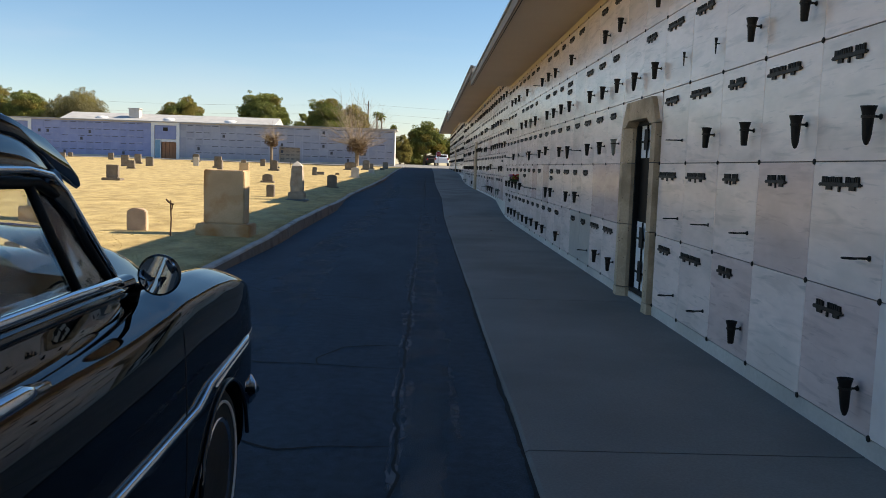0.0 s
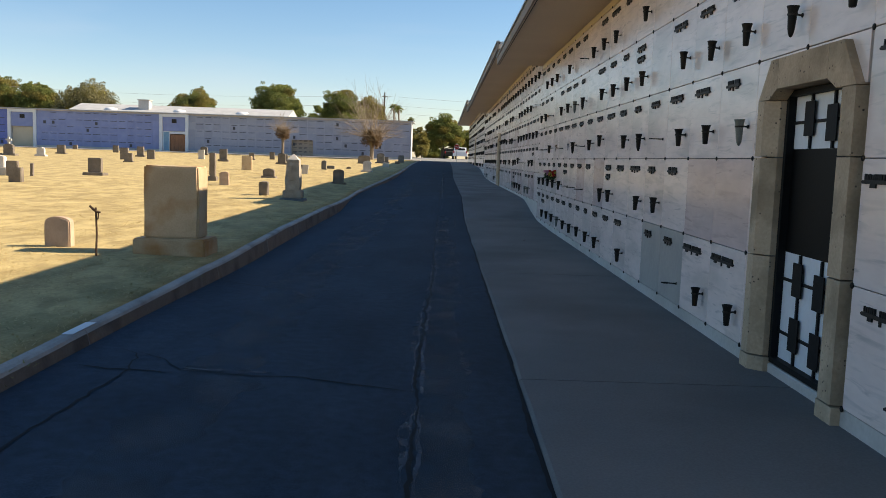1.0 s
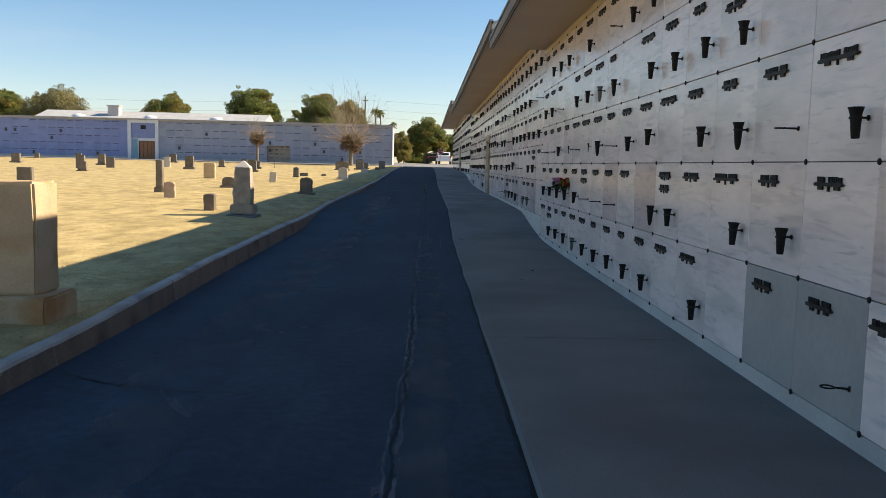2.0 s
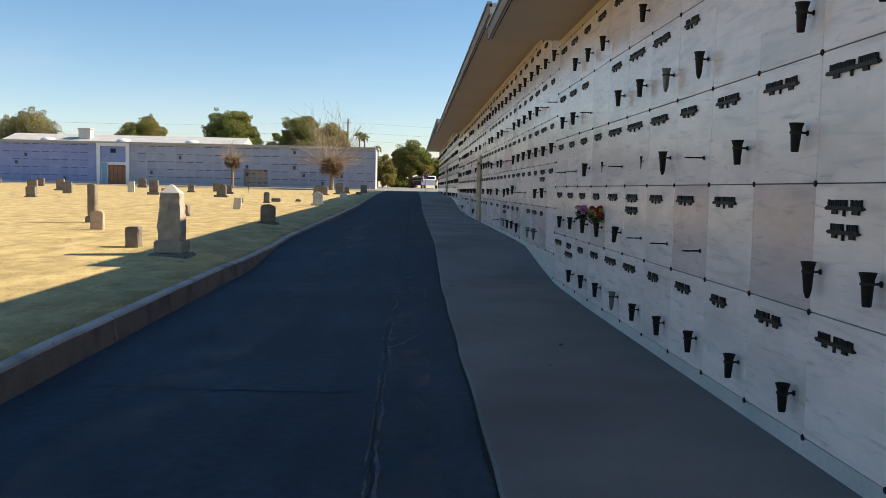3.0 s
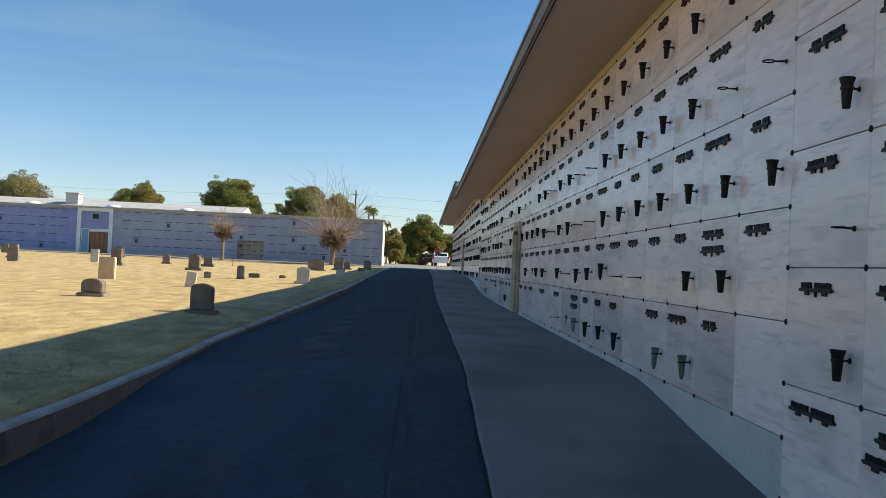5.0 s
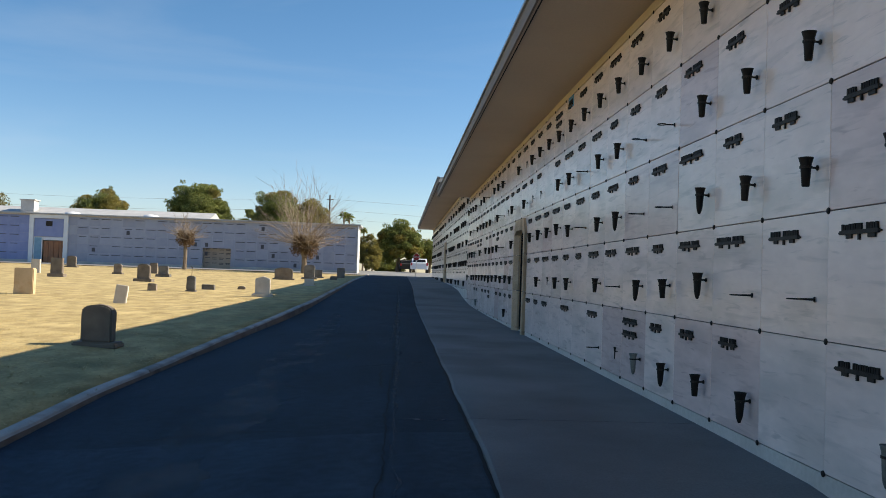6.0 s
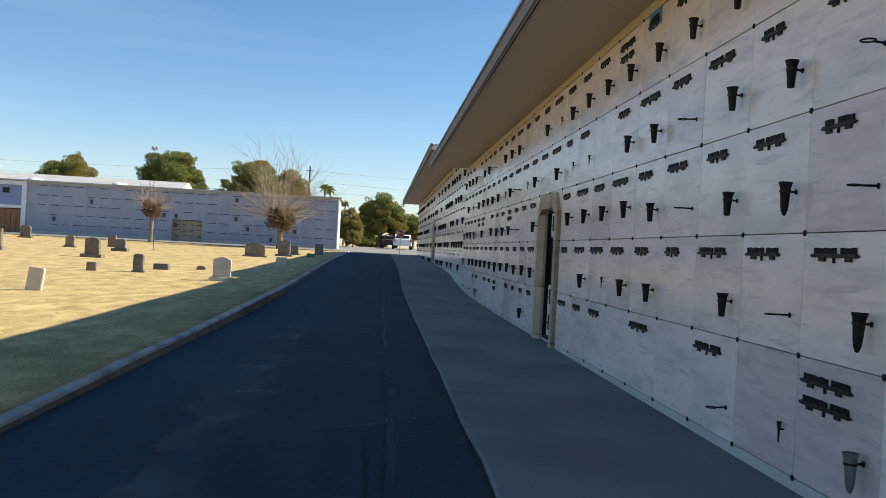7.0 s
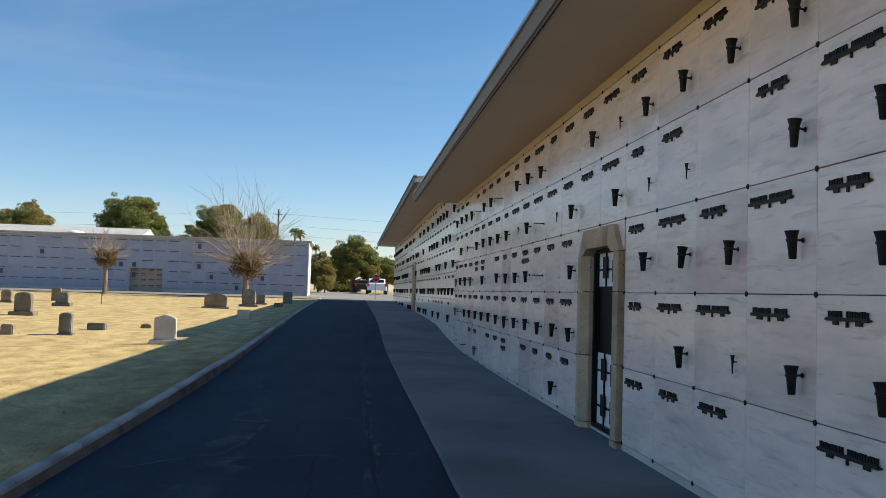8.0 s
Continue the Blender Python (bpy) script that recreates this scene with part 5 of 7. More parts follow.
def cross_stone(x, y):
    z = lawn_z(x, y) - 0.03
    root = tagged(empty("cross_headstone", (x, y, z)), "brown stone headstone topped by a cross", "headstone", "headstones on the lawn")
    part("base", slab(1.0, 0.16, 0.5, "flat", 1), BROWN_STONE, root)
    bm = slab(0.62, 0.62, 0.26, "shoulder", 2)
    bmesh.ops.translate(bm, verts=bm.verts[:], vec=(0, 0, 0.156))
    part("slab", bm, BROWN_STONE, root)
    bm = bmesh.new()
    box(bm, -0.06, 0.06, -0.06, 0.06, 0.77, 1.22)
    box(bm, -0.18, -0.06, -0.058, 0.058, 0.98, 1.09)
    box(bm, 0.06, 0.18, -0.058, 0.058, 0.98, 1.09)
    part("cross", bm, PALE_STONE, root)


cross_stone(-27.6, 58.5)


def iron_post(x, y, h, label):
    bm = bmesh.new()
    z = lawn_z(x, y) - 0.05
    tube(bm, [(x, y, z), (x + 0.012, y, z + h * 0.5), (x + 0.004, y, z + h)], 0.013, 8)
    tube(bm, [(x - 0.07, y, z + h + 0.02), (x - 0.03, y, z + h - 0.02), (x + 0.02, y, z + h - 0.05), (x + 0.06, y, z + h - 0.055)], [0.012, 0.016, 0.014, 0.010], 8)
    tube(bm, [(x + 0.004, y, z + h - 0.16), (x + 0.03, y, z + h - 0.13), (x + 0.035, y, z + h - 0.05)], 0.008, 6)
    roughen(bm, 0.006, 30, 1)
    ob = part("hose_post", bm, RUST_IRON)
    return tagged(ob, label, "post", "posts on the lawn")


iron_post(-3.98, 14.25, 0.62, "rusty iron standpipe post with a bent handle")
iron_post(-10.75, 68.8, 0.55, "thin rusty leaning post on dry grass")


# ---------------------------------------------------------------- the far mausoleum across the lawn
FAR_Y, FAR_Z, FAR_T = 93.6, 1.36, 5.22
FAR_R = -3.45
FAR_BAY = (-15.95, -13.68)
FAR_DOORS = [(-29.75, -26.7, "open"), (-45.6, -42.6, "shut")]


def far_building():
    root = tagged(empty("far_mausoleum", (0, FAR_Y, FAR_Z)), "long low pale marble mausoleum with rows of dark name plates", "building", kind="structure")
    hgt = FAR_T - FAR_Z
    bm = bmesh.new()
    x = FAR_R
    solid = []
    cutsx = sorted([(a + 0.35, b - 0.35) for a, b, _ in FAR_DOORS])
    holes = sorted(cutsx + [FAR_BAY])
    left = -130.0
    for a, b in holes:
        solid.append((left, a))
        left = b
    solid.append((left, FAR_R))
    for a, b in solid:
        box(bm, a, b, 0.03, 0.4, -0.6, hgt)
    for a, b in cutsx:
        box(bm, a, b, 0.03, 0.4, 2.05, hgt)
    box(bm, *FAR_BAY, 0.03, 0.4, 1.60, hgt)
    box(bm, FAR_R - 0.3, FAR_R - 0.004, 0.4, 4.4, -0.6, hgt)
    box(bm, -130, FAR_R, 4.4, 4.7, -0.6, hgt)
    for a, b in cutsx:
        box(bm, a - 0.5, b + 0.5, 2.2, 2.4, -0.6, hgt - 0.3)
    part("wall", bm, PLINTH, root)
    bm = bmesh.new()
    box(bm, -130, FAR_R + 0.25, -0.30, 4.9, hgt, hgt + 0.10)
    part("roof", bm, ROOFING, root, "flat roof edge")
    bm = bmesh.new()
    box(bm, FAR_R - 0.003, FAR_R + 0.06, -0.10, 0.42, -0.6, hgt)
    part("corner_pier", bm, WHITE_PAINT, root, "white corner pier")
    bm = bmesh.new()
    for a, b in solid:
        box(bm, a, b, 0.0, 0.03, -0.6, 0.15)
    part("plinth", bm, PLINTH, root)
    for a, b, state in FAR_DOORS:
        bm = bmesh.new()
        for u, v in ((a, a + 0.33), (b - 0.33, b)):
            box(bm, u, v, -0.14, 0.42, -0.5, hgt - 0.32)
        box(bm, a, b, -0.14, 0.42, hgt - 0.318, hgt - 0.02)
        part("portal", bm, WHITE_PAINT, root, "pale stone portal frame")
        bm = bmesh.new()
        box(bm, a + 0.35, b - 0.35, 0.0, 0.02, 2.07, hgt - 0.34)
        part("portal_panel", bm, FAR_SKYLIT, root)
        bm = bmesh.new()
        box(bm, (a + b) / 2 - 0.25, (a + b) / 2 + 0.25, -0.04, -0.005, hgt - 0.95, hgt - 0.55)
        part("crest", bm, BRONZE_WORN, root)
        bm = bmesh.new()
        if state == "open":
            for i in range(4):
                u = a + 1.1 + i * 0.41
                box(bm, u, u + 0.39, 0.10, 0.16, 0.0, 1.72)
                box(bm, u + 0.05, u + 0.34, 0.085, 0.098, 0.1, 0.8)
                box(bm, u + 0.05, u + 0.34, 0.085, 0.098, 0.9, 1.6)
            part("door_leaf", bm, WOOD_RED, root, "red-brown wooden door")
            bm = bmesh.new()
            box(bm, a + 0.42, a + 0.98, -0.022, 0.04, 0.06, 1.97)
            part("blue_leaf", bm, DOOR_BLUE, root, "pale teal open door leaf")
            bm = bmesh.new()
            for u, v, z0, z1 in ((0.36, 0.418, 0.0, 2.03), (0.982, 1.05, 0.0, 2.03), (0.42, 0.98, 0.0, 0.056), (0.42, 0.98, 1.974, 2.03)):
                box(bm, a + u, a + v, -0.025, 0.04, z0, z1)
            box(bm, a + 1.06, b - 0.36, 0.0, 0.06, 1.78, 2.03)
            part("door_surround", bm, WHITE_PAINT, root, "white door surround")
        else:
            box(bm, a + 0.36, b - 0.36, 0.25, 0.31, 0.0, 2.03)
            part("door_leaf", bm, CREAM, root, "cream closed door")
    # recessed bay of smaller fronts
    a, b = FAR_BAY
    bm = bmesh.new()
    box(bm, a - 0.3, b + 0.3, 0.45, 0.6, -0.6, 1.9)
    part("bay_panel", bm, TAN_SHUTTER, root, "tan marble back of a recessed bay")
    for r, zz in enumerate((0.38, 0.80, 1.20, 1.55)):
        for i in range(4):
            bm = bmesh.new()
            u = a + 0.14 + i * 0.55
            box(bm, u, u + 0.38, 0.43, 0.448, zz, zz + 0.045)
            if (r + i) % 3 != 1:
                box(bm, u + 0.03, u + 0.36, 0.43, 0.448, zz - 0.10, zz - 0.065)
            part("name_plate", bm, BRONZE_FAR, root)
    # marble fronts and their name plates, too far off to tell apart
    q = random.Random(4)
    fronts, plates = [], []
    for k in range(140):
        x1 = FAR_R - 0.05 - k * 0.9
        for r in range(5):
            z0 = 0.16 + r * 0.72
            xa, xb = x1 - 0.898, x1 - 0.002
            for a, b in [(a, b) for a, b, _ in FAR_DOORS] + ([FAR_BAY] if r < 2 else []):
                if xa < b and xb > a:
                    if xa >= a and xb <= b:
                        xb = xa
                    elif xa < a:
                        xb = a
                    else:
                        xa = b
            if xb - xa < 0.05:
                continue
            fronts.append((xa, xb, FAR_Y, FAR_Y + 0.03, FAR_Z + z0 + 0.003, FAR_Z + z0 + 0.717))
            if xb - xa > 0.8 and q.random() < 0.9:
                w = q.uniform(0.28, 0.36)
                plates.append((x1 - 0.45 - w, x1 - 0.45 + w, FAR_Y - 0.02, FAR_Y - 0.001, FAR_Z + z0 + 0.535, FAR_Z + z0 + 0.585))
            if q.random() < 0.06:
                plates.append((x1 - 0.57, x1 - 0.33, FAR_Y - 0.06, FAR_Y - 0.001, FAR_Z + z0 + 0.1, FAR_Z + z0 + 0.42))
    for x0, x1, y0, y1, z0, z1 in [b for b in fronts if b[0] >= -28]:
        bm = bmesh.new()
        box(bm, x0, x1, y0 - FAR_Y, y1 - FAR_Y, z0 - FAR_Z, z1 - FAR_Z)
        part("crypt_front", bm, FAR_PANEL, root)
    # bluer towards the left: skylight painted into the marble
    for lo, hi, m, text in ((-200, -44, FAR_SKYLIT_DEEP, "marble fronts of the far mausoleum, deep blue skylight put into their colour"), (-44, -28, FAR_SKYLIT, "marble fronts of the far mausoleum, blue skylight put into their colour")):
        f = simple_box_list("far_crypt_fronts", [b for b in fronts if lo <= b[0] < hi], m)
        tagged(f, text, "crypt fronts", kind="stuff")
    n = simple_box_list("far_name_plates", plates, BRONZE_FAR)
    tagged(n, "dark name plates of the far mausoleum", "name plates", kind="stuff")


far_building()


def white_roof_building():
    """The low white gabled roof behind, with its vents."""
    root = tagged(empty("white_roof_hall", (0, 110, 1.4)), "low hall with a pale grey metal roof and rooftop vents", "building", kind="structure")
    bm = bmesh.new()
    box(bm, -45.6, -19.6, 0, 7, -0.5, 4.42)
    part("wall", bm, WHITE_PAINT, root)
    bm = bmesh.new()
    prism(bm, [(-0.6, 4.52), (3.5, 5.62), (7.6, 4.52), (7.6, 4.43), (-0.6, 4.43)], -46.4, -19.3, "yz")
    part("roof", bm, ROOFING, root, "pale grey low-pitched roof")
    bm = bmesh.new()
    box(bm, -38.2, -36.9, 1.0, 2.2, 4.7, 6.1)
    box(bm, -38.3, -36.8, 0.9, 2.3, 6.1, 6.2)
    part("cooler", bm, PLINTH, root, "rooftop cooler box")
    for x in (-41.5, -33.0, -25.2):
        bm = bmesh.new()
        lathe(bm, [(0.85, 4.6), (0.85, 4.85), (0.6, 5.02), (0.2, 5.1)], 14, pose(x, 0.9, 0))
        part("vent", bm, WHITE_PAINT, root, "white domed rooftop vent", True)


white_roof_building()


# ---------------------------------------------------------------- trees
def leaf_cloud(c, r, n, size, q, squash=0.8):
    """Corners of many small leaf tufts, four each, scattered in an uneven ball."""
    g = np.random.RandomState(q.randrange(1 << 30))
    unit = lambda: (lambda d: d / np.linalg.norm(d, axis=1, keepdims=True))(g.normal(size=(n, 3)))
    p = np.array(c) + unit() * np.array([r, r, r * squash]) * (0.40 + 0.65 * g.random_sample((n, 1)) ** 0.6)
    s = size * g.uniform(0.6, 1.4, (n, 1))
    u = unit()
    v = np.cross(u, unit())
    v /= np.linalg.norm(v, axis=1, keepdims=True)
    return np.stack([p - u * s, p + v * s * 0.8, p + u * s, p - v * s * 0.8], 1).reshape(-1, 3)


def leaf_part(name, clouds, material, parent, label=""):
    vs = np.concatenate(clouds)
    me = bpy.data.meshes.new(name)
    me.from_pydata(vs.tolist(), [], np.arange(len(vs)).reshape(-1, 4).tolist())
    me.materials.append(material)
    ob = new(name, me)
    ob.parent = parent
    return tagged(ob, label) if label else ob


def leafy_tree(x, y, z, h, w, seed, leaf=LEAF, label="dark green pine behind the wall", clumps=30, crown0=0.35, warm=0.0, flat=0.62, loose=0.0):
    """Trunk, forking limbs and a crown of separate leaf pads on an uneven dome; loose: thinner, feathery pads."""
    q = random.Random(seed)
    root = tagged(empty("tree", (x, y, z)), label, "tree", "trees in the distance")
    bm = bmesh.new()
    tube(bm, [(0, 0, -0.3), (0.1, 0, h * 0.25), (0.0, 0.1, h * 0.55), (0.1, 0, h * 0.80)], [w * 0.045, w * 0.035, w * 0.022, w * 0.008], 9)
    mid, up, down = h * (crown0 + 0.36 * (1 - crown0)), h * 0.60 * (1 - crown0), h * 0.34 * (1 - crown0)
    lobes = [q.uniform(0.80, 1.10) for i in range(9)]
    heads = []
    for i in range(clumps):                             # spread evenly over the dome by the golden angle
        t = (i + 0.5) / clumps
        sz = 1 - 1.62 * t
        a = i * 2.39996 + q.uniform(-0.25, 0.25)
        k = lobes[int(a / 0.698) % 9] * q.uniform(0.84, 1.06)
        ring = math.sqrt(max(0.0, 1 - sz * sz))
        r = w * q.uniform(0.115, 0.185)
        heads.append((Vector((ring * (w * 0.5 - r * 0.7) * k * math.cos(a), ring * (w * 0.5 - r * 0.7) * k * math.sin(a), mid + (up * sz * k - r * flat * 0.8 if sz > 0 else down * sz))), r))
    for i in range(clumps // 3):                        # inner pads, mostly in shade
        a = q.uniform(0, 6.283)
        heads.append((Vector((w * 0.2 * math.cos(a), w * 0.2 * math.sin(a), mid + q.uniform(-0.5, 0.5) * down)), w * 0.16))
    for c, r in heads[::2]:
        tube(bm, [(0.05, 0, c.z * 0.70), (c.x * 0.5, c.y * 0.5, c.z * 0.84), c], [w * 0.014, w * 0.01, w * 0.004], 5)
    part("trunk", bm, BARK, root)
    green, yellow = [], []
    for c, r in heads:
        (yellow if q.random() < warm else green).append(leaf_cloud(c, r * (1.0 + 0.25 * loose), int(1500 * (1 - 0.55 * loose)), w * 0.0095, q, flat))
        for j in range(4):                              # stray sprays that break the outline
            d = Vector((q.gauss(0, 1), q.gauss(0, 1), q.gauss(0.3, 0.7))).normalized()
            green.append(leaf_cloud(c + d * r * q.uniform(0.8, 1.15), r * 0.30, 70, w * 0.0085, q, 0.8))
    leaf_part("crown", green, leaf, root)
    if yellow:
        leaf_part("yellow_foliage", yellow, LEAF_WARM, root, "yellowing foliage")
    return root


leafy_tree(-23.2, 123, 1.4, 10.4, 7.9, 1, warm=0.12, clumps=34, crown0=0.30, label="dark green pine rising behind the far roof")
leafy_tree(-36.2, 128, 1.4, 9.1, 6.9, 2, label="round olive-green tree rising behind the far roof", warm=0.5, clumps=36, flat=0.75)
leafy_tree(-14.3, 124, 1.4, 9.8, 6.6, 3, label="dark green pine behind the far wall", warm=0.15, clumps=30)
leafy_tree(-11.0, 126, 1.4, 9.0, 5.8, 33, leaf=LEAF_WARM, label="rust-tinged olive tree behind the far wall", warm=0.5, clumps=28, flat=0.75)
leafy_tree(-18.0, 128, 1.4, 7.6, 4.4, 8, label="dark green tree behind the far wall", clumps=22)
leafy_tree(-0.2, 130, 1.4, 7.0, 6.4, 4, warm=0.2, label="dense dark green tree at the end of the drive", crown0=0.16, clumps=44)
leafy_tree(3.9, 134, 1.4, 4.9, 4.6, 14, warm=0.5, label="dark green tree at the end of the drive", crown0=0.2)
leafy_tree(-3.4, 112, 1.5, 4.0, 3.2, 5, leaf=LEAF_WARM, label="yellow-green tree beside the wall's end", crown0=0.12, flat=0.8)
leafy_tree(-51.5, 128, 1.4, 9.6, 9.0, 6, leaf=LEAF_DRY, label="feathery olive-grey tree behind the far roof", warm=0.2, loose=0.8, clumps=40)
leafy_tree(-59.6, 130, 1.4, 10.1, 7.4, 7, label="dark green tree beyond the far roof", warm=0.3, clumps=34)
leafy_tree(-66.5, 132, 1.4, 10.8, 8.4, 9, leaf=LEAF, label="large yellow-green tree beyond the far roof", warm=0.6, clumps=36)
leafy_tree(-43.0, 132, 1.4, 7.0, 4.2, 10, leaf=LEAF_DRY, label="small grey-green tree behind the far roof", clumps=18, loose=0.5)
leafy_tree(8.0, 140, 1.4, 6.4, 7.5, 12, label="dark green tree beyond the street", crown0=0.2)
leafy_tree(15.0, 142, 1.4, 7.0, 8.0, 13, label="dark green tree beyond the street", crown0=0.2)
leafy_tree(-1.6, 140, 1.4, 2.3, 4.6, 22, label="low dark green hedge beyond the street", crown0=0.02, clumps=22, flat=0.6)
leafy_tree(-2.75, 110, 1.5, 2.0, 1.9, 21, leaf=LEAF_WARM, label="clipped yellow-green bush beside the street", crown0=0.05, clumps=18, flat=0.85)


def pollard(x, y, trunk_h, trunk_r, spread, top, n, seed, label):
    """A pollarded bare tree: short trunk, knuckle of dry leaves, and a fan of whips."""
    q = random.Random(seed)
    z = lawn_z(x, y)
    root = tagged(empty("pollarded_tree", (x, y, z)), label, "tree", "pollarded trees on the lawn")
    bm = bmesh.new()
    tube(bm, [(0, 0, -0.2), (0.03, 0, trunk_h * 0.5), (0, 0.02, trunk_h)], [trunk_r * 1.25, trunk_r, trunk_r * 1.1], 10)
    knuckles = []
    for i in range(7):
        a = i * 0.9
        e = Vector((math.cos(a) * trunk_r * 3.4, math.sin(a) * trunk_r * 3.4, trunk_h + trunk_r * q.uniform(1.5, 4.5)))
        tube(bm, [(0, 0, trunk_h * 0.9), e * 0.6 + Vector((0, 0, trunk_h * 0.42)), e], [trunk_r * 0.8, trunk_r * 0.6, trunk_r * 0.5], 7)
        knuckles.append(e)
    roughen(bm, trunk_r * 0.12, 5, seed)
    part("trunk", bm, BARK, root)
    bm = bmesh.new()
    for i in range(n):
        s = q.choice(knuckles)
        a, tilt = q.uniform(0, 6.283), q.random() ** 0.6 * 1.45
        d = Vector((math.cos(a) * math.sin(tilt), math.sin(a) * math.sin(tilt), math.cos(tilt)))
        L = (top - trunk_h) * (0.55 + 0.45 * math.cos(tilt)) * q.uniform(0.55, 1.05)
        L = max(L, spread * math.sin(tilt) * q.uniform(0.5, 1.0))
        m = s + d * L * 0.5 + Vector((q.gauss(0, 1), q.gauss(0, 1), q.gauss(0, 0.5))) * L * 0.05
        e = s + d * L + Vector((q.gauss(0, 1), q.gauss(0, 1), q.gauss(0, 0.6))) * L * 0.10
        tube(bm, [s, m, e], [0.016, 0.010, 0.004], 4, caps=False)
        for j in range(2):
            f = q.uniform(0.35, 0.9)
            p0 = m.lerp(e, f)
            p1 = p0 + d * L * 0.25 + Vector((q.gauss(0, 1), q.gauss(0, 1), q.gauss(0, 0.6))) * L * 0.10
            tube(bm, [p0, p1], [0.008, 0.004], 3, caps=False)
    part("branch_fan", bm, TWIG, root, "fan of bare pale branches")
    tuft = [leaf_cloud(e + Vector((0, 0, trunk_r * o)), trunk_r * q.uniform(1.3, 2.7), 300, trunk_r * 0.28, q, 1.3) for e in knuckles for o in (-1.5, 1.5)]
    leaf_part("leaf_tuft", tuft, LEAF_BROWN, root, "tuft of dry brown leaves")
    return root


pollard(-15.3, 85.4, 1.9, 0.125, 1.8, 3.7, 110, 3, "small pollarded tree with bare whips and dry brown tuft")
pollard(-6.85, 85.6, 1.4, 0.18, 2.9, 6.6, 250, 5, "pollarded tree with a tall fan of bare whips and dry leaves")


def palm(x, y, h, seed):
    q = random.Random(seed)
    root = tagged(empty("palm_tree", (x, y, 1.4)), "tall distant fan palm", "palm", "palms in the distance")
    bm = bmesh.new()
    tube(bm, [(0, 0, 0), (0.1, 0, h * 0.5), (0, 0, h)], [0.24, 0.17, 0.15], 8)
    part("trunk", bm, BARK, root)
    bm = bmesh.new()
    for i in range(44):
        a, t = q.uniform(0, 6.283), q.uniform(-0.7, 1.2)
        d = Vector((math.cos(a) * math.cos(t), math.sin(a) * math.cos(t), math.sin(t)))
        c = Vector((0, 0, h))
        s = d.cross(Vector((0, 0, 1))).normalized() * 0.2
        e = c + d * 1.25 - Vector((0, 0, 0.3))
        bm.faces.new([bm.verts.new(p) for p in (c, c + d * 0.75 + s, e, c + d * 0.75 - s)])
    part("crown", bm, LEAF, root)


palm(-11.1, 190, 10.9, 1)
palm(-10.1, 191, 10.6, 3)
palm(-8.9, 230, 10.0, 2)


def utility_pole(x, y, h):
    root = tagged(empty("utility_pole", (x, y, 1.4)), "wooden utility pole with crossarm and wires", "utility pole", "utility poles along the street")
    bm = bmesh.new()
    tube(bm, [(0, 0, -0.3), (0, 0, h)], [0.13, 0.09], 10)
    part("pole", bm, POLE_WOOD, root)
    bm = bmesh.new()
    box(bm, -0.42, 0.42, -0.04, 0.04, h - 0.62, h - 0.54)
    part("crossarm", bm, POLE_WOOD, root)


utility_pole(-8.9, 130, 9.5)
utility_pole(58.0, 132, 9.5)
utility_pole(-75.0, 131, 9.5)
for j, zz in enumerate((8.0, 9.1, 10.4)):
    bm = bmesh.new()
    for a, b in ((-75, -8.9), (-8.9, 58)):
        tube(bm, [(a + (b - a) * i / 12, 130.2, zz - 0.9 * math.sin(math.pi * i / 12)) for i in range(13)], 0.012, 5)
    tagged(part("power_line", bm, ROOFING), "thin grey overhead power line", "wire", "power lines above the street")


# ---------------------------------------------------------------- street end: sign and parked vehicles
def stop_sign(x, y):
    root = tagged(empty("stop_sign", (x, y, ground_z(y))), "red octagonal traffic sign on a thin steel post", "sign")
    bm = bmesh.new()
    tube(bm, [(0, 0.03, -0.1), (0, 0.03, 1.74)], 0.03, 8)
    part("post", bm, ROOF_EDGE, root)
    bm = bmesh.new()
    prism(bm, [(0.265 * math.cos(a), 1.42 + 0.265 * math.sin(a)) for a in [math.pi / 8 + i * math.pi / 4 for i in range(8)]], -0.012, 0.0, "xz")
    part("plate", bm, SIGN_RED, root)
    bm = bmesh.new()
    n = 8
    o = [math.pi / 8 + i * math.pi / 4 for i in range(8)]
    for i in range(8):
        a, b = o[i], o[(i + 1) % 8]
        bm.faces.new([bm.verts.new((r * math.cos(t), -0.016, 1.42 + r * math.sin(t))) for r, t in ((0.26, a), (0.26, b), (0.238, b), (0.238, a))])
    part("border", bm, WHITE_PAINT, root)
    cu = bpy.data.curves.new("lettering", "FONT")
    cu.body, cu.size, cu.align_x, cu.align_y, cu.extrude = "STOP", 0.176, 'CENTER', 'CENTER', 0.002
    ob = new("lettering", cu)
    ob.data.materials.append(WHITE_PAINT)
    ob.parent = root
    ob.matrix_basis = pose(0, -0.018, 1.42, 90, 0, 0)
    bpy.context.view_layer.update()
    me = bpy.data.meshes.new_from_object(ob.evaluated_get(bpy.context.evaluated_depsgraph_get()))
    flat = new("sign_lettering", me)
    flat.parent = root
    flat.matrix_basis = ob.matrix_basis.copy()
    bpy.data.objects.remove(ob)


stop_sign(1.27, 84.8)


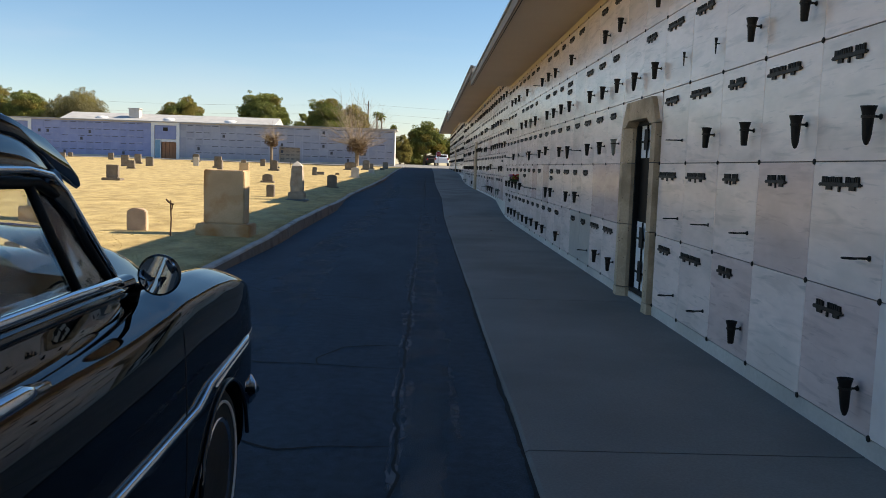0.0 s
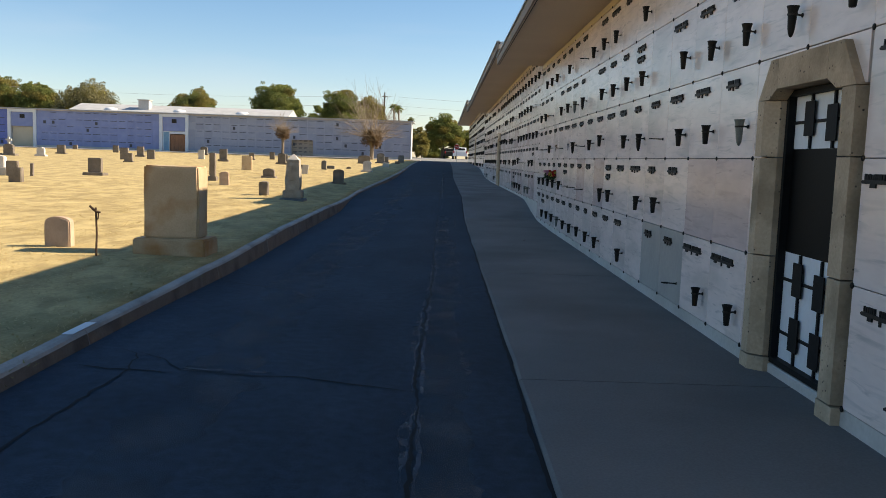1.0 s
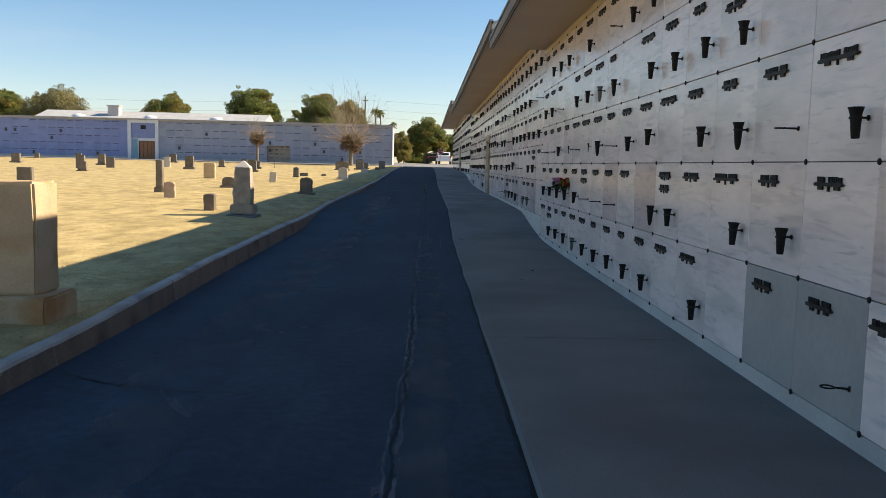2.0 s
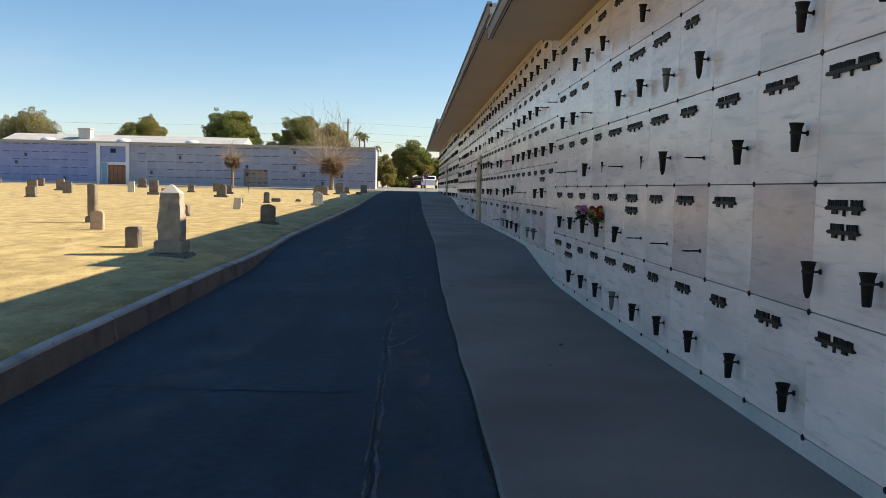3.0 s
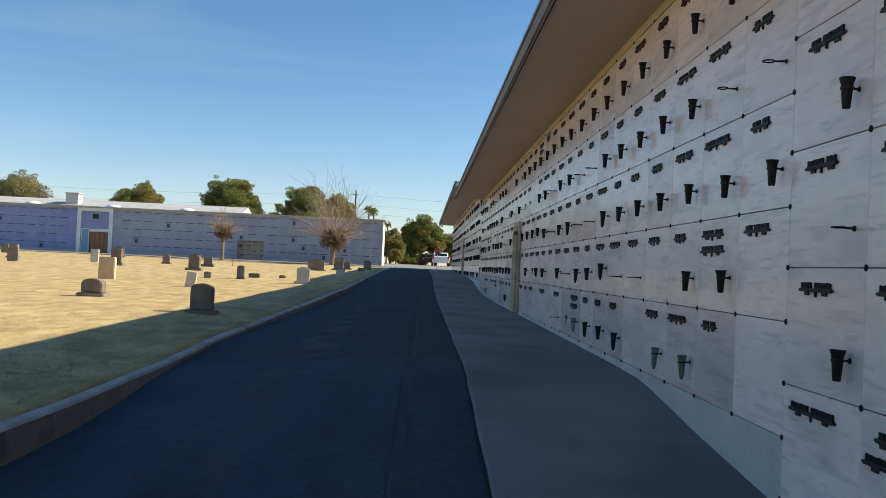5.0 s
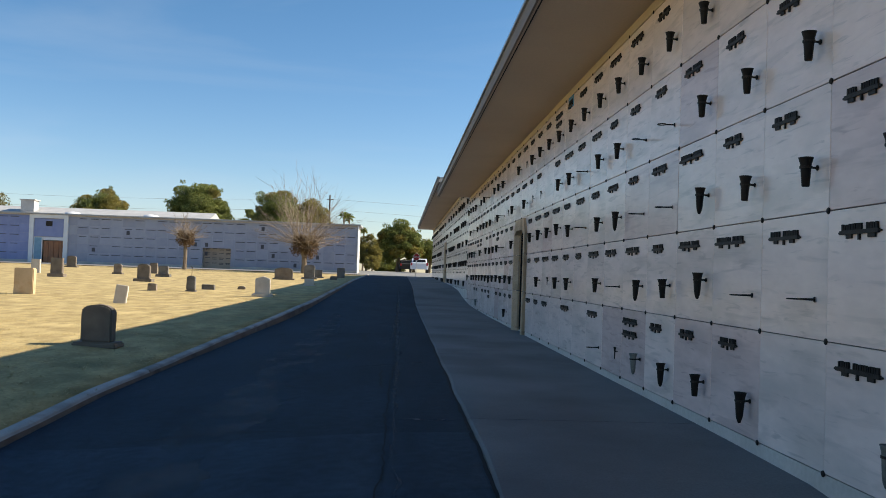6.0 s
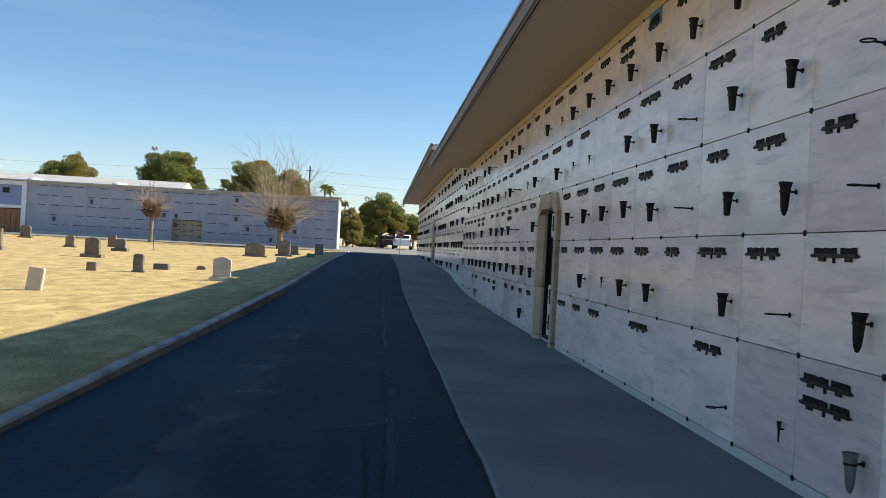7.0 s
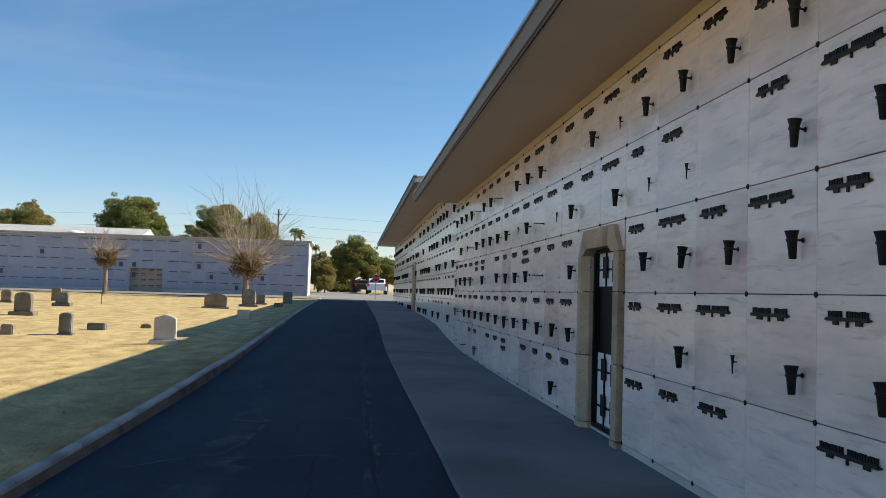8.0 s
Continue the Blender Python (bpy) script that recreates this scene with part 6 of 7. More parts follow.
def distant_car(x, y, turn, paint, label, van=False):
    """A plain modern car seen from far off; its nose points along -y before the turn."""
    z = ground_z(y)
    root = tagged(empty("parked_car", (x, y, z)), label, "car", "parked cars in the street")
    root.rotation_euler = (0, 0, radians(turn))
    L, wd = 4.5, 1.8
    roof = 1.75 if van else 1.45
    side = [(-L / 2, 0.35), (-L / 2, 0.75), (-L * 0.46, 0.9), (-L * 0.22, 0.98), (-L * 0.08, roof - 0.06), (0.1, roof), (L * 0.32, roof - 0.02), (L * 0.46, 1.05), (L / 2, 0.95), (L / 2, 0.35)]
    bm = bmesh.new()
    n = len(side)
    rings = []
    for f, dx in ((-0.5, 0.1), (-0.46, 0.0), (0.46, 0.0), (0.5, 0.1)):
        rings.append([(f * wd * (1 if v < 1.0 else 0.84), u * (1 - dx * 0.2), v) for u, v in side])
    loft(bm, rings)
    bmesh.ops.recalc_face_normals(bm, faces=bm.faces[:])
    part("body", bm, paint, root)
    for s in (-1, 1):
        bm = bmesh.new()
        prism(bm, [(-L * 0.16, 1.0), (-L * 0.06, roof - 0.12), (L * 0.30, roof - 0.12), (L * 0.40, 1.05)], s * wd * 0.44, s * wd * 0.472, "yz")
        part("side_glass", bm, RUBBER, root, "dark side window")
    bm = bmesh.new()
    prism(bm, [(-wd * 0.36, 1.0), (wd * 0.36, 1.0), (wd * 0.33, roof - 0.12), (-wd * 0.33, roof - 0.12)], L * 0.40, L * 0.452, "xz")
    part("rear_glass", bm, RUBBER, root, "dark rear window")
    for s in (-1, 1):
        bm = bmesh.new()
        box(bm, s * wd * 0.44 - 0.09, s * wd * 0.44 + 0.09, L * 0.488, L * 0.508, 0.72, 1.0)
        part("tail_light", bm, SIGN_RED, root, "red tail light")
        for yy in (-L * 0.31, L * 0.31):
            bm = bmesh.new()
            lathe(bm, [(0.02, -0.1), (0.32, -0.1), (0.33, 0.0), (0.32, 0.1), (0.02, 0.1)], 18, pose(s * wd * 0.47, yy, 0.32, 0, 90, 0))
            part("wheel", bm, RUBBER, root)


distant_car(2.05, 111.0, 180, WHITE_CAR, "white parked car seen from behind")
distant_car(0.95, 128.0, 182, RUBBER, "dark parked car in the street")


# ---------------------------------------------------------------- the black vintage sedan parked at the kerb
CAR_X = -1.50


def curve(ys, vs):
    """A smooth curve through stations, without overshoot."""
    ys, vs = np.array(ys, float), np.array(vs, float)
    h, d = np.diff(ys), np.diff(vs) / np.diff(ys)
    m = np.concatenate([[d[0]], np.where(d[:-1] * d[1:] > 0, 2 * d[:-1] * d[1:] / (d[:-1] + d[1:] + 1e-12), 0), [d[-1]]])

    def at(y):
        k = int(np.clip(np.searchsorted(ys, y) - 1, 0, len(h) - 1))
        t = min(1.0, max(0.0, (y - ys[k]) / h[k]))
        return float((2 * t ** 3 - 3 * t ** 2 + 1) * vs[k] + (t ** 3 - 2 * t ** 2 + t) * h[k] * m[k] + (3 * t ** 2 - 2 * t ** 3) * vs[k + 1] + (t ** 3 - t ** 2) * h[k] * m[k + 1])
    return at


HALF = curve([-0.85, -0.75, -0.5, 0, 1.0, 3.2, 3.8, 4.05, 4.18, 4.26, 4.32], [0.60, 0.72, 0.83, 0.885, 0.90, 0.90, 0.90, 0.893, 0.868, 0.815, 0.70])
CREST = curve([-0.85, -0.75, -0.5, 0, 1.0, 2.2, 2.7, 3.0, 3.25, 3.5, 3.78, 3.96, 4.10, 4.20, 4.27, 4.32], [0.66, 0.78, 0.90, 0.97, 0.99, 1.00, 1.015, 1.04, 1.058, 1.058, 1.045, 1.02, 0.985, 0.935, 0.86, 0.75])
BOTTOM = curve([-0.85, -0.6, 3.95, 4.18, 4.32], [0.50, 0.32, 0.30, 0.38, 0.52])
VALLEY = curve([-0.85, -0.5, 0.05, 3.0, 3.3, 3.6, 3.9, 4.18, 4.32], [0.66, 0.92, 1.06, 1.055, 1.03, 1.00, 0.955, 0.89, 0.74])
BONNET = curve([-0.85, -0.5, 0.04, 3.0, 3.3, 3.6, 3.85, 4.06, 4.19, 4.28, 4.32], [0.68, 0.97, 1.16, 1.20, 1.205, 1.185, 1.14, 1.07, 0.97, 0.87, 0.77])
SHELF = curve([-0.85, 0.1, 2.3, 2.75, 3.1, 4.32], [0.13, 0.075, 0.07, 0.09, 0.13, 0.13])


def spline(pts, n):
    """Centripetal-free Catmull-Rom through 2D points, n pieces a stretch."""
    out = []
    for k in range(len(pts) - 1):
        a, b, c, d = (np.array(pts[max(0, min(len(pts) - 1, k + o))], float) for o in (-1, 0, 1, 2))
        for i in range(n):
            t = i / n
            p = 0.5 * (2 * b + (c - a) * t + (2 * a - 5 * b + 4 * c - d) * t * t + (3 * b - a - 3 * c + d) * t ** 3)
            out.append((float(p[0]), float(p[1])))
    out.append(tuple(pts[-1]))
    return out


def car_ring(y):
    """Right half of the body's cross-section at y, from the sill up to the middle line."""
    hw, zc, zb, zv, zh, sh = HALF(y), CREST(y), BOTTOM(y), VALLEY(y), BONNET(y), SHELF(y)
    k = max(0.15, min(1.0, (zc - zb) / 0.6))
    low = [(hw * 0.95, zb), (hw * 0.985, zb + 0.05 * k), (hw, zb + 0.27 * k), (hw - 0.003, zc - 0.20 * k), (hw - 0.011, zc - 0.09 * k), (hw - 0.028, zc - 0.038 * k), (hw - sh * 0.75, zc - 0.008), (hw - sh, zc)]
    if 0.10 < y < 3.02:
        top = [(hw - sh - 0.018, zc + 0.02), (0.785, 1.085), (0.775, 1.115), (0.74, 1.118), (0.70, 1.10), (0.67, 0.80), (0.35, 0.78), (0.0, 0.78)]
    else:
        top = [(hw - sh - 0.07, zc - 0.012), (min(0.60, hw - 0.2), zv + 0.012), (min(0.545, hw - 0.24), zv), (0.50 * min(1, hw / 0.8), zv + 0.02), (0.46 * min(1, hw / 0.8), zv * 0.6 + zh * 0.4), (0.38 * min(1, hw / 0.8), zv * 0.2 + zh * 0.8), (0.20, zh - 0.012), (0.0, zh)]
    return spline(low, 4)[:-1] + (spline([low[-2]] + [low[-1]] + top, 3)[3:])


def vintage_car():
    root = tagged(empty("vintage_car", (CAR_X, 0, ground_z(2))), "glossy black vintage sedan with chrome trim parked at the kerb", "car")
    ys = [-0.85, -0.82, -0.75, -0.6, -0.4, -0.15, 0.03, 0.11] + steps(0.3, 2.2, 0.35) + steps(2.3, 3.0, 0.1) + [3.015, 3.03] + steps(3.08, 3.98, 0.06) + steps(4.01, 4.32, 0.02)
    rings = []
    for y in ys:
        half = car_ring(y)
        rings.append([(x, y, z) for x, z in half] + [(-x, y, z) for x, z in half[:-1][::-1]])
    bm = bmesh.new()
    loft(bm, rings)
    bmesh.ops.recalc_face_normals(bm, faces=bm.faces[:])
    me = bpy.data.meshes.new("body")
    bm.to_mesh(me)
    bm.free()
    blank = new("blank", me)
    bm = bmesh.new()
    for y in (0.42, 3.60):
        for s in (-1, 1):
            lathe(bm, [(0.35, -0.2), (0.35, 0.2)], 36, pose(s * 0.80, y, 0.31, 0, 90, 0))
    cutter = new("cutter", bpy.data.meshes.new("cutter"))
    bmesh.ops.recalc_face_normals(bm, faces=bm.faces[:])
    bm.to_mesh(cutter.data)
    bm.free()
    mod = blank.modifiers.new("arches", 'BOOLEAN')
    mod.operation, mod.solver, mod.object = 'DIFFERENCE', 'EXACT', cutter
    bpy.context.view_layer.update()
    me = bpy.data.meshes.new_from_object(blank.evaluated_get(bpy.context.evaluated_depsgraph_get()))
    bpy.data.objects.remove(blank)
    bpy.data.objects.remove(cutter)
    me.materials.clear()
    me.materials.append(CAR_BLACK)
    me.name = "body"
    me.polygons.foreach_set("use_smooth", [True] * len(me.polygons))
    me.set_sharp_from_angle(angle=radians(38))
    body = new("body", me)
    body.parent = root

    def side_tube(name, pts, r, material, label="", both=True, squash=None, n=10):
        for s in ((1, -1) if both else (1,)):
            b = bmesh.new()
            tube(b, [(s * x, y, z) for x, y, z in pts], r, n)
            part(name, b, material, root, label, True)

    # roof: an arched shell over the cabin, rounded at both ends
    bm = bmesh.new()
    rows = []
    crown = curve([0.0, 0.12, 0.35, 0.7, 1.3, 2.0, 2.5, 2.70, 2.82, 2.90], [1.24, 1.41, 1.53, 1.605, 1.635, 1.635, 1.615, 1.585, 1.54, 1.495])
    rail = curve([0.0, 0.2, 0.5, 1.5, 2.4, 2.62, 2.76, 2.90], [1.16, 1.32, 1.40, 1.41, 1.41, 1.405, 1.39, 1.37])
    wide = curve([0.0, 0.3, 1.0, 2.2, 2.6, 2.90], [0.66, 0.685, 0.695, 0.695, 0.68, 0.625])
    for y in steps(0.0, 0.6, 0.06) + steps(0.75, 2.4, 0.15) + steps(2.45, 2.90, 0.035):
        zc, zr, wd = crown(y), rail(y), wide(y)
        prof = [(wd * math.cos(a) ** 0.72, zr + (zc - zr) * math.sin(a) ** 0.95) for a in [math.pi / 2 * i / 14 for i in range(14)]] + [(0.0, zc)]
        top = [(x, y, z) for x, z in prof] + [(-x, y, z) for x, z in prof[:-1][::-1]]
        low = [(x * 0.95, y, z - 0.025) for x, y, z in top][::-1]
        rows.append(top + low)
    loft(bm, rows)
    bmesh.ops.recalc_face_normals(bm, faces=bm.faces[:])
    part("roof", bm, CAR_BLACK, root, "", True)
    # pillars
    for s in (1, -1):
        for pts, r in (([(0.712, 2.97, 1.06), (0.704, 2.875, 1.18), (0.688, 2.785, 1.29), (0.668, 2.71, 1.39)], [0.034, 0.029, 0.029, 0.036]),
                       ([(0.75, 1.62, 1.08), (0.672, 1.60, 1.40)], [0.045, 0.045]),
                       ([(0.74, 0.50, 1.08), (0.64, 0.56, 1.36)], [0.14, 0.12]), ([(0.70, 0.22, 1.08), (0.60, 0.34, 1.28)], [0.14, 0.12])):
            b = bmesh.new()
            tube(b, [(s * x, y, z) for x, y, z in pts], r, 10)
            part("pillar", b, CAR_BLACK, root, "", True)
    # chrome: belt moulding, drip rail, quarter-window bar, side trim
    side_tube("belt_moulding", [(0.760, 3.0, 1.09), (0.776, 2.88, 1.116), (0.778, 2.6, 1.12), (0.778, 2.0, 1.12), (0.776, 1.0, 1.12), (0.75, 0.2, 1.10)], 0.014, CHROME, "chrome belt moulding")
    side_tube("sill_moulding", [(0.775, 3.03, 1.07), (0.788, 2.85, 1.088), (0.789, 2.6, 1.09), (0.789, 2.0, 1.09), (0.787, 1.0, 1.09), (0.76, 0.2, 1.07)], 0.017, CAR_BLACK)
    side_tube("drip_rail", [(0.745, 2.985, 1.10), (0.733, 2.895, 1.19), (0.714, 2.81, 1.29), (0.700, 2.75, 1.36), (0.698, 2.68, 1.397), (0.701, 2.56, 1.41), (0.702, 2.2, 1.412), (0.702, 1.4, 1.412), (0.70, 0.6, 1.40), (0.70, 0.2, 1.30)], 0.009, CHROME, "chrome drip rail")
    side_tube("window_frame", [(0.740, 2.93, 1.11), (0.716, 2.835, 1.22), (0.690, 2.735, 1.345), (0.680, 2.65, 1.378), (0.682, 2.3, 1.386), (0.682, 1.66, 1.386)], 0.014, IRON, "black window frame")
    side_tube("window_bar", [(0.762, 2.68, 1.11), (0.715, 2.64, 1.25), (0.678, 2.60, 1.38)], 0.013, IRON, "dark quarter-window bar")
    side_tube("side_trim", [(0.876, 4.12, 0.752), (0.897, 3.95, 0.745), (0.903, 3.60, 0.728), (0.906, 3.36, 0.715), (0.908, 3.27, 0.695), (0.908, 3.20, 0.680), (0.907, 2.8, 0.672), (0.907, 1.4, 0.655), (0.90, 0.6, 0.64)], 0.012, CHROME, "chrome side trim")
    side_tube("lower_trim", [(0.878, 4.12, 0.732), (0.898, 3.95, 0.725), (0.904, 3.60, 0.707), (0.907, 3.42, 0.694)], 0.008, CHROME, "thin chrome trim")
    arch = [(0.905, 3.60 + 0.353 * math.cos(a), 0.31 + 0.353 * math.sin(a)) for a in [math.pi * i / 18 for i in range(1, 18)]]
    side_tube("arch_lip", arch, 0.008, CAR_BLACK, "rolled wheel arch lip")
    # seams of door and wing, laid on the skin as thin dark beads
    def seam(y0, z_from, z_to, lean=0.0):
        pts = []
        half = car_ring(y0)
        xs, zs = [p[0] for p in half[:29]], [p[1] for p in half[:29]]
        for i in range(9):
            z = z_from + (z_to - z_from) * i / 8
            pts.append((float(np.interp(z, zs, xs)) + 0.0005, y0 + lean * (z - z_to), z))
        side_tube("panel_seam", pts, 0.002, RUBBER, n=5)
    seam(3.10, 0.36, 1.0, -0.03)
    seam(1.66, 0.34, 0.925)
    seam(2.02, 0.34, 0.925)
    # glass
    def pane(name, quads, s=1):
        b = bmesh.new()
        for q in quads:                                 # a thin closed slab, its faces looking outwards
            ps = [Vector((s * x, y, z)) for x, y, z in q]
            n = (ps[2] - ps[0]).cross(ps[3] - ps[1]).normalized()
            fr, bk = [b.verts.new(p + n * 0.002) for p in ps], [b.verts.new(p - n * 0.002) for p in ps]
            b.faces.new(fr)
            b.faces.new(bk[::-1])
            for i in range(4):
                b.faces.new((fr[i], bk[i], bk[(i + 1) % 4], fr[(i + 1) % 4]))
        ob = part(name, b, GLASS, root, "clear window glass")
        ob.visible_shadow = False
    for s in (1, -1):
        pane("side_window", [((0.755, 2.66, 1.115), (0.672, 2.59, 1.38), (0.675, 1.66, 1.385), (0.755, 1.66, 1.115))], s)
        pane("quarter_window", [((0.755, 2.70, 1.115), (0.740, 2.92, 1.115), (0.680, 2.73, 1.35), (0.67, 2.63, 1.38))], s)
        pane("rear_side_window", [((0.755, 1.57, 1.115), (0.672, 1.57, 1.385), (0.66, 0.70, 1.37), (0.745, 0.66, 1.115))], s)
    pane("windscreen", [((0.72, 2.99, 1.10), (0.0, 3.10, 1.14), (0.0, 2.88, 1.42), (0.63, 2.74, 1.37)), ((-0.72, 2.99, 1.10), (-0.63, 2.74, 1.37), (0.0, 2.88, 1.42), (0.0, 3.10, 1.14))])
    # outside sun visor over the windscreen
    bm = bmesh.new()
    rows = []
    for y, z in ((2.66, 1.628), (2.82, 1.613), (2.98, 1.575), (3.10, 1.525), (3.18, 1.478), (3.195, 1.455), (3.17, 1.445), (3.08, 1.478), (2.96, 1.522), (2.82, 1.555), (2.66, 1.575)):
        rows.append([(x, y - 0.20 * (abs(x) / 0.64) ** 2.4, z - 0.09 * (abs(x) / 0.64) ** 2.6) for x in [0.64 * (i / 12 - 1) for i in range(25)]])
    cols = [[r[i] for r in rows] for i in range(25)]
    loft(bm, cols)
    bmesh.ops.recalc_face_normals(bm, faces=bm.faces[:])
    part("sun_visor", bm, CAR_BLACK, root, "outside sun visor", True)
    # round door mirror on an arm, facing back along the car
    bm = bmesh.new()
    lathe(bm, [(0.0, 0.030), (0.03, 0.028), (0.048, 0.014), (0.056, 0.0), (0.056, -0.006), (0.052, -0.008)], 28, pose(0.885, 2.90, 1.137, -88.8, 0, 6.9))
    mir = part("door_mirror", bm, CAR_BLACK, root, "round black door mirror", True)
    bm = bmesh.new()
    lathe(bm, [(0.0505, -0.0075), (0.0505, -0.0095)], 28, pose(0.885, 2.90, 1.137, -88.8, 0, 6.9))
    part("mirror_glass", bm, plain("mirror_silver", (0.85, 0.86, 0.87), 0.01, 1.0), mir)
    bm = bmesh.new()
    tube(bm, [(0.885, 2.92, 1.12), (0.84, 2.97, 1.10), (0.79, 3.01, 1.085), (0.765, 3.03, 1.05)], [0.007, 0.008, 0.012, 0.022], 8)
    part("mirror_arm", bm, IRON, mir, "", True)
    # door handle
    bm = bmesh.new()
    tube(bm, [(0.895, 1.89, 1.025), (0.915, 1.93, 1.038), (0.918, 2.05, 1.041), (0.908, 2.17, 1.028)], [0.012, 0.018, 0.019, 0.011], 8)
    lathe(bm, [(0.028, 0.0), (0.024, 0.03), (0.016, 0.045)], 12, pose(0.862, 1.97, 1.005, 0, 65, 0))
    part("door_handle", bm, CHROME, root, "chrome door handle", True)
    # bumpers
    for y, d in ((4.17, 1), (-0.86, -1)):
        bm = bmesh.new()
        rows = []
        for i in range(33):
            x = 0.915 * math.sin(math.pi / 2 * (i / 16 - 1))
            yy = y + d * (0.09 - 0.22 * (abs(x) / 0.95) ** 3.2)
            f = math.sqrt(max(0.16, 1 - max(0, (abs(x) - 0.85) / 0.067) ** 2))
            rows.append([(x, yy + d * o * f, 0.515 + (z - 0.515) * f) for o, z in ((-0.015, 0.435), (0.015, 0.44), (0.04, 0.47), (0.052, 0.51), (0.044, 0.55), (0.018, 0.585), (-0.015, 0.59), (-0.02, 0.51))])
        loft(bm, rows)
        bmesh.ops.recalc_face_normals(bm, faces=bm.faces[:])
        part("bumper", bm, CHROME, root, "curved chrome bumper", True)
        for x in (-0.90, -0.35, 0.35, 0.90):
            bm = bmesh.new()
            lathe(bm, [(0.018, 0.0), (0.016, 0.012), (0.006, 0.018)], 10, pose(x, y + d * (0.14 - 0.22 * (abs(x) / 0.95) ** 3.2), 0.50, -90 * d, 0, 0))
            part("bumper_bolt", bm, CHROME, root)
    for x in (-0.75, 0.75):
        for y in (4.02, -0.75):
            bm = bmesh.new()
            box(bm, x - 0.03, x + 0.03, min(y, y + 0.2 * (1 if y > 0 else -1)), max(y, y + 0.2 * (1 if y > 0 else -1)), 0.43, 0.49)
            part("bumper_bracket", bm, IRON, root)
    # grille, headlamps
    for z in (0.50, 0.56, 0.62, 0.68):
        bm = bmesh.new()
        tube(bm, [(-0.5, 4.31, z), (-0.25, 4.34, z), (0.25, 4.34, z), (0.5, 4.31, z)], 0.014, 8)
        part("grille_bar", bm, CHROME, root, "chrome grille bar", True)
    for s in (1, -1):
        bm = bmesh.new()
        lathe(bm, [(0.0, 0.05), (0.05, 0.045), (0.085, 0.02), (0.10, 0.0), (0.105, -0.06)], 20, pose(s * 0.66, 4.28, 0.80, -90, 0, 0))
        part("headlamp", bm, CHROME, root, "round chrome headlamp", True)
    # wheels
    for y in (0.42, 3.60):
        for s in (1, -1):
            bm = bmesh.new()
            lathe(bm, [(0.20, -0.075), (0.29, -0.085), (0.32, -0.06), (0.328, 0.0), (0.32, 0.06), (0.29, 0.085), (0.20, 0.075)], 36, pose(s * 0.795, y, 0.322, 0, 90, 0))
            wheel = part("wheel", bm, RUBBER, root, "black tyre with bright rim", True)
            bm = bmesh.new()
            lathe(bm, [(0.0, 0.075), (0.06, 0.072), (0.10, 0.05), (0.15, 0.062), (0.19, 0.075), (0.205, 0.082), (0.205, 0.05)], 32, pose(s * 0.795, y, 0.322, 0, 90 * s, 0))
            part("hubcap", bm, CHROME, wheel, "chrome hubcap and trim ring", True)
            bm = bmesh.new()
            ring = [(s * 0.878, y + 0.262 * math.cos(a), 0.322 + 0.262 * math.sin(a)) for a in [2 * math.pi * i / 40 for i in range(41)]]
            tube(bm, ring, 0.006, 6, caps=False)
            part("tyre_line", bm, WHITE_PAINT, wheel, "thin white tyre line")
    # cabin: bench seats, dashboard, steering wheel
    for y in (1.35, 0.45):
        bm = bmesh.new()
        box(bm, -0.62, 0.62, y, y + 0.52, 0.76, 0.90)
        box(bm, -0.62, 0.62, y - 0.14, y - 0.002, 0.76, 1.20)
        bevelled(bm, 0.04, 2)
        part("bench_seat", bm, SEAT, root, "dark upholstered bench seat", True)
    bm = bmesh.new()
    prism(bm, [(2.60, 0.76), (2.62, 1.02), (2.75, 1.07), (3.0, 1.06), (3.0, 0.76)], -0.665, 0.665, "yz")
    part("dashboard", bm, SEAT, root, "dark dashboard")
    bm = bmesh.new()
    m = pose(-0.36, 2.36, 1.06, 62, 0, 0)
    tube(bm, [m @ Vector((0.21 * math.cos(a), 0.21 * math.sin(a), 0)) for a in [2 * math.pi * i / 30 for i in range(31)]], 0.011, 6, caps=False)
    for a in (0.2, math.pi - 0.2, -math.pi / 2):
        tube(bm, [m @ Vector((0, 0, 0)), m @ Vector((0.21 * math.cos(a), 0.21 * math.sin(a), 0))], 0.010, 6)
    tube(bm, [m @ Vector((0, 0, 0)), m @ Vector((0, 0, -0.45))], 0.02, 8)
    part("steering_wheel", bm, RUBBER, root, "thin-rimmed steering wheel", True)
    return root


vintage_car()


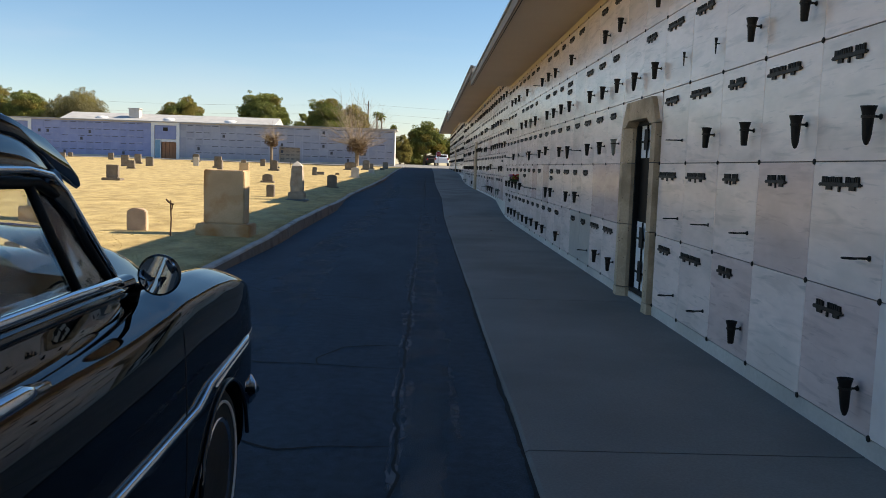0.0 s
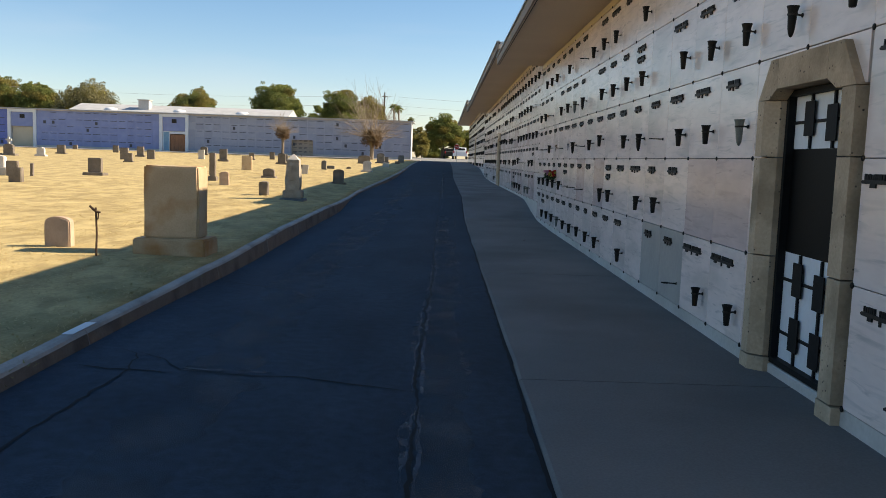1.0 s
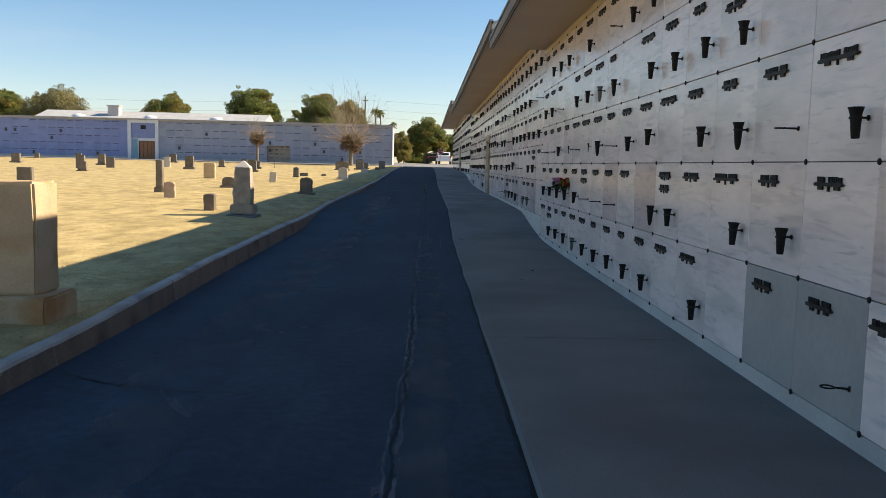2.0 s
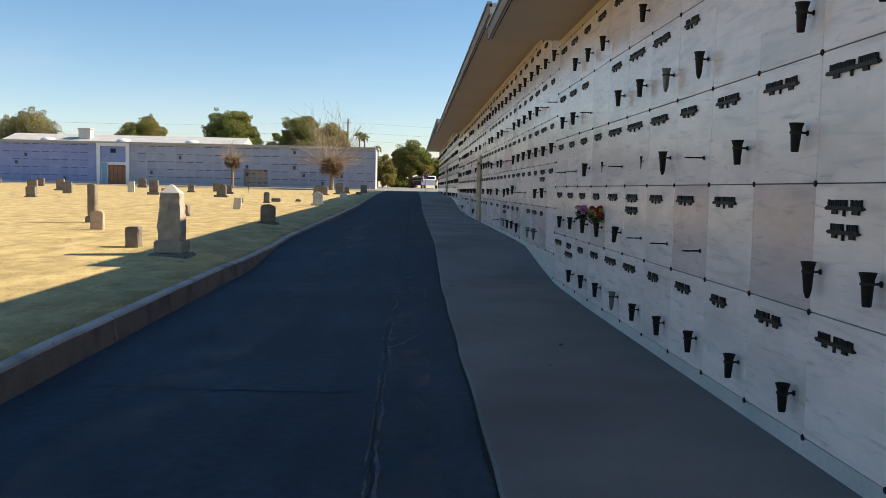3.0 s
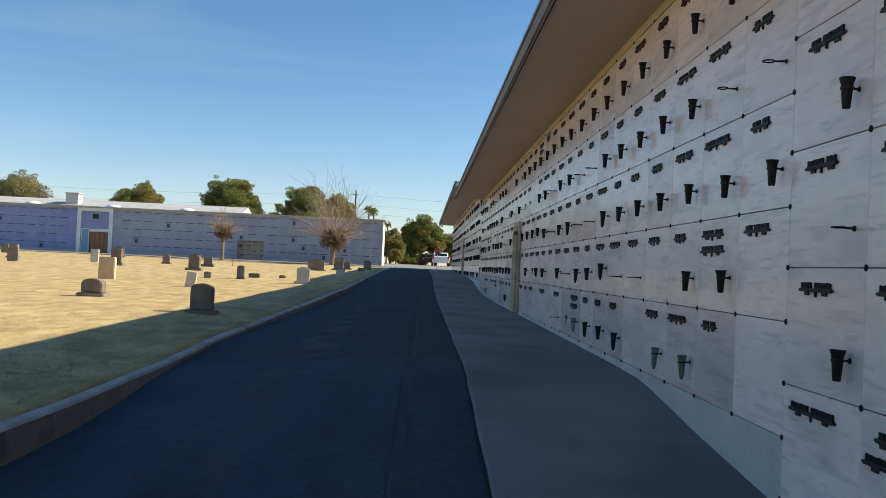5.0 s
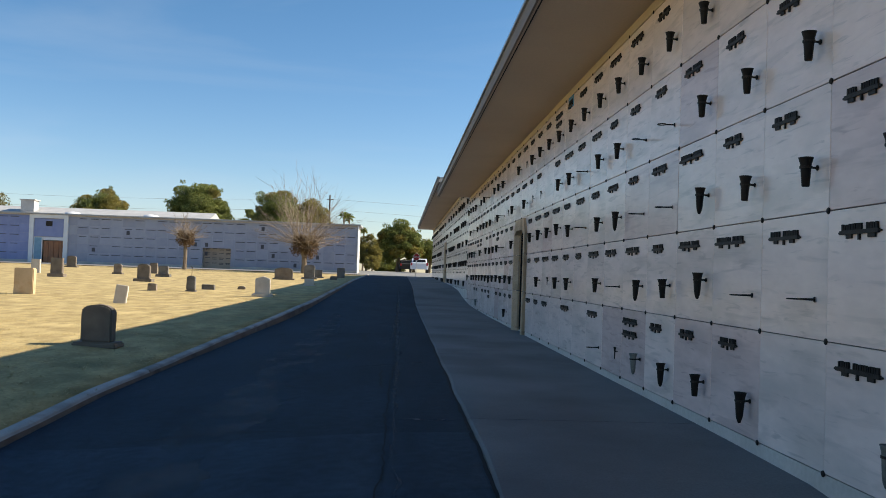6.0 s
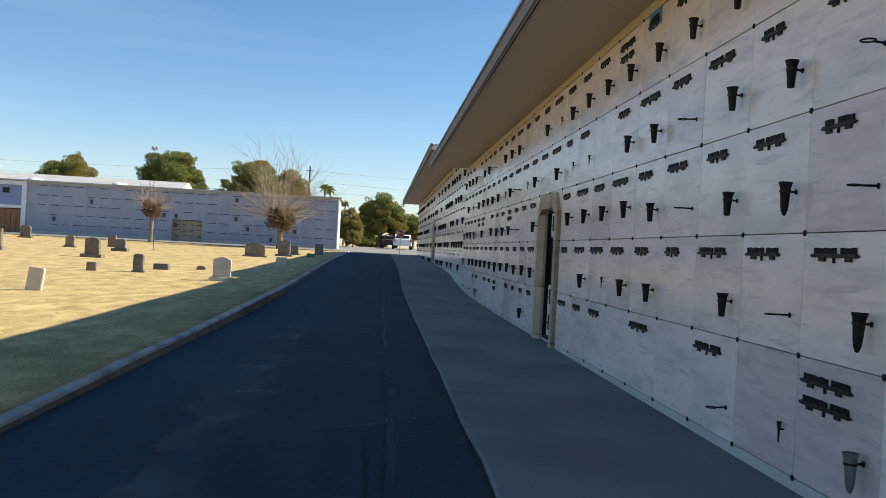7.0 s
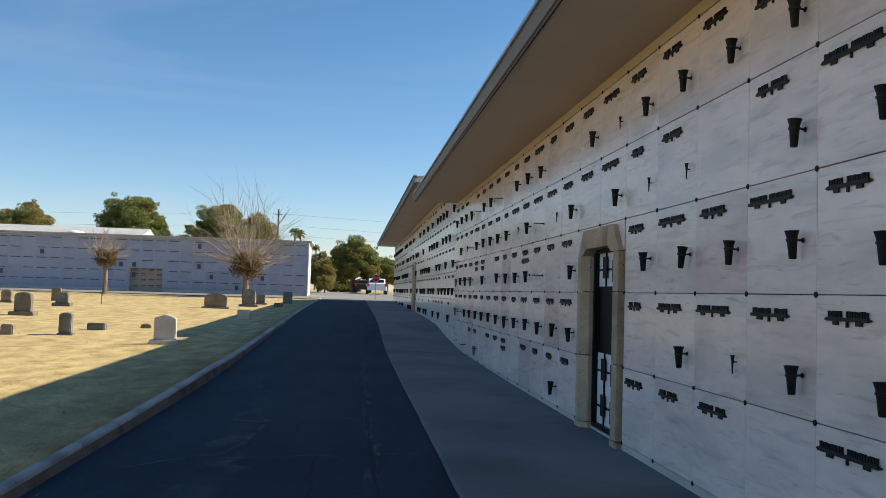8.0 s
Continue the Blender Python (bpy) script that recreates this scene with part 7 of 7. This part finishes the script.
# ---------------------------------------------------------------- grass blades on the near lawn
def blades(name, material, count, label, green):
    q = random.Random(77 if green else 78)
    vs, fs = [], []
    while len(fs) < count:
        y = 6 + 46 * q.random() ** 1.3
        x = kerb_x(y) - 0.15 - 8.5 * q.random() ** 1.5
        patch = noise.noise(Vector((x * 0.9, y * 0.45, 4.0))) + (0.35 if x > kerb_x(y) - 1.3 else -0.12)
        if green and patch < 0.42:
            continue
        if not green and q.random() > 0.35 + 0.8 * noise.noise(Vector((x * 1.7, y * 1.1, 9.0))):
            continue
        z = lawn_z(x, y) - 0.006
        for i in range(5):
            a = q.uniform(0, 6.283)
            h, lean = q.uniform(0.008, 0.024), q.uniform(0.015, 0.055)
            bx, by = x + q.gauss(0, 0.14 if green else 0.03), y + q.gauss(0, 0.14 if green else 0.03)
            w = 0.004 + 0.004 * q.random()
            o = len(vs)
            vs += [(bx - w * math.sin(a), by + w * math.cos(a), z), (bx + w * math.sin(a), by - w * math.cos(a), z), (bx + lean * math.cos(a), by + lean * math.sin(a), z + h)]
            fs.append((o, o + 1, o + 2))
    me = bpy.data.meshes.new(name)
    me.from_pydata(vs, [], fs)
    me.materials.append(material)
    return tagged(new(name, me), label, "grass", kind="stuff")


blades("dry_grass", STRAW, 120000, "short dry straw-coloured grass blades", False)
blades("green_grass", GREEN_BLADE, 3000, "patches of short green grass near the kerb", True)

bm = slab(0.55, 0.30, 0.06, "flat", 3, 0.004)
marker = part("flat_grave_marker", bm, GRANITE)
marker.matrix_basis = pose(-3.05, 8.45, lawn_z(-3.05, 8.45) - 0.028, -90, 0, 0)
tagged(marker, "flat grey grave marker set flush in the grass", "grave marker")


# ---------------------------------------------------------------- dry leaves blown onto the pavement
def fallen_leaf(x, y, size, turn):
    bm = bmesh.new()
    rows = []
    for i in range(7):
        u = i / 6
        w = size * 0.32 * math.sin(math.pi * (0.06 + 0.88 * u)) ** 0.8
        lift = 0.25 * size * (u - 0.5) ** 2
        rows.append([bm.verts.new((size * (u - 0.5), s * w, lift + 0.22 * size * abs(s) * (0.6 - u * 0.3) + 0.002)) for s in (-1, -0.5, 0, 0.5, 1)])
    for p, q in zip(rows, rows[1:]):
        for i in range(4):
            bm.faces.new((p[i], q[i], q[i + 1], p[i + 1]))
    bmesh.ops.solidify(bm, geom=bm.faces[:], thickness=0.001)
    ob = part("fallen_leaf", bm, LEAF_BROWN)
    ob.matrix_basis = pose(x, y, ground_z(y) + 0.019, 0, 0, turn)
    tagged(ob, "small dry brown leaf lying on the pavement", "leaf", "dry leaves on the pavement")


fallen_leaf(0.80, 24.45, 0.07, 20)
fallen_leaf(1.62, 19.92, 0.08, 70)
fallen_leaf(1.36, 18.98, 0.04, 140)


# ---------------------------------------------------------------- marble crypt fronts, one by one
for lv, k, r, y0, y1, z, whole in near_fronts:
    key = "f" if k >= 49 else "g" if (k, r) in GREY else "p" if (k, r) in PINK else "w"
    if whole and k != 15:
        ob = shared("crypt_front", panel_mesh[key], walls[lv], pose(W + rng.uniform(-0.0015, 0.0015), col(k), z))
    else:
        ob = part("crypt_front", chamfered_panel(y0, y1, z + GAP, z + H - GAP), MARBLE, walls[lv])
        ob.matrix_basis = pose(W, 0, 0)
